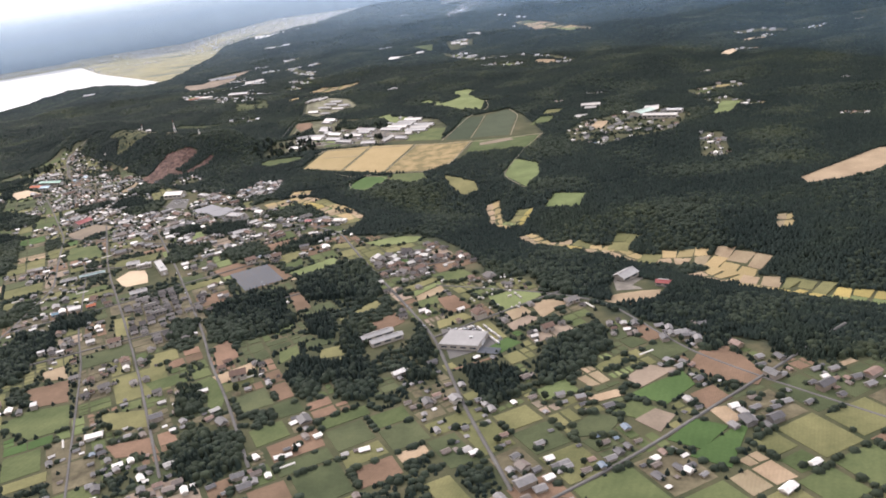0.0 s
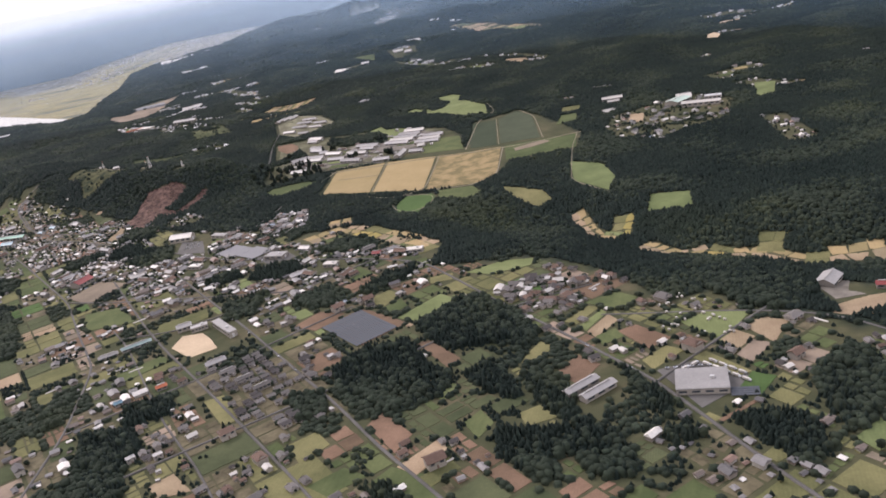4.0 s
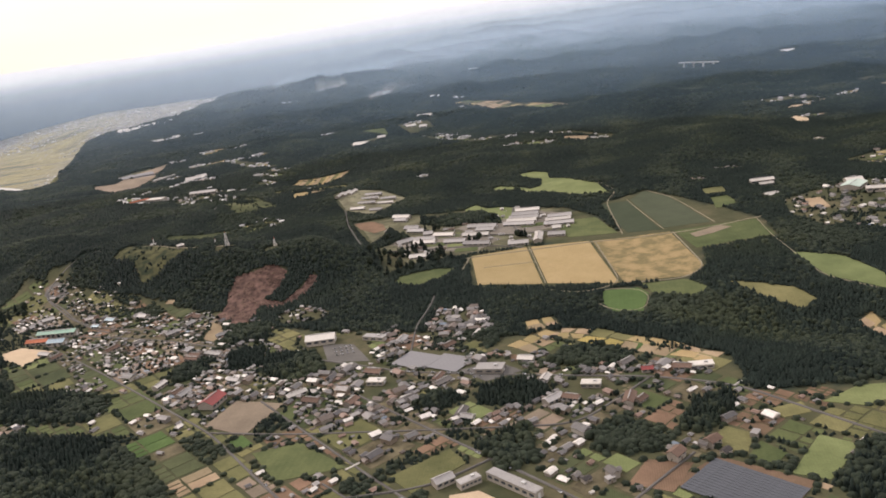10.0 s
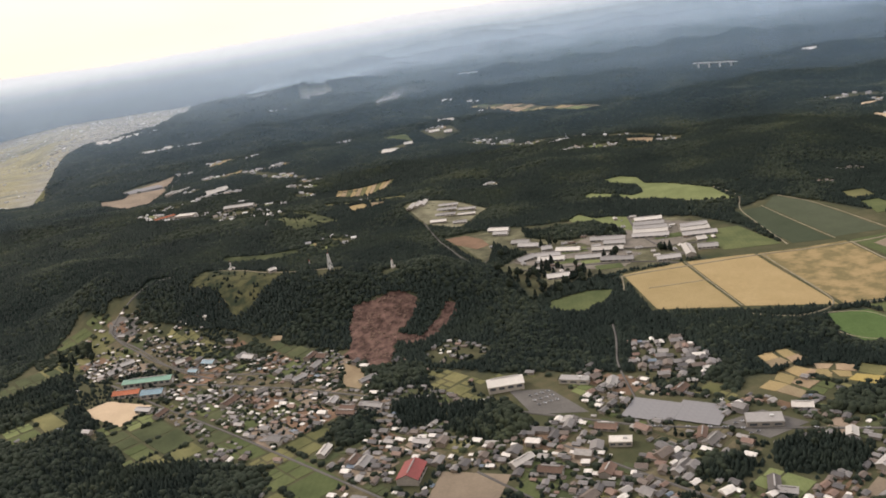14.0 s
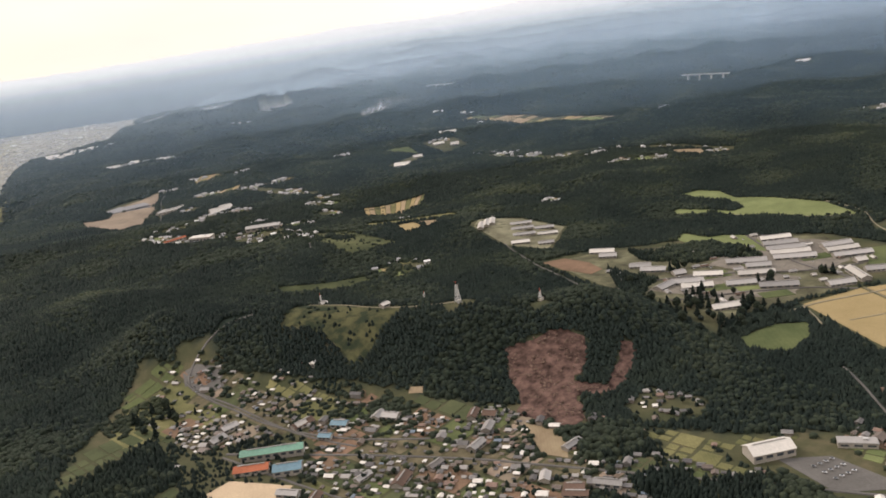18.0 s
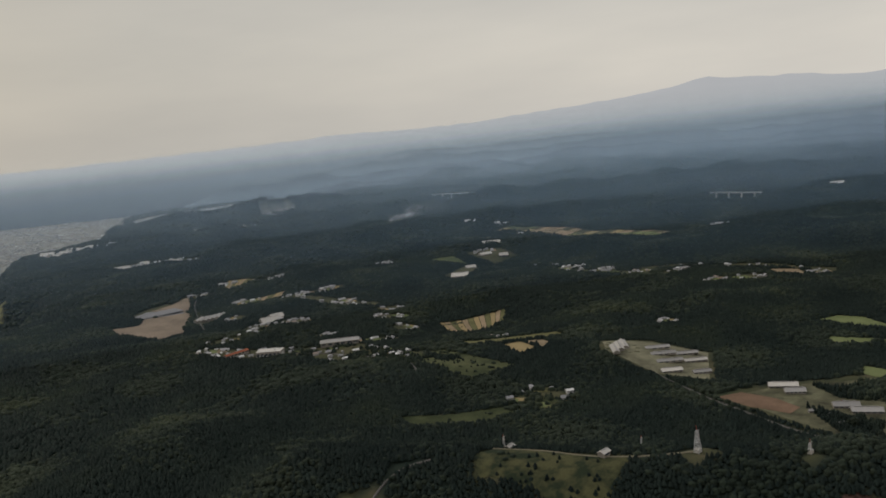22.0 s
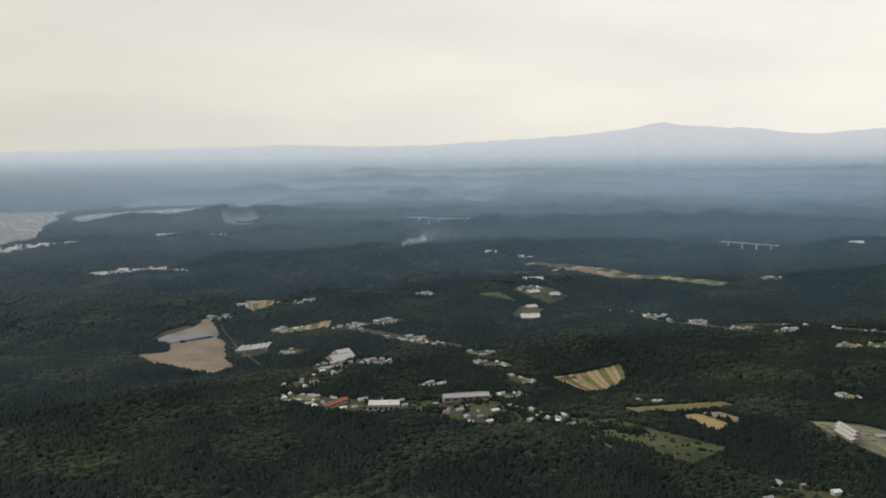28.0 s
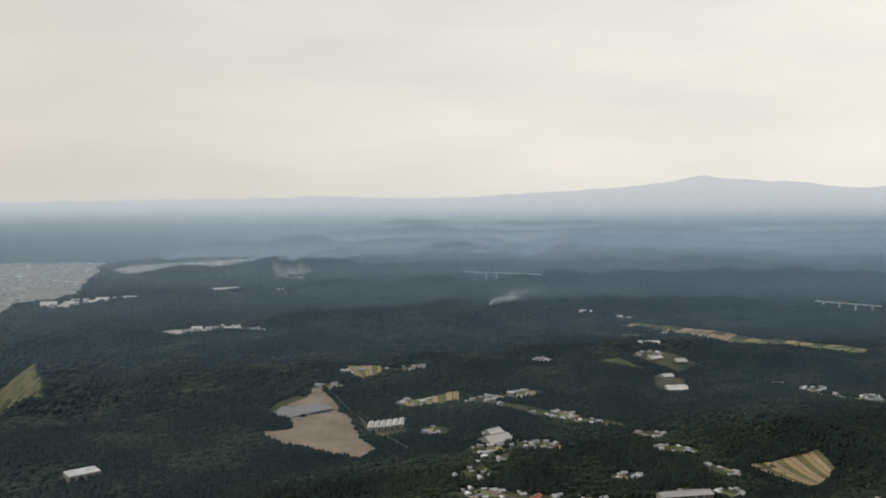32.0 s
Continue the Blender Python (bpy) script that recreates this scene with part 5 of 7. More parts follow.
road("lane", "narrow asphalt lane between fields", 0.95, (-27, 354), (4, 372), (40, 392), (70, 402))
road("lane", "narrow asphalt lane between fields", 0.95, (-290, 360), (-225, 385), (-170, 405), (-60, 452), (-20, 455))
road("lane", "narrow lane in the woods", 0.95, (-200, 1050), (-206, 990), (-206, 920), (-206, 880))
road("lane", "narrow lane in the woods", 1.05, (-432, 1500), (-428, 1560), (-420, 1660), (-400, 1760))
road("lane", "narrow lane in the woods", 1.05, (-330, 1160), (-322, 1200), (-350, 1260), (-395, 1320), (-440, 1370))

road("farm_road", "brown asphalt road between the farm sheds", 1.5, (-62, 936), (-76, 900), (-86, 862), (-84, 812))
road("farm_road", "brown asphalt road between the farm sheds", 1.3, (-204, 900), (-168, 902), (-130, 880), (-92, 850), (-60, 838))
road("farm_road", "brown asphalt road between the farm sheds", 1.2, (-190, 858), (-150, 846), (-112, 826), (-98, 808))


def ribbon(line, wide, lift):
    """Edge points of a road that follows the ground, with its corners rounded."""
    pts = [np.array(line[0], float)]
    for a, b in zip(line[:-1], line[1:]):
        a, b = np.array(a, float), np.array(b, float)
        k = max(1, int(np.hypot(*(b - a)) // 6))
        pts += [a + (b - a) * (i + 1) / k for i in range(k)]
    pts = np.array(pts)
    for _ in range(4):
        pts[1:-1] = 0.25 * pts[:-2] + 0.5 * pts[1:-1] + 0.25 * pts[2:]
    d = np.gradient(pts, axis=0)
    d /= np.linalg.norm(d, axis=1)[:, None] + 1e-9
    side = np.stack([-d[:, 1], d[:, 0]], 1) * wide / 2
    rows = []
    for s, dz in ((-1.0, -0.5), (-1.0, lift), (1.0, lift), (1.0, -0.5)):
        q = pts + side * s
        rows.append(np.stack([q[:, 0], q[:, 1], np.maximum(height(pts[:, 0], pts[:, 1]), height(q[:, 0], q[:, 1])) + dz], 1))
    n = len(pts)
    i = (np.arange(3)[:, None] * n + np.arange(n - 1)[None, :]).ravel()
    return np.concatenate(rows), np.stack([i, i + 1, i + n + 1, i + n], 1)


def make_roads():
    for k, (name, label, wide, line) in enumerate(ROAD_WORKS):
        co, fa = ribbon(line, wide, 0.22 + 0.012 * k)
        me = mesh_from(name, co, fa)
        tagged(mesh_part(name, me, TRACK if "track" in name else ASPHALT), label, "road", kind="structure")


TRACK = surface("pale_track", (0.20, 0.175, 0.12), big=0.1, contrast=0.2)


LAID = []


def make_field(name, mat, corners, label, lift=0.12, ragged=0.0):
    """A field as a thin sheet of earth that lies on the ground, with a sloped rim."""
    bm = bmesh.new()
    f = bm.faces.new([bm.verts.new((x, y, 0)) for x, y in corners])
    if f.normal.z < 0 or sum(a[0] * b[1] - b[0] * a[1] for a, b in zip(corners, list(corners[1:]) + [corners[0]])) < 0:
        bmesh.ops.reverse_faces(bm, faces=[f])
    bmesh.ops.triangulate(bm, faces=bm.faces[:])
    span = max(max(c[0] for c in corners) - min(c[0] for c in corners), max(c[1] for c in corners) - min(c[1] for c in corners))
    for _ in range(0 if span < 30 and corners[0][1] < 620 else 3):
        long = [e for e in bm.edges if e.calc_length() > 14]
        if long:
            bmesh.ops.subdivide_edges(bm, edges=long, cuts=1)
            bmesh.ops.triangulate(bm, faces=bm.faces[:])
    if ragged:
        bmesh.ops.subdivide_edges(bm, edges=bm.edges[:], cuts=2)
        bmesh.ops.triangulate(bm, faces=bm.faces[:])
        for v in bm.verts:
            if v.is_boundary:
                v.co += noise.noise_vector(v.co * 0.16) * ragged
                v.co.z = 0
    LAID.append(name)
    lift += 0.002 * (len(LAID) % 45)
    up = height(np.array([v.co.x for v in bm.verts]), np.array([v.co.y for v in bm.verts]))
    for v, z in zip(bm.verts, up):
        v.co.z = z + lift
    rim = [e for e in bm.edges if e.is_boundary]
    low = bmesh.ops.extrude_edge_only(bm, edges=rim)
    for v in low["geom"]:
        if isinstance(v, bmesh.types.BMVert):
            v.co.z -= 0.6 + lift
    return tagged(part(name, bm, mat), label, "field", kind="structure")


# ---- buildings ----


def shed(name, label, x, y, turn, long, wide, tall, roof, rise=0.22, group="", flat=False, wall=None, openings=3):
    """A long low building: walls, pitched or flat roof, ridge vent, doors and windows."""
    root = base(name, x, y, level(x, y) - 0.15, turn, label=label, category="building", group=group)
    bm = bmesh.new()
    box(bm, long, wide, tall)
    if not flat:
        for s in (-1, 1):
            a = [bm.verts.new((s * long / 2, q, tall)) for q in (-wide / 2, wide / 2)] + [bm.verts.new((s * long / 2, 0, tall + rise * wide))]
            bm.faces.new(a if s > 0 else a[::-1])
    part("wall", bm, wall or PLASTER, root)
    bm = bmesh.new()
    if flat:
        box(bm, long + 0.3, wide + 0.3, 0.35, z=tall)
        box(bm, long - 0.4, wide - 0.4, 0.08, z=tall + 0.36)
    else:
        gable(bm, long, wide, tall, rise * wide, 0.35, 0.14)
    r = part("roof", bm, roof, root)
    bm = bmesh.new()
    if flat:
        box(bm, 1.6, 1.2, 0.8, long * 0.2, 0, tall + 0.44)
        part("roof_unit", bm, CONCRETE, r)
    else:
        box(bm, long * 0.8, 0.5, 0.35, 0, 0, tall + rise * wide + 0.1)
        part("ridge_vent", bm, GREY_ROOF, r)
    for s in (-1, 1):
        for k in range(openings):
            bm = bmesh.new()
            box(bm, long / openings * 0.62, 0.08, tall * 0.34, (k + 0.5) * long / openings - long / 2, s * (wide / 2 + 0.03), tall * 0.45)
            part("window", bm, WINDOW_GLASS, root)
    bm = bmesh.new()
    box(bm, 0.08, wide * 0.3, tall * 0.7, long / 2 + 0.03, 0, 0.15)
    part("door", bm, STEEL, root)
    return root


def make_house(kind, roof, seed):
    """A two-storey or one-storey house: walls, roof, windows and door."""
    rng = random.Random(seed)
    long, wide, tall = rng.uniform(4.8, 6.0), rng.uniform(3.5, 4.3), rng.choice([1.8, 2.6, 2.8])
    root = base("house", 0, 0, -300 - seed, category="house", group="houses of the farming town")
    bm = bmesh.new()
    box(bm, long, wide, tall)
    if kind != "flat":
        for s in (-1, 1):
            a = [bm.verts.new((s * long / 2, q, tall)) for q in (-wide / 2, wide / 2)] + [bm.verts.new((s * long / 2, 0, tall + 1.0))]
            bm.faces.new(a if s > 0 else a[::-1])
    if kind == "wing":
        box(bm, long * 0.45, wide * 0.7, tall * 0.66, long * 0.2, -wide * 0.75)
    part("wall", bm, PLASTER, root)
    bm = bmesh.new()
    if kind == "flat":
        box(bm, long + 0.2, wide + 0.2, 0.3, z=tall)
    elif kind == "hip":
        a, b = long / 2 + 0.4, wide / 2 + 0.4
        low = [bm.verts.new(v) for v in ((-a, -b, tall - 0.1), (a, -b, tall - 0.1), (a, b, tall - 0.1), (-a, b, tall - 0.1))]
        hi = [bm.verts.new(v) for v in ((-a * 0.45, 0, tall + 1.15), (a * 0.45, 0, tall + 1.15))]
        for f in ((0, 1, "b", "a"), (2, 3, "a", "b"), (1, 2, "b"), (3, 0, "a")):
            bm.faces.new([low[i] if isinstance(i, int) else hi["ab".index(i)] for i in f])
        bm.faces.new(low[::-1])
    else:
        gable(bm, long, wide, tall, 1.0, 0.4, 0.16)
    part("roof", bm, roof, root)
    if kind == "wing":
        bm = bmesh.new()
        gable(bm, wide * 0.75, long * 0.45, tall * 0.66, 0.7, 0.3, 0.14)
        bm.transform(pose(long * 0.2, -wide * 0.75, 0, 0, 0, 90))
        part("wing_roof", bm, roof, root)
    for s in (-1, 1):
        bm = bmesh.new()
        box(bm, 1.1, 0.08, 0.7, s * long * 0.27, -(wide / 2 + 0.03), tall - 1.05)
        part("window", bm, WINDOW_GLASS, root)
    bm = bmesh.new()
    box(bm, 0.08, 1.2, 0.7, long / 2 + 0.03, 0.2, tall - 1.05)
    part("window", bm, WINDOW_GLASS, root)
    bm = bmesh.new()
    box(bm, 0.6, 0.1, 1.1, 0, -(wide / 2 + 0.04), 0.1)
    part("door", bm, TILE_BROWN, root)
    return root


def far_houses(name, spots, label, paints=None, low=1.0):
    """Houses too far off to pick apart: walls and pitched roofs in one mesh."""
    rng = np.random.RandomState(len(spots))
    vs, fs, ms = [], [], []
    wall = [(0, 1, 5), (0, 5, 4), (1, 2, 6), (1, 6, 5), (2, 3, 7), (2, 7, 6), (3, 0, 4), (3, 4, 7)]
    roof = [(8, 9, 13), (8, 13, 12), (10, 11, 12), (10, 12, 13), (9, 10, 13), (11, 8, 12), (8, 10, 9), (8, 11, 10)]
    for k, (x, y, turn, s) in enumerate(spots):
        a, b = rng.uniform(1.9, 2.9) * s, rng.uniform(1.4, 2.0) * s
        h, r, o = rng.choice([1.3, 1.9, 2.1]) * s * low, rng.uniform(0.6, 1.1) * s, 0.35
        p = np.array([(-a, -b, -1), (a, -b, -1), (a, b, -1), (-a, b, -1), (-a, -b, h), (a, -b, h), (a, b, h), (-a, b, h),
                      (-a - o, -b - o, h - 0.1), (a + o, -b - o, h - 0.1), (a + o, b + o, h - 0.1), (-a - o, b + o, h - 0.1), (-a - o * 0.6, 0, h + r), (a + o * 0.6, 0, h + r)])
        c, sn = math.cos(turn), math.sin(turn)
        q = np.stack([x + p[:, 0] * c - p[:, 1] * sn, y + p[:, 0] * sn + p[:, 1] * c, p[:, 2]], 1)
        vs.append(q)
        fs.append(np.array(wall + roof) + 14 * k)
        ms += [0] * 8 + [1] * 8
    co = np.concatenate(vs)
    co[:, 2] += np.repeat(height(np.array([s[0] for s in spots]), np.array([s[1] for s in spots])), 14)
    me = mesh_from(name, co, np.concatenate(fs))
    me.polygons.foreach_set("material_index", np.array(ms, np.int32))
    me.polygons.foreach_set("use_smooth", np.zeros(len(me.polygons), bool))
    tagged(mesh_part(name, me, paints or [WALLS, ROOFS]), label, "houses", kind="stuff")


def solar(name, label, x, y, turn, long, wide, rows, mat, lift=0.5, share=0.66):
    """A solar park: rows of tilted panels on low frames."""
    root = base(name, x, y, level(x, y), turn, label=label, category="solar panels")
    me = None
    for k in range(rows):
        if me is None:
            bm = bmesh.new()
            box(bm, long, wide / rows * share, 0.12)
            bm.transform(pose(0, 0, lift, 12 if share < 0.9 else 2, 0, 0))
            ob = part("solar_panel", bm, mat, root)
            me = ob.data
            bm = bmesh.new()
            for i in range(7):
                box(bm, 0.15, 0.15, lift + 0.2, (i / 6 - 0.5) * long * 0.94, 0, -0.2)
            fr = part("frame", bm, STEEL, root)
        else:
            ob = new("solar_panel", me)
            ob.parent = root
        ob.location = (0, (k + 0.5) * wide / rows - wide / 2, 0)
    return root

# ---- the place: large forms ----
make_ground()
make_water()
make_mountains()
# each farther ridge glows brighter, haze painted into its colour
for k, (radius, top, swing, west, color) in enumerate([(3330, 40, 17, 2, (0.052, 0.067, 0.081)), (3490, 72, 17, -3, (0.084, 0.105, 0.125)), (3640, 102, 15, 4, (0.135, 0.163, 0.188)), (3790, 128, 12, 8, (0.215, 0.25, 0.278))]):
    make_far_hills(radius, top, swing, west, hill_haze_glow("painted_haze_hills", top, color), 140 + 7 * k)
make_haze()
make_roads()
for name, mat, corners, label in FIELDS + TERRACES:
    make_field(name, mat, corners, label, 0.12, 4.0 if mat in (HILL_GRASS, CREST_GRASS) else 0.0)
make_woods()
make_groves()

# ---- yards, scars and paved ground ----
PALE_YARD = surface("pale_gravel", (0.15, 0.14, 0.09), big=0.06, small=0.4, contrast=0.4)
make_field("yard", YARD, [(-196, 985), (-152, 980), (-66, 938), (-32, 895), (-48, 842), (-98, 815), (-184, 818), (-196, 900)], "gravel yard with rough grass among the sheds", 0.06)
make_field("yard", PALE_YARD, [(-203, 1100), (-182, 1134), (-152, 1112), (-135, 1068), (-178, 1020), (-199, 1048)], "pale gravel yard of a cattle farm", 0.06)
FARM_PAVING = surface("brown_paving", (0.150, 0.132, 0.108), big=0.07, small=0.6, contrast=0.35)
make_field("paved_yard", FARM_PAVING, [(-126, 900), (-84, 922), (-58, 932), (-36, 884), (-46, 856), (-72, 846), (-112, 862)], "brown paved yard among the long sheds", 0.09, 3.0)
make_field("paved_yard", FARM_PAVING, [(-186, 884), (-150, 900), (-116, 876), (-104, 846), (-128, 824), (-166, 842)], "brown paved yard among the farm sheds", 0.1, 3.0)
SCARS = [SCAR_LAND, SCAR_ARM]
for poly in SCARS:
    make_field("earth_scar", SCAR, poly, "bare red earth scar on the wooded hillside", 0.25, 3.5)
make_field("quarry_floor", DRY, [(56, 372), (63, 378), (71, 379), (86, 379), (83, 367), (73, 362), (62, 366)], "bare sandy yard of a gravel works", 0.1, 2.0)
make_field("paved_yard", FARM_PAVING, [(65, 383), (66, 398), (80, 410), (84, 404), (74, 388), (78, 381)], "brown paved yard behind the gravel works", 0.1, 1.5)
make_field("car_park", ASPHALT, [(-458, 937), (-450, 937), (-438, 925), (-440, 908), (-454, 914), (-459, 924)], "grey asphalt car park beside the lane", 0.1)
make_field("roadside_grass", OLIVE, [(-489, 923), (-468, 920), (-449, 896), (-446, 880), (-464, 876), (-483, 878), (-498, 881), (-501, 890)], "rough olive grass beside the lane", 0.08)
make_field("paved_yard", ASPHALT, [(-262, 700), (-245, 690), (-240, 660), (-262, 672)], "grey asphalt yard before a hall", 0.1)
make_field("paved_yard", ASPHALT, [(-200, 622), (-180, 622), (-172, 604), (-192, 602)], "grey asphalt yard before a store", 0.1)
make_field("paved_yard", ASPHALT, [(-24, 362), (-2, 362), (6, 340), (-20, 330)], "grey asphalt yard round a warehouse", 0.1)

make_field("panel_ground", SOIL, [(-158, 484), (-134, 492), (-114, 462), (-138, 448)], "bare brown soil under the solar panels", 0.08)

# ---- farmland parcels between the lanes ----
AXIS_U, AXIS_V, ORIGIN = Vector((0.42, -0.907)), Vector((0.907, 0.42)), Vector((-200, 470))
DENSE = [(-470, 885), (-432, 905), (-367, 846), (-323, 797), (-280, 742), (-255, 705), (-230, 690), (-180, 642), (-130, 604), (-100, 560), (-140, 545), (-225, 562), (-280, 600), (-335, 636), (-400, 740), (-455, 822)]
BLOCK = [(-218, 466), (-191, 466), (-150, 420), (-170, 384), (-205, 410)]
HAMLET = [(-68, 470), (-39, 486), (-17, 462), (-30, 436), (-60, 444)]


def at(u, v):
    p = ORIGIN + AXIS_U * u + AXIS_V * v
    return p.x, p.y


BOUNDS = {}


def one_in(x, y, polys):
    for poly in polys:
        key = id(poly)
        if key not in BOUNDS:
            BOUNDS[key] = (poly, min(p[0] for p in poly), max(p[0] for p in poly), min(p[1] for p in poly), max(p[1] for p in poly))
        _, x0, x1, y0, y1 = BOUNDS[key]
        if x0 <= x <= x1 and y0 <= y <= y1 and within(x, y, poly):
            return True
    return False


def parcels(u0, u1, v0, v1, rng, out, size):
    du, dv = u1 - u0, v1 - v0
    if max(du, dv) < size * rng.uniform(0.8, 1.35) or min(du, dv) < 9:
        out.append((u0, u1, v0, v1))
        return
    k = rng.uniform(0.36, 0.64)
    gap = 0.5
    if du > dv:
        m = u0 + du * k
        parcels(u0, m - gap, v0, v1, rng, out, size)
        parcels(m + gap, u1, v0, v1, rng, out, size)
    else:
        m = v0 + dv * k
        parcels(u0, u1, v0, m - gap, rng, out, size)
        parcels(u0, u1, m + gap, v1, rng, out, size)


HOUSE_SPOTS, TREE_SPOTS = [], []
GARDEN = surface("garden_ground", (0.098, 0.083, 0.05), big=0.12, small=0.6, contrast=0.5)


def clear_of_roads(x, y, keep):
    for line, wide in ROADS:
        if seg_dist(np.array([x]), np.array([y]), line)[0] < wide / 2 + keep:
            return False
    return True


SPECIAL = [f[2] for f in FIELDS] + PADDY_LAND + [
    [(-158, 484), (-132, 490), (-114, 462), (-140, 444)], [(-232, 650), (-214, 662), (-190, 642), (-201, 618)], [(-242, 532), (-200, 532), (-196, 490), (-215, 474), (-242, 496)],
    [(-26, 366), (2, 366), (10, 336), (-22, 326)], [(-336, 650), (-322, 668), (-312, 652), (-326, 638)], [(-276, 716), (-240, 704), (-236, 656), (-262, 664)],
    ]
SPECIAL += [
    [(-470, 850), (-412, 842), (-424, 796), (-448, 778), (-472, 812)], [(-284, 520), (-250, 528), (-248, 514), (-280, 504)], [(-64, 368), (-38, 376), (-36, 356), (-58, 344)],
    [(-204, 626), (-176, 626), (-168, 602), (-194, 598)], [(-250, 640), (-232, 640), (-232, 616), (-250, 616)], [(-160, 582), (-140, 582), (-140, 560), (-160, 560)], [(56, 412), (104, 400), (92, 352), (50, 352)]]


THICKET = []


def scatter_houses(u0, u1, v0, v1, step, fill, leafy, rng):
    """Houses of mixed size set loosely over one parcel, with trees in the gaps."""
    placed = []
    nu, nv = max(1, int((u1 - u0) / step)), max(1, int((v1 - v0) / step))
    turn0 = math.atan2(AXIS_V.y, AXIS_V.x) + rng.gauss(0, 0.1)
    for i in range(nu):
        for j in range(nv):
            u, v = u0 + (i + 0.5 + rng.uniform(-0.34, 0.34)) * (u1 - u0) / nu, v0 + (j + 0.5 + rng.uniform(-0.34, 0.34)) * (v1 - v0) / nv
            size = rng.choices([rng.uniform(0.30, 0.46), rng.uniform(0.50, 0.78), rng.uniform(0.9, 1.35)], [4, 6, 1.0])[0]
            if rng.random() > fill or any(math.hypot(u - a, v - b) < 1.9 * (size + c) for a, b, c in placed):
                if rng.random() < leafy:
                    TREE_SPOTS.append(at(u, v))
                continue
            placed.append((u, v, size))
            hx, hy = at(u, v)
            HOUSE_SPOTS.append((hx, hy, (-0.72 if hx < -235 and hy > 600 else turn0) + rng.choice([0, 0, math.pi / 2]) + rng.gauss(0, 0.07), size))


def patch(u0, u1, v0, v1, name, mat, label, lift, rng, depth=0):
    """Lay a field on a parcel, or on the quarters of it that are free."""
    corners = [at(u + rng.uniform(0.1, 0.9) * s, v + rng.uniform(0.1, 0.9) * q) for u, v, s, q in ((u0, v0, 1, 1), (u1, v0, -1, 1), (u1, v1, -1, -1), (u0, v1, 1, -1))]
    inner = [at((u0 * 2 + u1) / 3, (v0 + v1) / 2), at((u0 + 2 * u1) / 3, (v0 + v1) / 2), at((u0 + u1) / 2, v0), at((u0 + u1) / 2, v1), at(u0, (v0 + v1) / 2), at(u1, (v0 + v1) / 2)]
    if not any(one_in(px, py, SPECIAL + GROVES) or not within(px, py, FARMLAND) for px, py in corners + inner):
        make_field(name, mat, corners, label, lift)
        return
    if depth < 2 and min(u1 - u0, v1 - v0) > 5:
        um, vm = (u0 + u1) / 2, (v0 + v1) / 2
        for a, b, c, d in ((u0, um, v0, vm), (um, u1, v0, vm), (u0, um, vm, v1), (um, u1, vm, v1)):
            patch(a, b, c, d, name, mat, label, lift, rng, depth + 1)
    else:
        THICKET.extend(at(rng.uniform(u0, u1), rng.uniform(v0, v1)) for _ in range(3))


def lay_parcels():
    rng = random.Random(12)
    cells = []
    parcels(-620, 500, -460, 460, rng, cells, 24)
    kinds = [("crop_field", GRASS, "green field between farm lanes"), ("crop_field", OLIVE, "olive green field between farm lanes"), ("crop_field", SOIL, "ploughed brown field between farm lanes"),
             ("crop_field", DRY, "dry tan field between farm lanes"), ("crop_field", DARK_CROP, "dark green vegetable field with fine rows"), ("crop_field", VIVID, "bright green field of young crops"),
             ("crop_field", PALE_GRASS, "pale green mown field")]
    weights = [5, 6, 2.6, 0.7, 6, 0.7, 1.3]
    for u0, u1, v0, v1 in cells:
        cu, cv = (u0 + u1) / 2, (v0 + v1) / 2
        x, y = at(cu, cv)
        if y < 170 or x < -0.62 * y - 120 or not within(x, y, FARMLAND):
            continue
        dense = one_in(x, y, (DENSE, BLOCK, HAMLET))
        if one_in(x, y, (BLOCK,)):
            patch(u0, u1, v0, v1, "garden_plot", GARDEN, "bare ground between rows of houses", 0.06, rng)
            continue
        near_lane = min(float(seg_dist(np.array([x]), np.array([y]), line)[0]) for line, _ in ROADS) < 15
        lean = float(waves(np.array([x]), np.array([y]), 90, 61)[0]) + rng.gauss(0, 0.35) + (0.55 if near_lane else -0.15)
        roll = rng.random()
        if (dense and lean > -0.45) or (not dense and lean > 0.32):
            patch(u0, u1, v0, v1, "garden_plot", rng.choice([OLIVE, BARE_EARTH, SOIL, GRASS, DARK_CROP, GARDEN, GARDEN, GARDEN]), "garden ground round farmhouses", 0.06, rng)
            full = 0.8 if dense and lean > 0.15 else 0.62 if dense else 0.5
            scatter_houses(u0, u1, v0, v1, 3.35 if dense else 4.2, full, 0.5 if dense else 0.25, rng)
        elif roll < (0.35 if dense else 0.26):
            THICKET.extend(at(rng.uniform(u0, u1), rng.uniform(v0, v1)) for _ in range(int((u1 - u0) * (v1 - v0) / 3.2)))
        elif roll < 0.9:
            name, mat, label = rng.choices(kinds, weights)[0]
            patch(u0, u1, v0, v1, name, mat, label, 0.1, rng)
            for k in range(rng.choice([0, 2, 5, 9, 14])):
                THICKET.append(at(u0 + 0.4 + rng.random() * (u1 - u0), v0 + 0.3))
            for k in range(rng.choice([0, 0, 4, 9])):
                THICKET.append(at(u0 + 0.4, v0 + 0.3 + rng.random() * (v1 - v0)))
        else:
            patch(u0, u1, v0, v1, "garden_plot", rng.choice([OLIVE, GRASS, DARK_CROP]), "garden ground round farmhouses", 0.06, rng)
            scatter_houses(u0, u1, v0, v1, 5.4, 0.25, 0.15, rng)


lay_parcels()
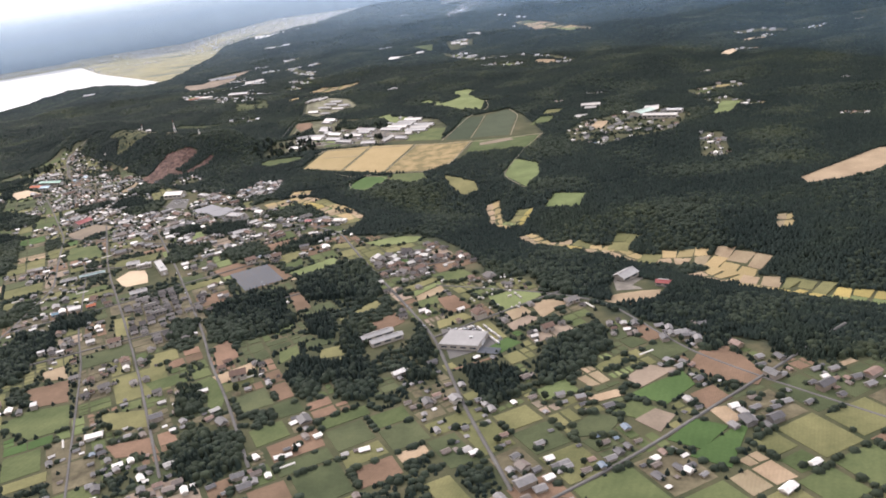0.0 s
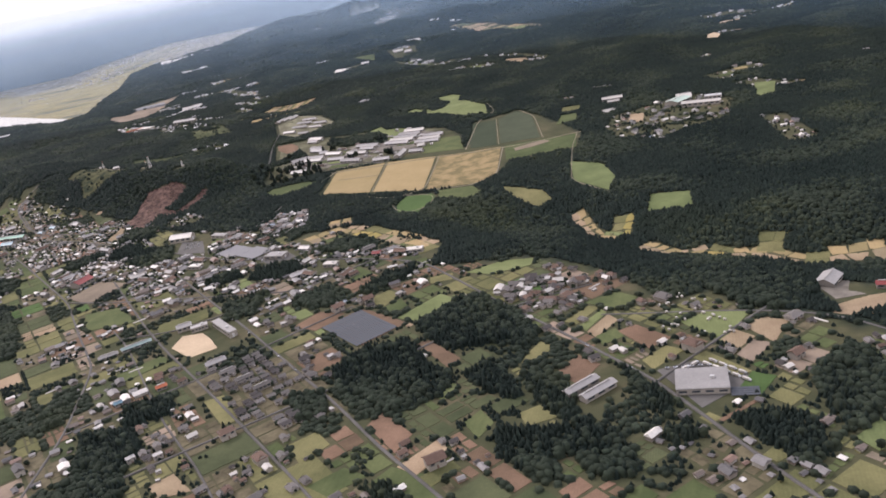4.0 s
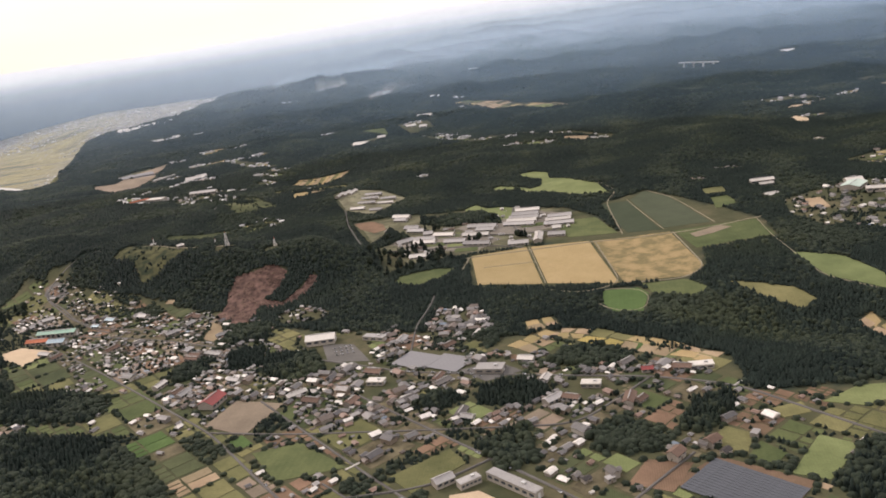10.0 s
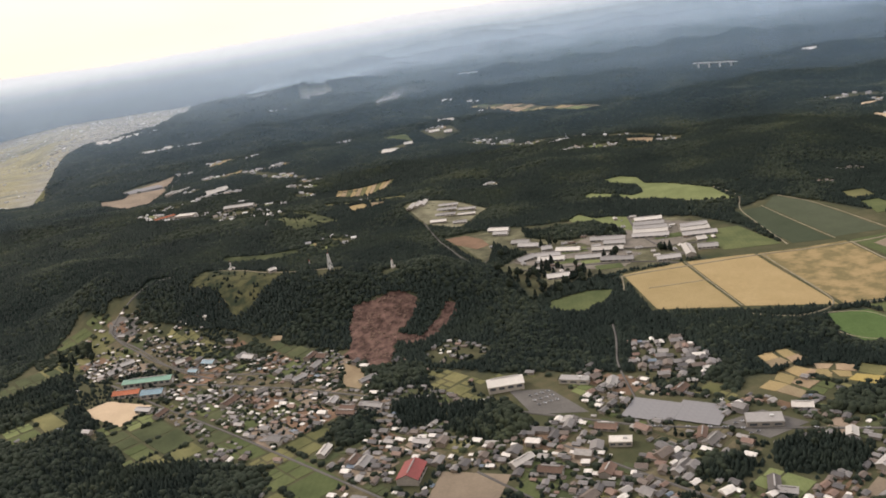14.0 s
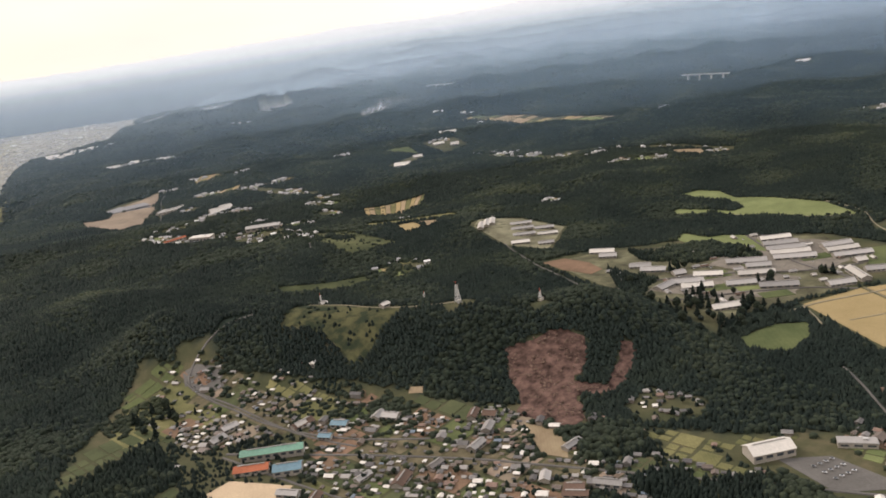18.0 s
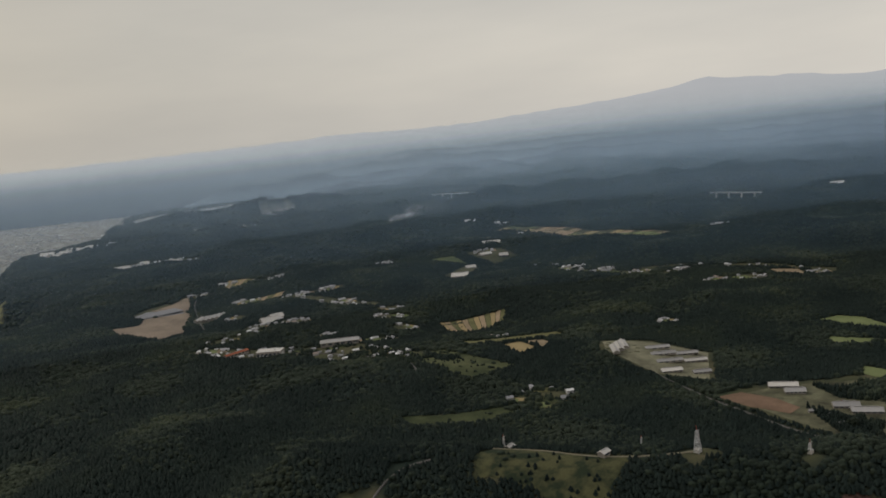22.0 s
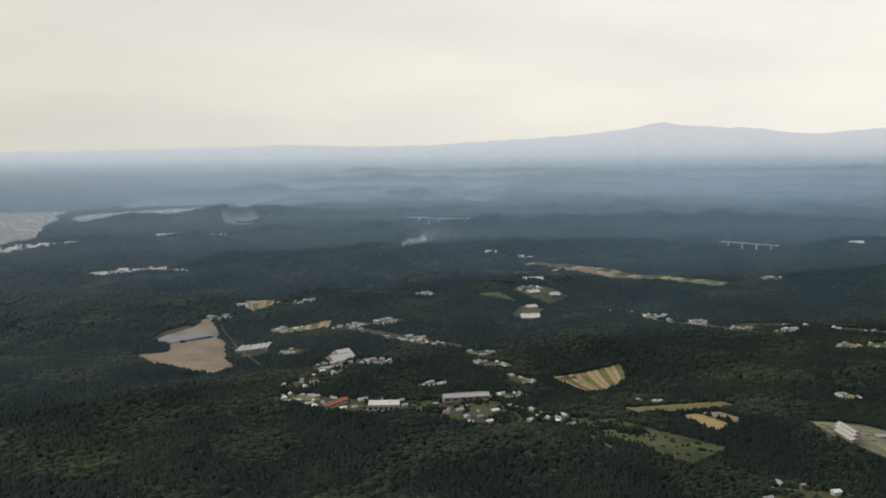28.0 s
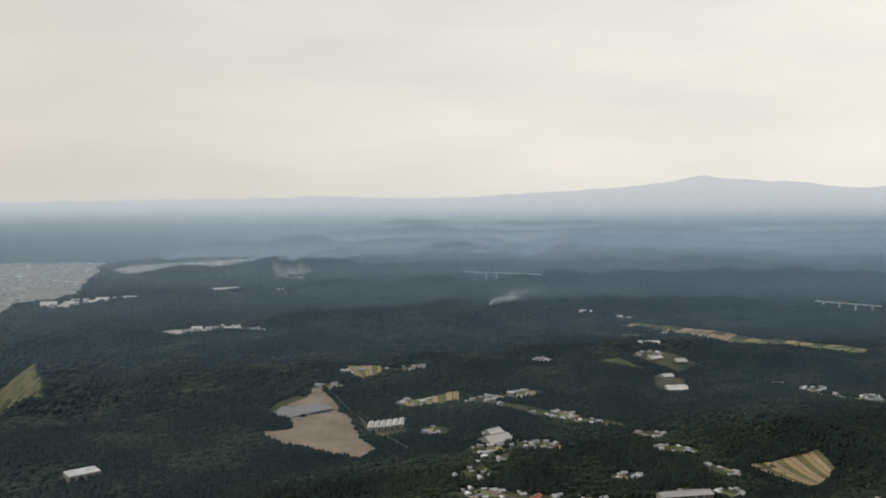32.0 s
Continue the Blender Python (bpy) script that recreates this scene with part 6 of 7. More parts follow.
# the housing estate: small dark roofs in even rows
rng = random.Random(27)
for i in range(30):
    for j in range(22):
        x, y = at(i * 4.2 - 20, j * 5.2 - 30)
        if one_in(x, y, (BLOCK,)) and rng.random() < 0.6:
            HOUSE_SPOTS.append((x + rng.uniform(-0.3, 0.3), y + rng.uniform(-0.3, 0.3), math.atan2(AXIS_V.y, AXIS_V.x), rng.uniform(0.55, 0.75)))


def village(poly, step, seed, size=1.0, fill=0.8):
    rng = random.Random(seed)
    step *= 1.15
    xs, ys = [c[0] for c in poly], [c[1] for c in poly]
    turn = rng.uniform(-0.6, 0.3)
    y = min(ys)
    while y < max(ys):
        x = min(xs)
        while x < max(xs):
            px, py = x + rng.uniform(-0.42, 0.42) * step, y + rng.uniform(-0.42, 0.42) * step
            if inside([px], [py], poly)[0]:
                if rng.random() < fill:
                    HOUSE_SPOTS.append((px, py, turn + rng.choice([0, math.pi / 2]) + rng.uniform(-0.1, 0.1), size * rng.choice([0.5, 0.62, 0.75, 0.9, 1.0])))
                elif rng.random() < 0.6:
                    TREE_SPOTS.append((px, py))
            x += step
        y += step


village(HILL_VILLAGE, 3.8, 1)
village(SCAR_FOOT, 3.6, 31, 0.85, 0.6)
village(EAST_VILLAGE, 5.6, 2, 1.0, 0.26)
village(EAST_HAMLET, 5.2, 3, 0.85, 0.4)
village(EAST_YARD, 5.2, 4, 0.85, 0.4)
village(WOOD_VILLAGE, 7.0, 5, 1.05, 0.36)
village(WOOD_HAMLET, 9.0, 6, 1.1, 0.4)
village(WOOD_LANE, 7.0, 25, 1.05, 0.45)
village(MAST_YARD, 9.0, 7, 1.1, 0.3)
village(WOOD_STRIP, 13.0, 8, 1.3, 0.4)
village(PLATEAU_TOWN, 14.0, 9, 2.0, 0.6)
village(PLATEAU_YARD, 20.0, 10, 2.0, 0.4)
village(FAR_YARD, 20.0, 11, 2.0, 0.4)
village(FAR_STRIP, 13.0, 13, 1.2, 0.4)
village(FAR_STRIP_B, 13.0, 14, 1.2, 0.4)
village(FAR_HAMLET, 14.0, 15, 1.3, 0.4)
village(EAST_STRIP, 10.0, 16, 1.1, 0.4)
village(WHITE_YARD, 10.0, 17, 1.3, 0.6)
village([(-70, 470), (-40, 484), (-20, 462), (-30, 440), (-60, 446)], 4.0, 18)
village([(50, 352), (66, 348), (92, 326), (84, 314), (52, 334)], 4.2, 19, 1.0, 0.7)

pick = random.Random(33)
for poly in (WOOD_VILLAGE, WOOD_LANE, WOOD_HAMLET, MAST_YARD, FAR_STRIP, FAR_STRIP_B, EAST_STRIP):
    cx, cy = sum(p[0] for p in poly) / len(poly), sum(p[1] for p in poly) / len(poly)
    for k in range(9):
        p, q = pick.choice(poly), pick.uniform(0.1, 0.9)
        x, y, a, b, t = p[0] + (cx - p[0]) * q, p[1] + (cy - p[1]) * q, pick.uniform(4, 9), pick.uniform(3, 6), pick.uniform(-0.7, 0.4)
        quad = [(x + u * a * math.cos(t) - v * b * math.sin(t), y + u * a * math.sin(t) + v * b * math.cos(t)) for u, v in ((-1, -1), (1, -1), (1, 1), (-1, 1))]
        if all(inside([px], [py], poly)[0] for px, py in quad):
            make_field("clearing_field", pick.choice([OLIVE, PALE_GRASS, TAN, GRASS, GRASS]), quad, "small field beside houses in a woodland clearing", 0.2 + 0.01 * k)

pick = random.Random(21)
for x, y, a, b, turn, far, ring in HAMLETS:
    c, d = math.cos(turn), math.sin(turn)
    u0 = pick.choice([-0.85, -0.1, 0.1])
    for u1, mat in ((u0 + 0.38, pick.choice([OLIVE, PALE_GRASS, PALE_GRASS])), (u0 + 0.75, pick.choice([TAN, DRY, PALE_GRASS]))):
        quad = [(x + p * a * c - q * b * d, y + p * a * d + q * b * c) for p, q in ((u0, -0.62), (u1, -0.62), (u1 - 0.03, 0.5), (u0, 0.5))]
        make_field("clearing_field", mat, quad, "small pale field in a woodland clearing", 0.2)
        u0 = u1
    for k in range(pick.randint(8, 16)):
        t = pick.uniform(0, 6.28)
        p, q = pick.uniform(0.3, 0.8) * math.cos(t), pick.uniform(0.55, 0.85) * math.sin(t)
        HOUSE_SPOTS.append((x + p * a * c - q * b * d, y + p * a * d + q * b * c, turn + pick.choice([0, 1.57]), far * pick.uniform(0.55, 0.95)))


blocked = SPECIAL + GROVES
xs, ys = np.array([s[0] for s in HOUSE_SPOTS]), np.array([s[1] for s in HOUSE_SPOTS])
ok = np.ones(len(xs), bool)
for poly in blocked:
    ok &= ~inside(xs, ys, poly)
for line, wide in ROADS:
    ok &= seg_dist(xs, ys, line) > wide / 2 + 1.7
spots = [s for s, k in zip(HOUSE_SPOTS, ok) if k]

PROTOS = [(make_house(k, r, i), lab) for i, (k, r, lab) in enumerate([
    ("gable", TILE_DARK, "cream house with a dark tiled gable roof"), ("wing", TILE_DARK, "cream house with a low wing and dark tiles"), ("hip", TILE_GREY, "cream house with a grey hipped roof"),
    ("gable", TILE_BROWN, "cream house with a brown tiled gable roof"), ("wing", TILE_GREY, "cream house with a low wing and grey tiles"), ("hip", TILE_BROWN, "cream house with a brown hipped roof"),
    ("gable", WHITE_ROOF, "low house with a white sheet roof"), ("flat", GREY_ROOF, "plain flat-roofed house with a grey roof")])]
near = [s for s in spots if 330 < s[1] < 520 and -240 < s[0] < 60]
near = sorted(near, key=lambda s: s[1])[:295]
chosen = set(near)
pick = random.Random(5)
for x, y, turn, size in near:
    proto, lab = pick.choice(PROTOS if not one_in(x, y, (BLOCK,)) else PROTOS[:3] + PROTOS[4:5])
    h = copy_thing(proto, pose(x, y, level(x, y), 0, 0, math.degrees(turn)))
    h.scale = (size, size, size)
    h["label"] = lab
rest = [s for s in spots if s not in chosen]
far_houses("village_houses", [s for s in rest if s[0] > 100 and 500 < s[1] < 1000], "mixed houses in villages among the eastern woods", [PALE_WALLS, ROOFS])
rest = [s for s in rest if not (s[0] > 100 and 500 < s[1] < 1000)]
far_houses("town_houses", [s for s in rest if s[1] < 720], "close-set houses with tiled and sheet roofs")
far_houses("town_houses", [(x, y, turn, 0.74 * size) for x, y, turn, size in rest if 720 <= y < 1000], "close-set houses at the foot of the hill")
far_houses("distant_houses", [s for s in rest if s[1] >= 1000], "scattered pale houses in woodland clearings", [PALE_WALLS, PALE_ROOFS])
for proto, lab in PROTOS:
    for o in [*proto.children_recursive, proto]:
        bpy.data.objects.remove(o)

# ---- lone trees ----
TREES = [make_tree("round", 1, BROADLEAF, 5.0, 2.4), make_tree("round", 2, BROADLEAF, 6.2, 2.7), make_tree("spire", 3, CONIFER, 7.5, 2.1), make_tree("round", 4, CONIFER, 4.2, 2.2)]
LABELS = ["broad green tree beside houses and fields", "tall broadleaf tree with a loose crown", "tall dark pointed cedar", "dark rounded garden tree"]
tx, ty = np.array([s[0] for s in TREE_SPOTS]), np.array([s[1] for s in TREE_SPOTS])
ok = np.ones(len(tx), bool)
for line, wide in ROADS:
    ok &= seg_dist(tx, ty, line) > wide / 2 + 1.2
for poly in SPECIAL:
    ok &= ~inside(tx, ty, poly)
pick = random.Random(6)
park = [(pick.uniform(-214, -152), pick.uniform(798, 852)) for _ in range(64)] + [(cx + pick.gauss(0, 4), cy + pick.gauss(0, 3)) for cx, cy in ((-186, 842), (-168, 858), (-146, 912), (-126, 850), (-98, 902), (-184, 906), (-90, 838)) for _ in range(7)] + [(pick.uniform(-488, -462), pick.uniform(880, 912)) for _ in range(12)]
tree_spots = [s for s, k in zip(TREE_SPOTS, ok) if k]
pick.shuffle(tree_spots)
for x, y in tree_spots[:190] + park:
    k = pick.choices([0, 1, 2, 3], [3, 2, 2, 3])[0] if (x, y) not in park else pick.choice([1, 2, 2, 3])
    t = copy_thing(TREES[k], pose(x, y, level(x, y) - 0.1, 0, 0, pick.uniform(0, 360)))
    s = pick.uniform(0.45, 0.75) if (x, y) not in park else pick.uniform(0.7, 1.15)
    t.scale = (s, s, s * pick.uniform(0.9, 1.15))
    tagged(t, LABELS[k], "tree", "lone trees")
hedge = THICKET[:]
for (x1, y1), (x2, y2) in (((-394, 930), (-382, 908)), ((-380, 936), (-374, 898)), ((-366, 920), (-372, 884)), ((-354, 904), (-364, 882))):
    hedge += [(x1 + (x2 - x1) * u + pick.gauss(0, 2.2), y1 + (y2 - y1) * u + pick.gauss(0, 2.2)) for u in [pick.random() for _ in range(11)]]
hedge += [(pick.uniform(-340, -260), pick.uniform(1110, 1220)) for _ in range(170)] + [(pick.uniform(-380, -274), pick.uniform(1042, 1088)) for _ in range(70)]
for _ in range(26):
    cx, cy = pick.uniform(86, 212), pick.uniform(684, 812)
    hedge += [(cx + pick.gauss(0, 4.5), cy + pick.gauss(0, 3.2)) for _ in range(pick.randint(16, 44))]
hedge += [(s[0] + 2.0 * math.cos(a), s[1] + 2.0 * math.sin(a)) for s in spots if s[1] < 1000 for a in [pick.uniform(0, 6.28) for _ in range(pick.choice([0, 1, 2]))]] + tree_spots[190:]
for _ in range(60):
    cx, cy = pick.uniform(-480, 120), pick.uniform(220, 760)
    if inside([cx], [cy], FARMLAND)[0] and not one_in(cx, cy, SPECIAL):
        hedge += [(cx + pick.gauss(0, 2.6), cy + pick.gauss(0, 2.6)) for _ in range(pick.randint(8, 30))]
clumps = []
for poly in (WOOD_VILLAGE, WOOD_LANE, WOOD_HAMLET, MAST_YARD):
    for _ in range(26):
        p, q, u = pick.choice(poly), pick.choice(poly), pick.random()
        cx, cy = p[0] + (q[0] - p[0]) * u, p[1] + (q[1] - p[1]) * u
        clumps += [(cx + pick.gauss(0, 4.5), cy + pick.gauss(0, 4.5)) for _ in range(pick.randint(5, 16))]
clumps = [c for c in clumps if all(math.hypot(c[0] - h[0], c[1] - h[1]) > 2.6 for h in spots if h[1] > 1000)]
plant("village_trees", np.array([c[0] for c in clumps]), np.array([c[1] for c in clumps]), 3.6, 1.9, 0.2, 78, "dark cedar trees in clumps between village houses")
hx, hy = np.array([s[0] for s in hedge]), np.array([s[1] for s in hedge])
ok = np.ones(len(hx), bool)
for poly in SPECIAL:
    if poly[0][1] < 820:
        ok &= ~inside(hx, hy, poly)
for line, wide in ROADS:
    ok &= seg_dist(hx, hy, line) > wide / 2 + 0.8
plant("garden_trees", hx[ok], hy[ok], 2.4, 1.1, -0.1, 77, "scattered dark cedar garden trees and hedges")
for tree in TREES:
    for o in [*tree.children_recursive, tree]:
        bpy.data.objects.remove(o)

# ---- the research farm: long sheds ----
G = "long sheds of the research farm"
LONG_SHEDS = [
        (-56, 915, -25, 19), (-62, 904, -28, 21), (-67, 894, -29, 23), (-72, 885, -31, 23), (-78, 875, -34, 24), (-42, 875, -19, 18), (-47, 866, -21, 19), (-51, 854, -24, 22), (-65, 824, -31, 12), (-58, 842, -18, 6), (-106, 888, -34, 23), (-107, 876, -34, 14), (-118, 866, -33, 20),
]
LONG_SHEDS += [
        (-174, 883, 17, 14), (-158, 881, -28, 17), (-160, 870, -31, 17), (-138, 857, -30, 16), (-125, 840, -37, 20), (-140, 884, -38, 16), (-157, 932, -39, 13), (-156, 919, -42, 15), (-157, 978, -40, 16), (-160, 966, -38, 11), (-150, 900, -16, 7), (-172, 830, -18, 16), (-98, 820, -21, 14)]
for k, (x, y, turn, long) in enumerate(LONG_SHEDS):
    roof = (WHITE_ROOF, GREY_ROOF, GREY_ROOF)[k % 3]
    shed("long_shed", "long low shed with a %s sheet roof" % ("white" if roof is WHITE_ROOF else "grey"), x, y, turn, long * 1.08, 6.8, 1.9, roof, group=G, openings=5)
shed("machine_hall", "tall white hall with a white pitched roof", -80, 824, 66, 22, 6, 2.6, WHITE_ROOF, openings=4)
pick = random.Random(9)
for k in range(46):
    x, y = pick.uniform(-186, -44), pick.uniform(830, 940)
    shed("small_shed", "small grey farm building in the yard", x, y, -18 + pick.choice([0, 90]), pick.uniform(2.4, 6), pick.uniform(1.8, 2.8), 1.3, pick.choice([GREY_ROOF, WHITE_ROOF, TILE_BROWN]), group="small buildings of the research farm", openings=2)

for k in range(9):
    x, y = pick.uniform(-180, -50), pick.uniform(828, 950)
    a, b = pick.uniform(5, 12), pick.uniform(4, 7)
    c, d = math.cos(radians(-18)), math.sin(radians(-18))
    make_field("lawn", GRASS if k % 3 else PALE_GRASS, [(x + p * c - q * d, y + p * d + q * c) for p, q in ((-a, -b), (a, -b), (a, b), (-a, b))], "green lawn between the farm sheds", 0.14 + 0.008 * k)

# ---- cattle farm in the woods ----
for x, y, long, wide, roof, turn in [(-198, 1096, 20, 5, WHITE_ROOF, 62), (-191, 1100, 20, 5, WHITE_ROOF, 62), (-184, 1104, 20, 5, WHITE_ROOF, 62), (-164, 1090, 18, 5, GREY_ROOF, -24), (-170, 1076, 18, 5, GREY_ROOF, -24), (-176, 1062, 18, 5, GREY_ROOF, -24),
                                     (-188, 1046, 14, 6, WHITE_ROOF, -24), (-152, 1072, 16, 5, GREY_ROOF, -24), (-158, 1056, 16, 5, WHITE_ROOF, -24), (-172, 1034, 12, 5, GREY_ROOF, -24)]:
    shed("cattle_shed", "long cattle shed with a %s sheet roof" % ("white" if roof is WHITE_ROOF else "grey"), x, y, turn, long, wide * 0.95, 1.6, roof, group="sheds of the cattle farm", openings=4)

# ---- schools, halls and stores of the town ----
shed("school_building", "long white flat-roofed school building", -210, 507, -62, 25, 4.4, 3.2, GREY_ROOF, flat=True, openings=7)
shed("school_building", "pale pink flat-roofed school wing", -225, 517, 14, 9, 4, 2.6, GREY_ROOF, flat=True, openings=5)
shed("school_gym", "school gym with a pale roof", -234, 522, 14, 8, 5, 2.8, GREY_ROOF, openings=3)
shed("school_building", "long school building with a green roof", -431, 826, -20, 28, 6, 3.4, GREEN_ROOF, openings=8)
shed("school_building", "low building with an orange roof", -442, 817, -20, 15, 6, 2.4, ORANGE_ROOF, openings=4)
shed("school_gym", "school gym with a blue roof", -428, 808, -20, 12, 7, 3.0, BLUE_ROOF, openings=3)
shed("store", "store with a bright blue roof", -397, 835, -40, 8, 5, 2.2, BLUE_ROOF)
shed("store", "low store with a bright blue roof", -406, 828, -40, 6, 4, 2.0, BLUE_ROOF)
shed("town_hall", "large hall with a dark red sheet roof", -324, 651, 58, 13, 9, 3.0, RED_ROOF, openings=4)
shed("sports_hall", "white hall with a flat pale roof", -262, 704, -14, 17, 9, 3.6, WHITE_ROOF, openings=4)
shed("warehouse", "large pale flat-roofed warehouse", -13, 345, -22, 19, 15, 2.4, GREY_ROOF, flat=True, openings=4)
PALE_TEAL = surface("pale_teal_sheet", (0.21, 0.27, 0.25), 0.6)
shed("long_store", "long shed with a pale teal roof", -259, 513, 20, 16, 3.4, 1.8, PALE_TEAL, openings=5)
shed("long_store", "long shed with a grey sheet roof", -273, 507.6, 20, 10, 3.2, 1.6, GREY_ROOF, openings=3)
shed("store", "store with a bright white roof", -242, 629, -30, 9, 5, 2.2, WHITE_ROOF, flat=True)
shed("store", "store with a bright white roof", -150, 571, -30, 9, 5, 2.2, WHITE_ROOF, flat=True)
shed("store", "long grey flat-roofed store", -186, 613, -30, 14, 8, 2.4, GREY_ROOF, flat=True)
shed("store", "low store with a pale roof", -232, 690, -40, 14, 5, 2.2, GREY_ROOF, flat=True)
shed("store", "bright white roadside store", -98, 563, -20, 11, 5, 2.2, WHITE_ROOF, flat=True)
shed("barn", "long barn with a pale brown roof", -55, 362, 25, 16, 4, 2.4, GREY_ROOF)
shed("barn", "long barn with a pale brown roof", -50, 356, 25, 16, 4, 2.4, GREY_ROOF)
shed("house_large", "house with a bright orange tiled roof", -235, 453, 20, 5, 3.4, 2, ORANGE_ROOF, openings=2)
shed("house_large", "house with a bright blue roof", -254, 446, 20, 3.6, 3, 2, BLUE_ROOF, openings=2)
shed("house_large", "house with a red roof at the roadside", -121, 572, -20, 5, 4, 2, RED_ROOF, openings=2)
shed("works_building", "gravel works building with a red roof", 89, 385, -30, 7, 4, 2.4, RED_ROOF, openings=2)
shed("works_building", "gravel works shed with a grey roof", 73, 401, 40, 12, 8, 2.6, GREY_ROOF, openings=2)
for k in range(3):
    shed("flat_block", "low grey apartment block", -203 + 9 * k, 452 - 12 * k, 25, 8, 2.6, 2.4, TILE_GREY, openings=4)
PALE_GREEN = surface("pale_green_sheet", (0.33, 0.40, 0.33), 0.55)
shed("village_hall", "large hall with a pale green sheet roof", 170, 785, 32, 20, 14, 3.4, PALE_GREEN, rise=0.1, openings=5)
shed("village_school", "long low pale school building", 180, 759, -32, 32, 6, 3.4, WHITE_ROOF, openings=7)
shed("village_school", "low pale school wing with a flat roof", 197, 772, -30, 14, 7, 3.2, CONCRETE, flat=True, openings=4)
shed("long_barn", "long white barn beside the woods", 131, 847, -18, 19, 6, 3, WHITE_ROOF, openings=5)
shed("long_barn", "white barn beside the woods", 129, 838, -18, 11, 5, 2.6, WHITE_ROOF, openings=3)
shed("hospital", "large pale building among the woods", -404, 1316, -30, 22, 12, 6, WHITE_ROOF, flat=True, openings=6)
shed("care_home", "long low building with an orange roof", -428, 1348, 25, 24, 4.5, 3, ORANGE_ROOF, openings=6)
shed("depot", "long pale roofed depot", -345, 1300, -20, 34, 8, 4, GREY_ROOF, openings=6)
shed("tall_block", "pale flat-roofed block alone in the woods", -667, 1500, 10, 19, 13, 4.5, CONCRETE, flat=True, openings=4)
for k in range(6):
    shed("greenhouse", "white plastic greenhouse in a row", -426 + 4.5 * k, 1585 - 3 * k, 60, 22, 4, 3, WHITE_ROOF, group="white greenhouses", openings=2)
WHITE_SHEDS_AT = [(42, 1731, 34, 9), (3, 1680, 22, 8), (20, 1655, 16, 10), (-66, 1592, 16, 8), (-110, 1535, 26, 11), (-98, 1540, 8, 6), (130, 1792, 12, 6), (117, 1948, 24, 7), (149, 1907, 14, 7), (160, 1900, 20, 5), (803, 1731, 32, 18), (-365, 1480, 28, 14), (-355, 1500, 18, 10),
                  ]
WHITE_SHEDS_AT += [(115, 812, 14, 5), (182, 800, 16, 8), (-470, 2170, 32, 14), (-430, 2190, 20, 12), (-380, 2180, 26, 10), (-596, 2640, 36, 18), (-560, 2618, 28, 14), (-540, 2646, 40, 16), (-505, 2612, 30, 16), (-480, 2632, 24, 12), (-455, 2606, 36, 14), (-430, 2590, 22, 12), (-575, 2590, 24, 12), (-520, 2585, 34, 12), (320, 3460, 80, 20), (-230, 2760, 70, 18)]
for x, y, long, wide in WHITE_SHEDS_AT:
    shed("white_shed", "far building with a bright white roof", x, y, pick.uniform(-35, 10), long * 0.8, wide * 1.3, 1.6, WHITE_ROOF, group="bright roofs in the woods", openings=1)

# ---- halls and workshops among the houses ----
pick = random.Random(44)
made = 0
while made < 46:
    x, y = pick.uniform(-460, -100), pick.uniform(430, 880)
    if not one_in(x, y, (DENSE, BLOCK)) or one_in(x, y, SPECIAL + GROVES) or not clear_of_roads(x, y, 4.5):
        continue
    roof, word = pick.choice([(GREY_ROOF, "grey sheet"), (GREY_ROOF, "grey sheet"), (TILE_BROWN, "brown tiled"), (WHITE_ROOF, "white sheet"), (TILE_GREY, "grey tiled"), (TILE_BROWN, "brown tiled")])
    shed("workshop", "low workshop with a %s roof among houses" % word, x, y, pick.choice([-41, 49, 25]) + pick.uniform(-6, 6), pick.uniform(6, 11), pick.uniform(3.4, 5.6), pick.uniform(1.6, 2.4), roof, group="workshops of the town", openings=3)
    made += 1

# ---- broken ground on the scar ----
ROCK = surface("broken_red_rock", (0.125, 0.083, 0.063), small=1.5, contrast=0.4)
rng = np.random.RandomState(15)
X, Y = sown(-326, -266, 746, 852, 1.9, rng)
ok = np.zeros(len(X), bool)
for poly in SCARS:
    ok |= inside(X, Y, poly)
ok &= (waves(X, Y, 14, 3) + rng.normal(0, 0.4, len(X))) > 0.1
X, Y = X[ok], Y[ok]
co, fa = crowns(X, Y, height(X, Y) + 0.1, rng.uniform(0.25, 0.8, len(X)), rng.uniform(0.4, 1.2, len(X)), [(0.0, 1.0), (0.6, 0.7)], 5, rng, 0.4)
tagged(mesh_part("rubble", mesh_from("rubble", co, fa), ROCK), "broken reddish rubble on the bare slope", "rubble", kind="stuff")

# ---- the town on the low plain ----
rng = np.random.RandomState(23)
X, Y = rng.uniform(-2900, 700, 20000), rng.uniform(2450, 4700, 20000)
ok = ((slope_share(X, Y) > 0.97) | inside(X, Y, PALE_LAND[0]) | inside(X, Y, PALE_LAND[1]) | inside(X, Y, PALE_LAND[2])) & ~inside(X, Y, SHORE) & (np.hypot(X + 420, Y - 420) < 4400) & (waves(X, Y, 520, 91) + rng.normal(0, 0.45, len(X)) > np.interp(Y, [3200, 3900, 4400], [1.5, 0.7, 0.2]) - 0.8 * (X > -900))
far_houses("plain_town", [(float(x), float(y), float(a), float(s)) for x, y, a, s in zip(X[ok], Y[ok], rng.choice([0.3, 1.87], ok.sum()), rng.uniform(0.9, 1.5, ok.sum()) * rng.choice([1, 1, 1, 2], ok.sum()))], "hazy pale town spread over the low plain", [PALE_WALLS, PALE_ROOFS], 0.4)

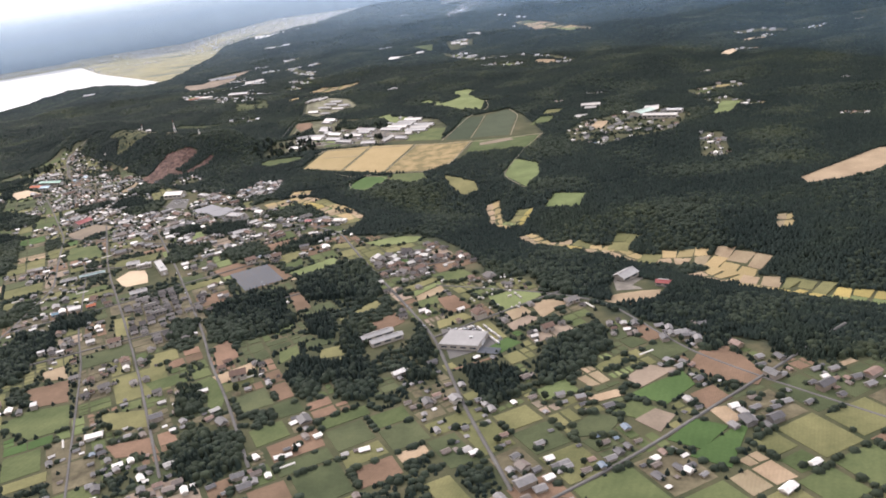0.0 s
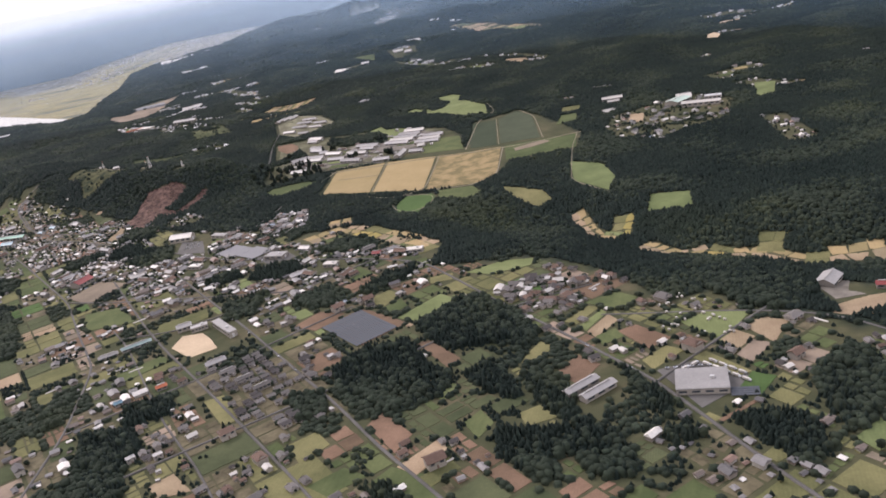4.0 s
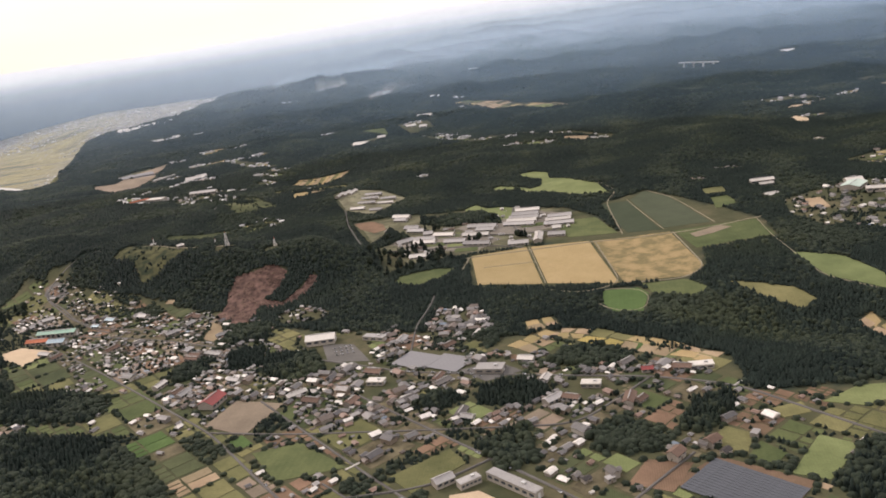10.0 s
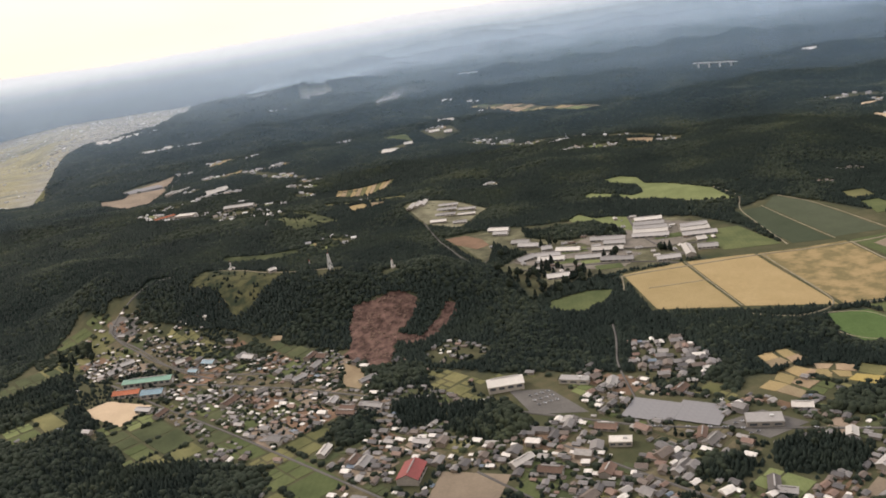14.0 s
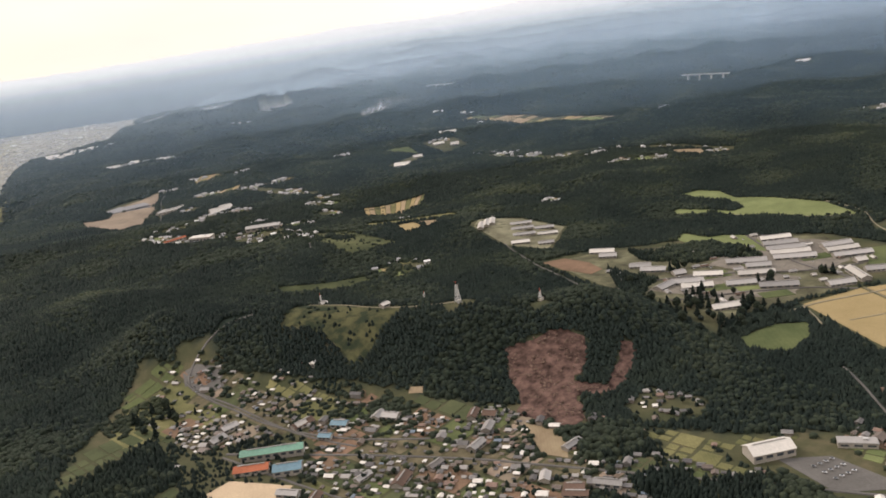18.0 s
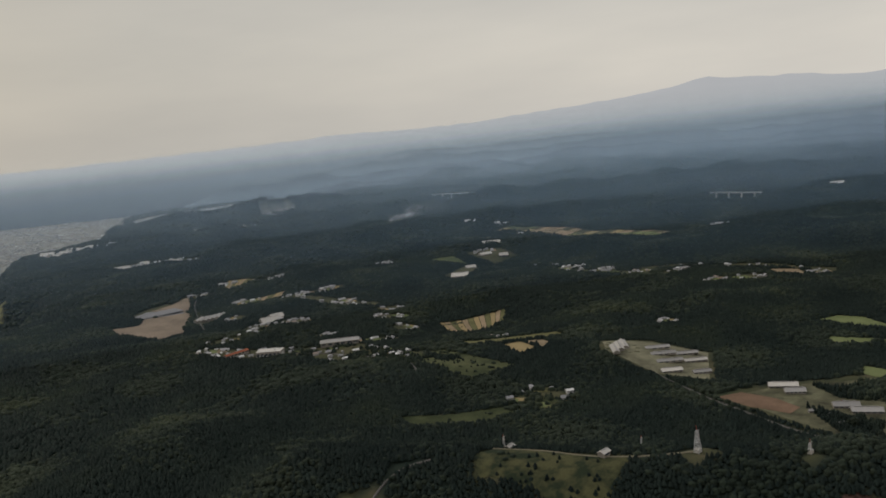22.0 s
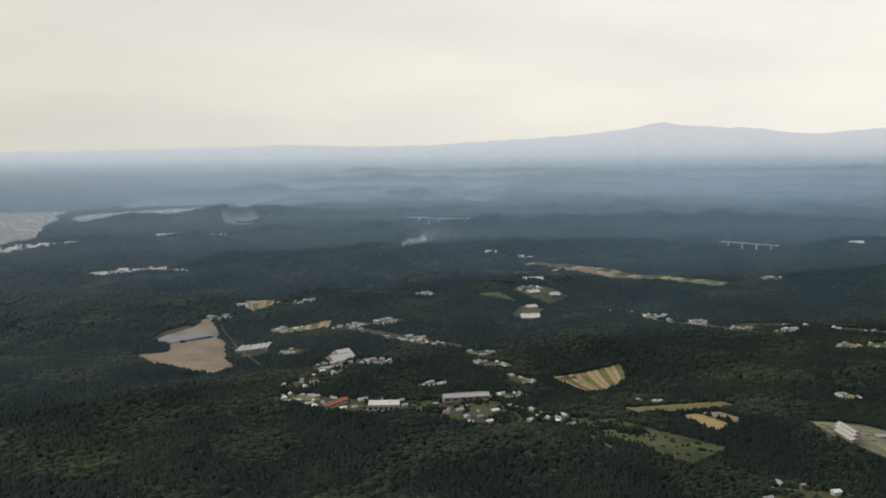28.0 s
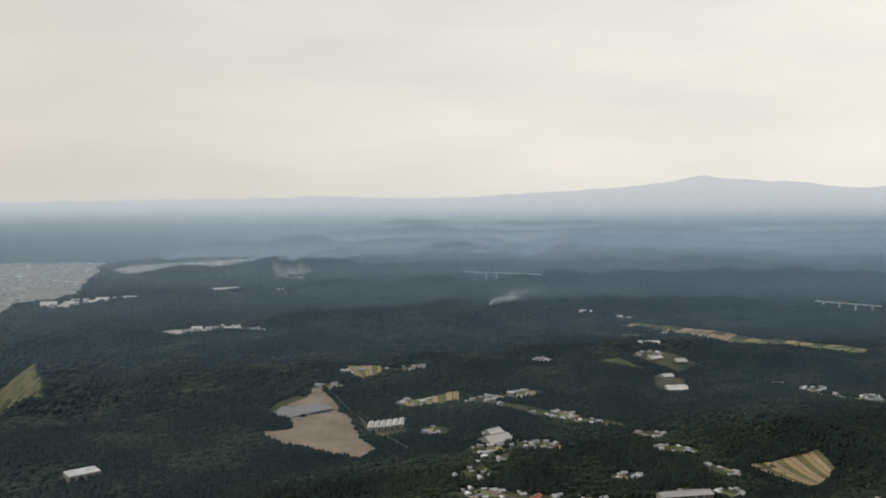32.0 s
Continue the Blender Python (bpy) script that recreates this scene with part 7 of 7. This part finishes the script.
# ---- solar parks ----
solar("solar_park", "blue-grey solar panels in tilted rows", -138, 469, -62, 36, 24, 14, SOLAR, 0.5, 0.74)
solar("solar_park", "flat grey solar panels beside the road", -217, 646, -50, 22, 18, 6, POND_SHEET, 0.5, 0.96)
solar("solar_park", "flat grey solar panels beside the road", -202, 633, -50, 20, 18, 6, POND_SHEET, 0.5, 0.96)
solar("solar_park", "wide grey solar park on a bare clearing", -463, 1655, 14, 52, 30, 6, POND_SHEET, 1.2, 0.96)
solar("solar_park", "small blue solar panels beside the lane", -2, 333, -22, 10, 6, 4, SOLAR)

# ---- cars, bales and crop tunnels ----


def make_car():
    """A small car: body, cabin, windows and wheels."""
    root = base("car", 0, 0, -400, category="car")
    bm = bmesh.new()
    box(bm, 2.2, 0.9, 0.42, 0, 0, 0.18, bevel=0.08)
    part("body", bm, CAR_PAINT, root)
    bm = bmesh.new()
    box(bm, 1.2, 0.8, 0.36, -0.1, 0, 0.6, bevel=0.1)
    part("cabin", bm, WINDOW_GLASS, root)
    for sx in (-0.7, 0.7):
        for sy in (-0.42, 0.42):
            bm = bmesh.new()
            bmesh.ops.create_cone(bm, cap_ends=True, segments=10, radius1=0.2, radius2=0.2, depth=0.14, matrix=pose(sx, sy, 0.2, 90))
            part("wheel", bm, TILE_DARK, root)
    return root


CAR = make_car()
pick = random.Random(31)
places = [(-454 + 3.2 * (k % 4) + pick.uniform(-0.4, 0.4), 930 - 4.6 * (k // 4) - 0.7 * (k % 4), 60) for k in range(14)] + [(-256 + 3 * (k % 4), 688 - 5 * (k // 4), -45) for k in range(12)]
places += [(-196 + 3.2 * (k % 3), 618 - 5 * (k // 3), -30) for k in range(8)] + [(pick.uniform(-180, -50), pick.uniform(830, 930), pick.uniform(0, 180)) for k in range(24)] + [(-20 + 3 * k, 361 - k, -20) for k in range(6)]
for (x1, y1), (x2, y2), n in (((-400, 806), (-268, 680), 12), ((-225, 634), (-157, 588), 8), ((-66, 458), (-27, 354), 5), ((-229, 567), (-157, 410), 6), ((-325, 617), (-279, 498), 4)):
    for k in range(n):
        u = pick.random()
        places.append((x1 + (x2 - x1) * u, y1 + (y2 - y1) * u, math.degrees(math.atan2(y2 - y1, x2 - x1))))
for x, y, turn in places:
    tagged(copy_thing(CAR, pose(x, y, level(x, y) + 0.42, 0, 0, turn) @ Matrix.Scale(0.72, 4)), "small pale car on the asphalt", "car", "cars")
for o in [*CAR.children_recursive, CAR]:
    bpy.data.objects.remove(o)



def make_lorry():
    """A box lorry: chassis, cargo box, cab with a windscreen, and wheels."""
    root = base("lorry", 0, 0, -400, category="lorry")
    for name, size, at_x, z, mat in (("chassis", (5.2, 0.9, 0.2), 0.0, 0.35, TILE_DARK), ("cargo_box", (3.8, 1.2, 1.3), -0.6, 0.56, WHITE_ROOF), ("cab", (1.1, 1.15, 1.05), 2.0, 0.4, CAR_PAINT), ("windscreen", (0.06, 0.95, 0.4), 2.57, 0.9, WINDOW_GLASS)):
        bm = bmesh.new()
        box(bm, *size, at_x, 0, z, bevel=0.03)
        part(name, bm, mat, root)
    for sx in (-1.7, 1.9):
        for sy in (-0.5, 0.5):
            bm = bmesh.new()
            bmesh.ops.create_cone(bm, cap_ends=True, segments=10, radius1=0.28, radius2=0.28, depth=0.2, matrix=pose(sx, sy, 0.28, 90))
            part("wheel", bm, TILE_DARK, root)
    return root


LORRY = make_lorry()
for x, y, turn in [(-5.5 + 1.9 * k, 356.5 - 4.2 * k, -62) for k in range(5)] + [(-2.5 + 1.9 * k, 357.5 - 4.2 * k, -62) for k in range(4)] + [(-9.5, 359, 25), (-14, 357.5, 25)]:
    tagged(copy_thing(LORRY, pose(x, y, level(x, y) + 0.2, 0, 0, turn) @ Matrix.Scale(0.7, 4)), "white box lorry parked beside the warehouse", "lorry", "lorries at the warehouse")
for o in [*LORRY.children_recursive, LORRY]:
    bpy.data.objects.remove(o)

bm = bmesh.new()
bmesh.ops.create_cone(bm, cap_ends=True, segments=12, radius1=0.55, radius2=0.55, depth=1.0, matrix=pose(0, 0, 0.55, 90))
bmesh.ops.bevel(bm, geom=bm.edges[:], offset=0.06, segments=1, affect="EDGES")
bale = part("bale", bm, WHITE_ROOF)
for k in range(44):
    x, y = pick.uniform(-8, 20), pick.uniform(374, 426)
    b = bale if k == 0 else copy_thing(bale, Matrix())
    b.matrix_basis = pose(x, y, level(x, y) + 0.2, 0, 0, pick.uniform(0, 180))
    tagged(b, "white wrapped bale on a mown field", "bale", "white bales on the field")

bm = bmesh.new()
n = 8
ends = [[bm.verts.new((s, 0.75 * math.cos(math.pi * i / n), 0.8 * math.sin(math.pi * i / n))) for i in range(n + 1)] for s in (-6, 6)]
for i in range(n):
    bm.faces.new((ends[0][i], ends[1][i], ends[1][i + 1], ends[0][i + 1]))
bm.faces.new(ends[0])
bm.faces.new(ends[1][::-1])
bmesh.ops.recalc_face_normals(bm, faces=bm.faces)
tunnel = part("crop_tunnel", bm, WHITE_ROOF)
for k in range(18):
    u, v = pick.uniform(-160, 300), pick.uniform(-200, 260)
    x, y = at(u, v)
    if k and (not inside([x], [y], FARMLAND)[0] or one_in(x, y, SPECIAL[len(FIELDS):] + GROVES + [DENSE, BLOCK, HAMLET])):
        continue
    c = tunnel if k == 0 else copy_thing(tunnel, Matrix())
    c.matrix_basis = pose(x, y, level(x, y) + 0.15, 0, 0, math.degrees(math.atan2(AXIS_V.y, AXIS_V.x)) + pick.choice([0, 0, 90])) @ Matrix.Scale(0.6, 4)
    tagged(c, "long white plastic crop tunnel on a field", "greenhouse", "white crop tunnels")

# ---- masts on the hill ----


def mast(x, y, tall, wide, label, hut=True):
    """A lattice mast: four legs, cross braces, platforms, dishes and an equipment hut."""
    z = level(x, y)
    root = base("radio_mast", x, y, z - 0.2, 20, label=label, category="mast")
    top = wide * 0.3
    for sx in (-1, 1):
        for sy in (-1, 1):
            bm = bmesh.new()
            a, b = Vector((sx * wide / 2, sy * wide / 2, 0)), Vector((sx * top / 2, sy * top / 2, tall))
            bmesh.ops.create_cone(bm, cap_ends=True, segments=6, radius1=0.16, radius2=0.12, depth=(b - a).length,
                                  matrix=Matrix.Translation((a + b) / 2) @ (b - a).to_track_quat("Z", "Y").to_matrix().to_4x4())
            part("leg", bm, STEEL, root)
    n = max(3, int(tall / 1.6))
    for k in range(n):
        w0, w1 = wide + (top - wide) * k / n, wide + (top - wide) * (k + 1) / n
        z0, z1 = tall * k / n, tall * (k + 1) / n
        bm = bmesh.new()
        for q in range(4):
            r = Matrix.Rotation(q * math.pi / 2, 4, "Z")
            for a, b in ((Vector((-w0 / 2, -w0 / 2, z0)), Vector((w1 / 2, -w1 / 2, z1))), (Vector((w0 / 2, -w0 / 2, z0)), Vector((-w1 / 2, -w1 / 2, z1)))):
                bmesh.ops.create_cone(bm, cap_ends=False, segments=4, radius1=0.09, radius2=0.09, depth=(b - a).length,
                                      matrix=r @ Matrix.Translation((a + b) / 2) @ (b - a).to_track_quat("Z", "Y").to_matrix().to_4x4())
        part("brace", bm, STEEL, root)
    for f in (0.45, 0.68, 0.9):
        bm = bmesh.new()
        box(bm, wide * 0.55, wide * 0.55, 0.15, z=tall * f)
        deck = part("platform", bm, CONCRETE, root)
        bm = bmesh.new()
        bmesh.ops.create_cone(bm, cap_ends=True, segments=14, radius1=0.42, radius2=0.25, depth=0.3, matrix=pose(0.2, -wide * 0.35, tall * f + 0.8, 90))
        part("dish", bm, WHITE_ROOF, deck)
    bm = bmesh.new()
    bmesh.ops.create_cone(bm, cap_ends=True, segments=6, radius1=0.09, radius2=0.04, depth=2.0, matrix=pose(0, 0, tall + 1))
    part("aerial", bm, RED_PAINT, root)
    if hut:
        bm = bmesh.new()
        box(bm, 2.6, 2.2, 1.6, 0.3, 0)
        part("hut", bm, WHITE_ROOF, root, "white equipment hut")


mast(-311, 882, 10.5, 2.6, "white lattice radio mast with dishes and hut")
mast(-276, 852, 5.0, 1.6, "small lattice radio mast on the hill")
mast(-321, 909, 5.0, 1.0, "slim radio mast above the trees", False)
mast(-372, 950, 7.0, 1.0, "slim radio mast above the trees", False)
shed("hut", "small white hut on the grassy ridge", -347, 902, 20, 5, 3.5, 2.2, WHITE_ROOF, openings=1)
shed("hut", "small white hut on the grassy ridge", -372, 944, 20, 4, 3, 2.2, WHITE_ROOF, openings=1)


def viaduct(x1, y1, x2, y2, z, piers, label):
    """A road bridge on tall piers across a wooded valley."""
    a, b = Vector((x1, y1, 0)), Vector((x2, y2, 0))
    root = base("viaduct", *(a + b).xy / 2, 0, math.degrees(math.atan2(y2 - y1, x2 - x1)), label=label, category="bridge")
    long = (b - a).length
    bm = bmesh.new()
    box(bm, long, 4, 1.1, z=z + 0.5)
    part("deck", bm, CONCRETE, root)
    for s in (-1, 1):
        bm = bmesh.new()
        box(bm, long, 0.25, 0.9, 0, s * 2.4, z + 1.62)
        part("parapet", bm, CONCRETE, root)
    for k in range(piers):
        bm = bmesh.new()
        box(bm, 2.2, 3.4, z + 30, ((k + 0.5) / piers - 0.5) * long, 0, -30)
        part("pier", bm, CONCRETE, root)


viaduct(682, 1945, 708, 1830, 7, 4, "pale concrete road bridge on tall piers")
viaduct(446, 2865, 580, 2670, 12, 8, "long pale concrete viaduct in the haze")


def far_tower():
    """A slim white tower block far off."""
    x, y = 628, 3220
    root = base("white_tower", x, y, -18, 10, label="slim white tower far off in the haze", category="tower")
    bm = bmesh.new()
    bmesh.ops.create_cone(bm, cap_ends=True, segments=12, radius1=5, radius2=4, depth=26, matrix=pose(0, 0, 26))
    part("shaft", bm, WHITE_ROOF, root)
    bm = bmesh.new()
    bmesh.ops.create_uvsphere(bm, u_segments=12, v_segments=8, radius=5.2, matrix=pose(0, 0, 39))
    part("dome", bm, WHITE_ROOF, root)


far_tower()


def smoke_material():
    m = bpy.data.materials.new("thin_smoke")
    m.use_nodes = True
    nt = m.node_tree
    nt.nodes.clear()
    out, mixer = nt.nodes.new("ShaderNodeOutputMaterial"), nt.nodes.new("ShaderNodeMixShader")
    clear, body = nt.nodes.new("ShaderNodeBsdfTransparent"), nt.nodes.new("ShaderNodeBsdfTranslucent")
    body.inputs["Color"].default_value = (0.85, 0.88, 0.92, 1)
    thick = nt.nodes.new("ShaderNodeAttribute")
    thick.attribute_name = "thick"
    wisp = nt.nodes.new("ShaderNodeMapRange")
    wisp.inputs["From Min"].default_value, wisp.inputs["From Max"].default_value = 0.35, 0.7
    times = nt.nodes.new("ShaderNodeMath")
    times.operation = "MULTIPLY"
    nt.links.new(noise_node(nt, 0.06, 4), wisp.inputs["Value"])
    nt.links.new(wisp.outputs["Result"], times.inputs[0])
    nt.links.new(thick.outputs["Fac"], times.inputs[1])
    nt.links.new(times.outputs["Value"], mixer.inputs["Fac"])
    nt.links.new(clear.outputs["BSDF"], mixer.inputs[1])
    nt.links.new(body.outputs["BSDF"], mixer.inputs[2])
    nt.links.new(mixer.outputs["Shader"], out.inputs["Surface"])
    return m


def smoke_plume(x, y):
    """Smoke that rises from a fire in the woods and drifts off, thinning upwards."""
    n, s = 24, 9
    u = np.linspace(0, 1, n)
    verts, thick = [], []
    for k in range(n):
        cx, cz, w = 8 + 95 * u[k] ** 1.7, 2 + 30 * u[k] ** 0.8, 8 + 40 * u[k]
        for j in range(s):
            v = 2 * j / (s - 1) - 1
            verts.append((x + cx + v * w * 0.8, y - cx * 0.4 + 2 * math.sin(2 * v + 2 * u[k]), level(x, y) + cz - v * w * 0.3))
            thick.append(0.5 * (1 - u[k]) ** 1.2 * (1 - v * v) * min(1.0, 8 * u[k] + 0.4))
    i = (np.arange(n - 1)[:, None] * s + np.arange(s - 1)[None, :]).ravel()
    me = mesh_from("smoke_plume", verts, np.stack([i, i + 1, i + s + 1, i + s], 1))
    me.attributes.new("thick", "FLOAT", "POINT").data.foreach_set("value", np.array(thick, np.float32))
    me.polygons.foreach_set("use_smooth", np.ones(len(me.polygons), bool))
    tagged(mesh_part("smoke_plume", me, smoke_material()), "thin pale smoke rising from the woods", "smoke")


smoke_plume(-10, 2040)
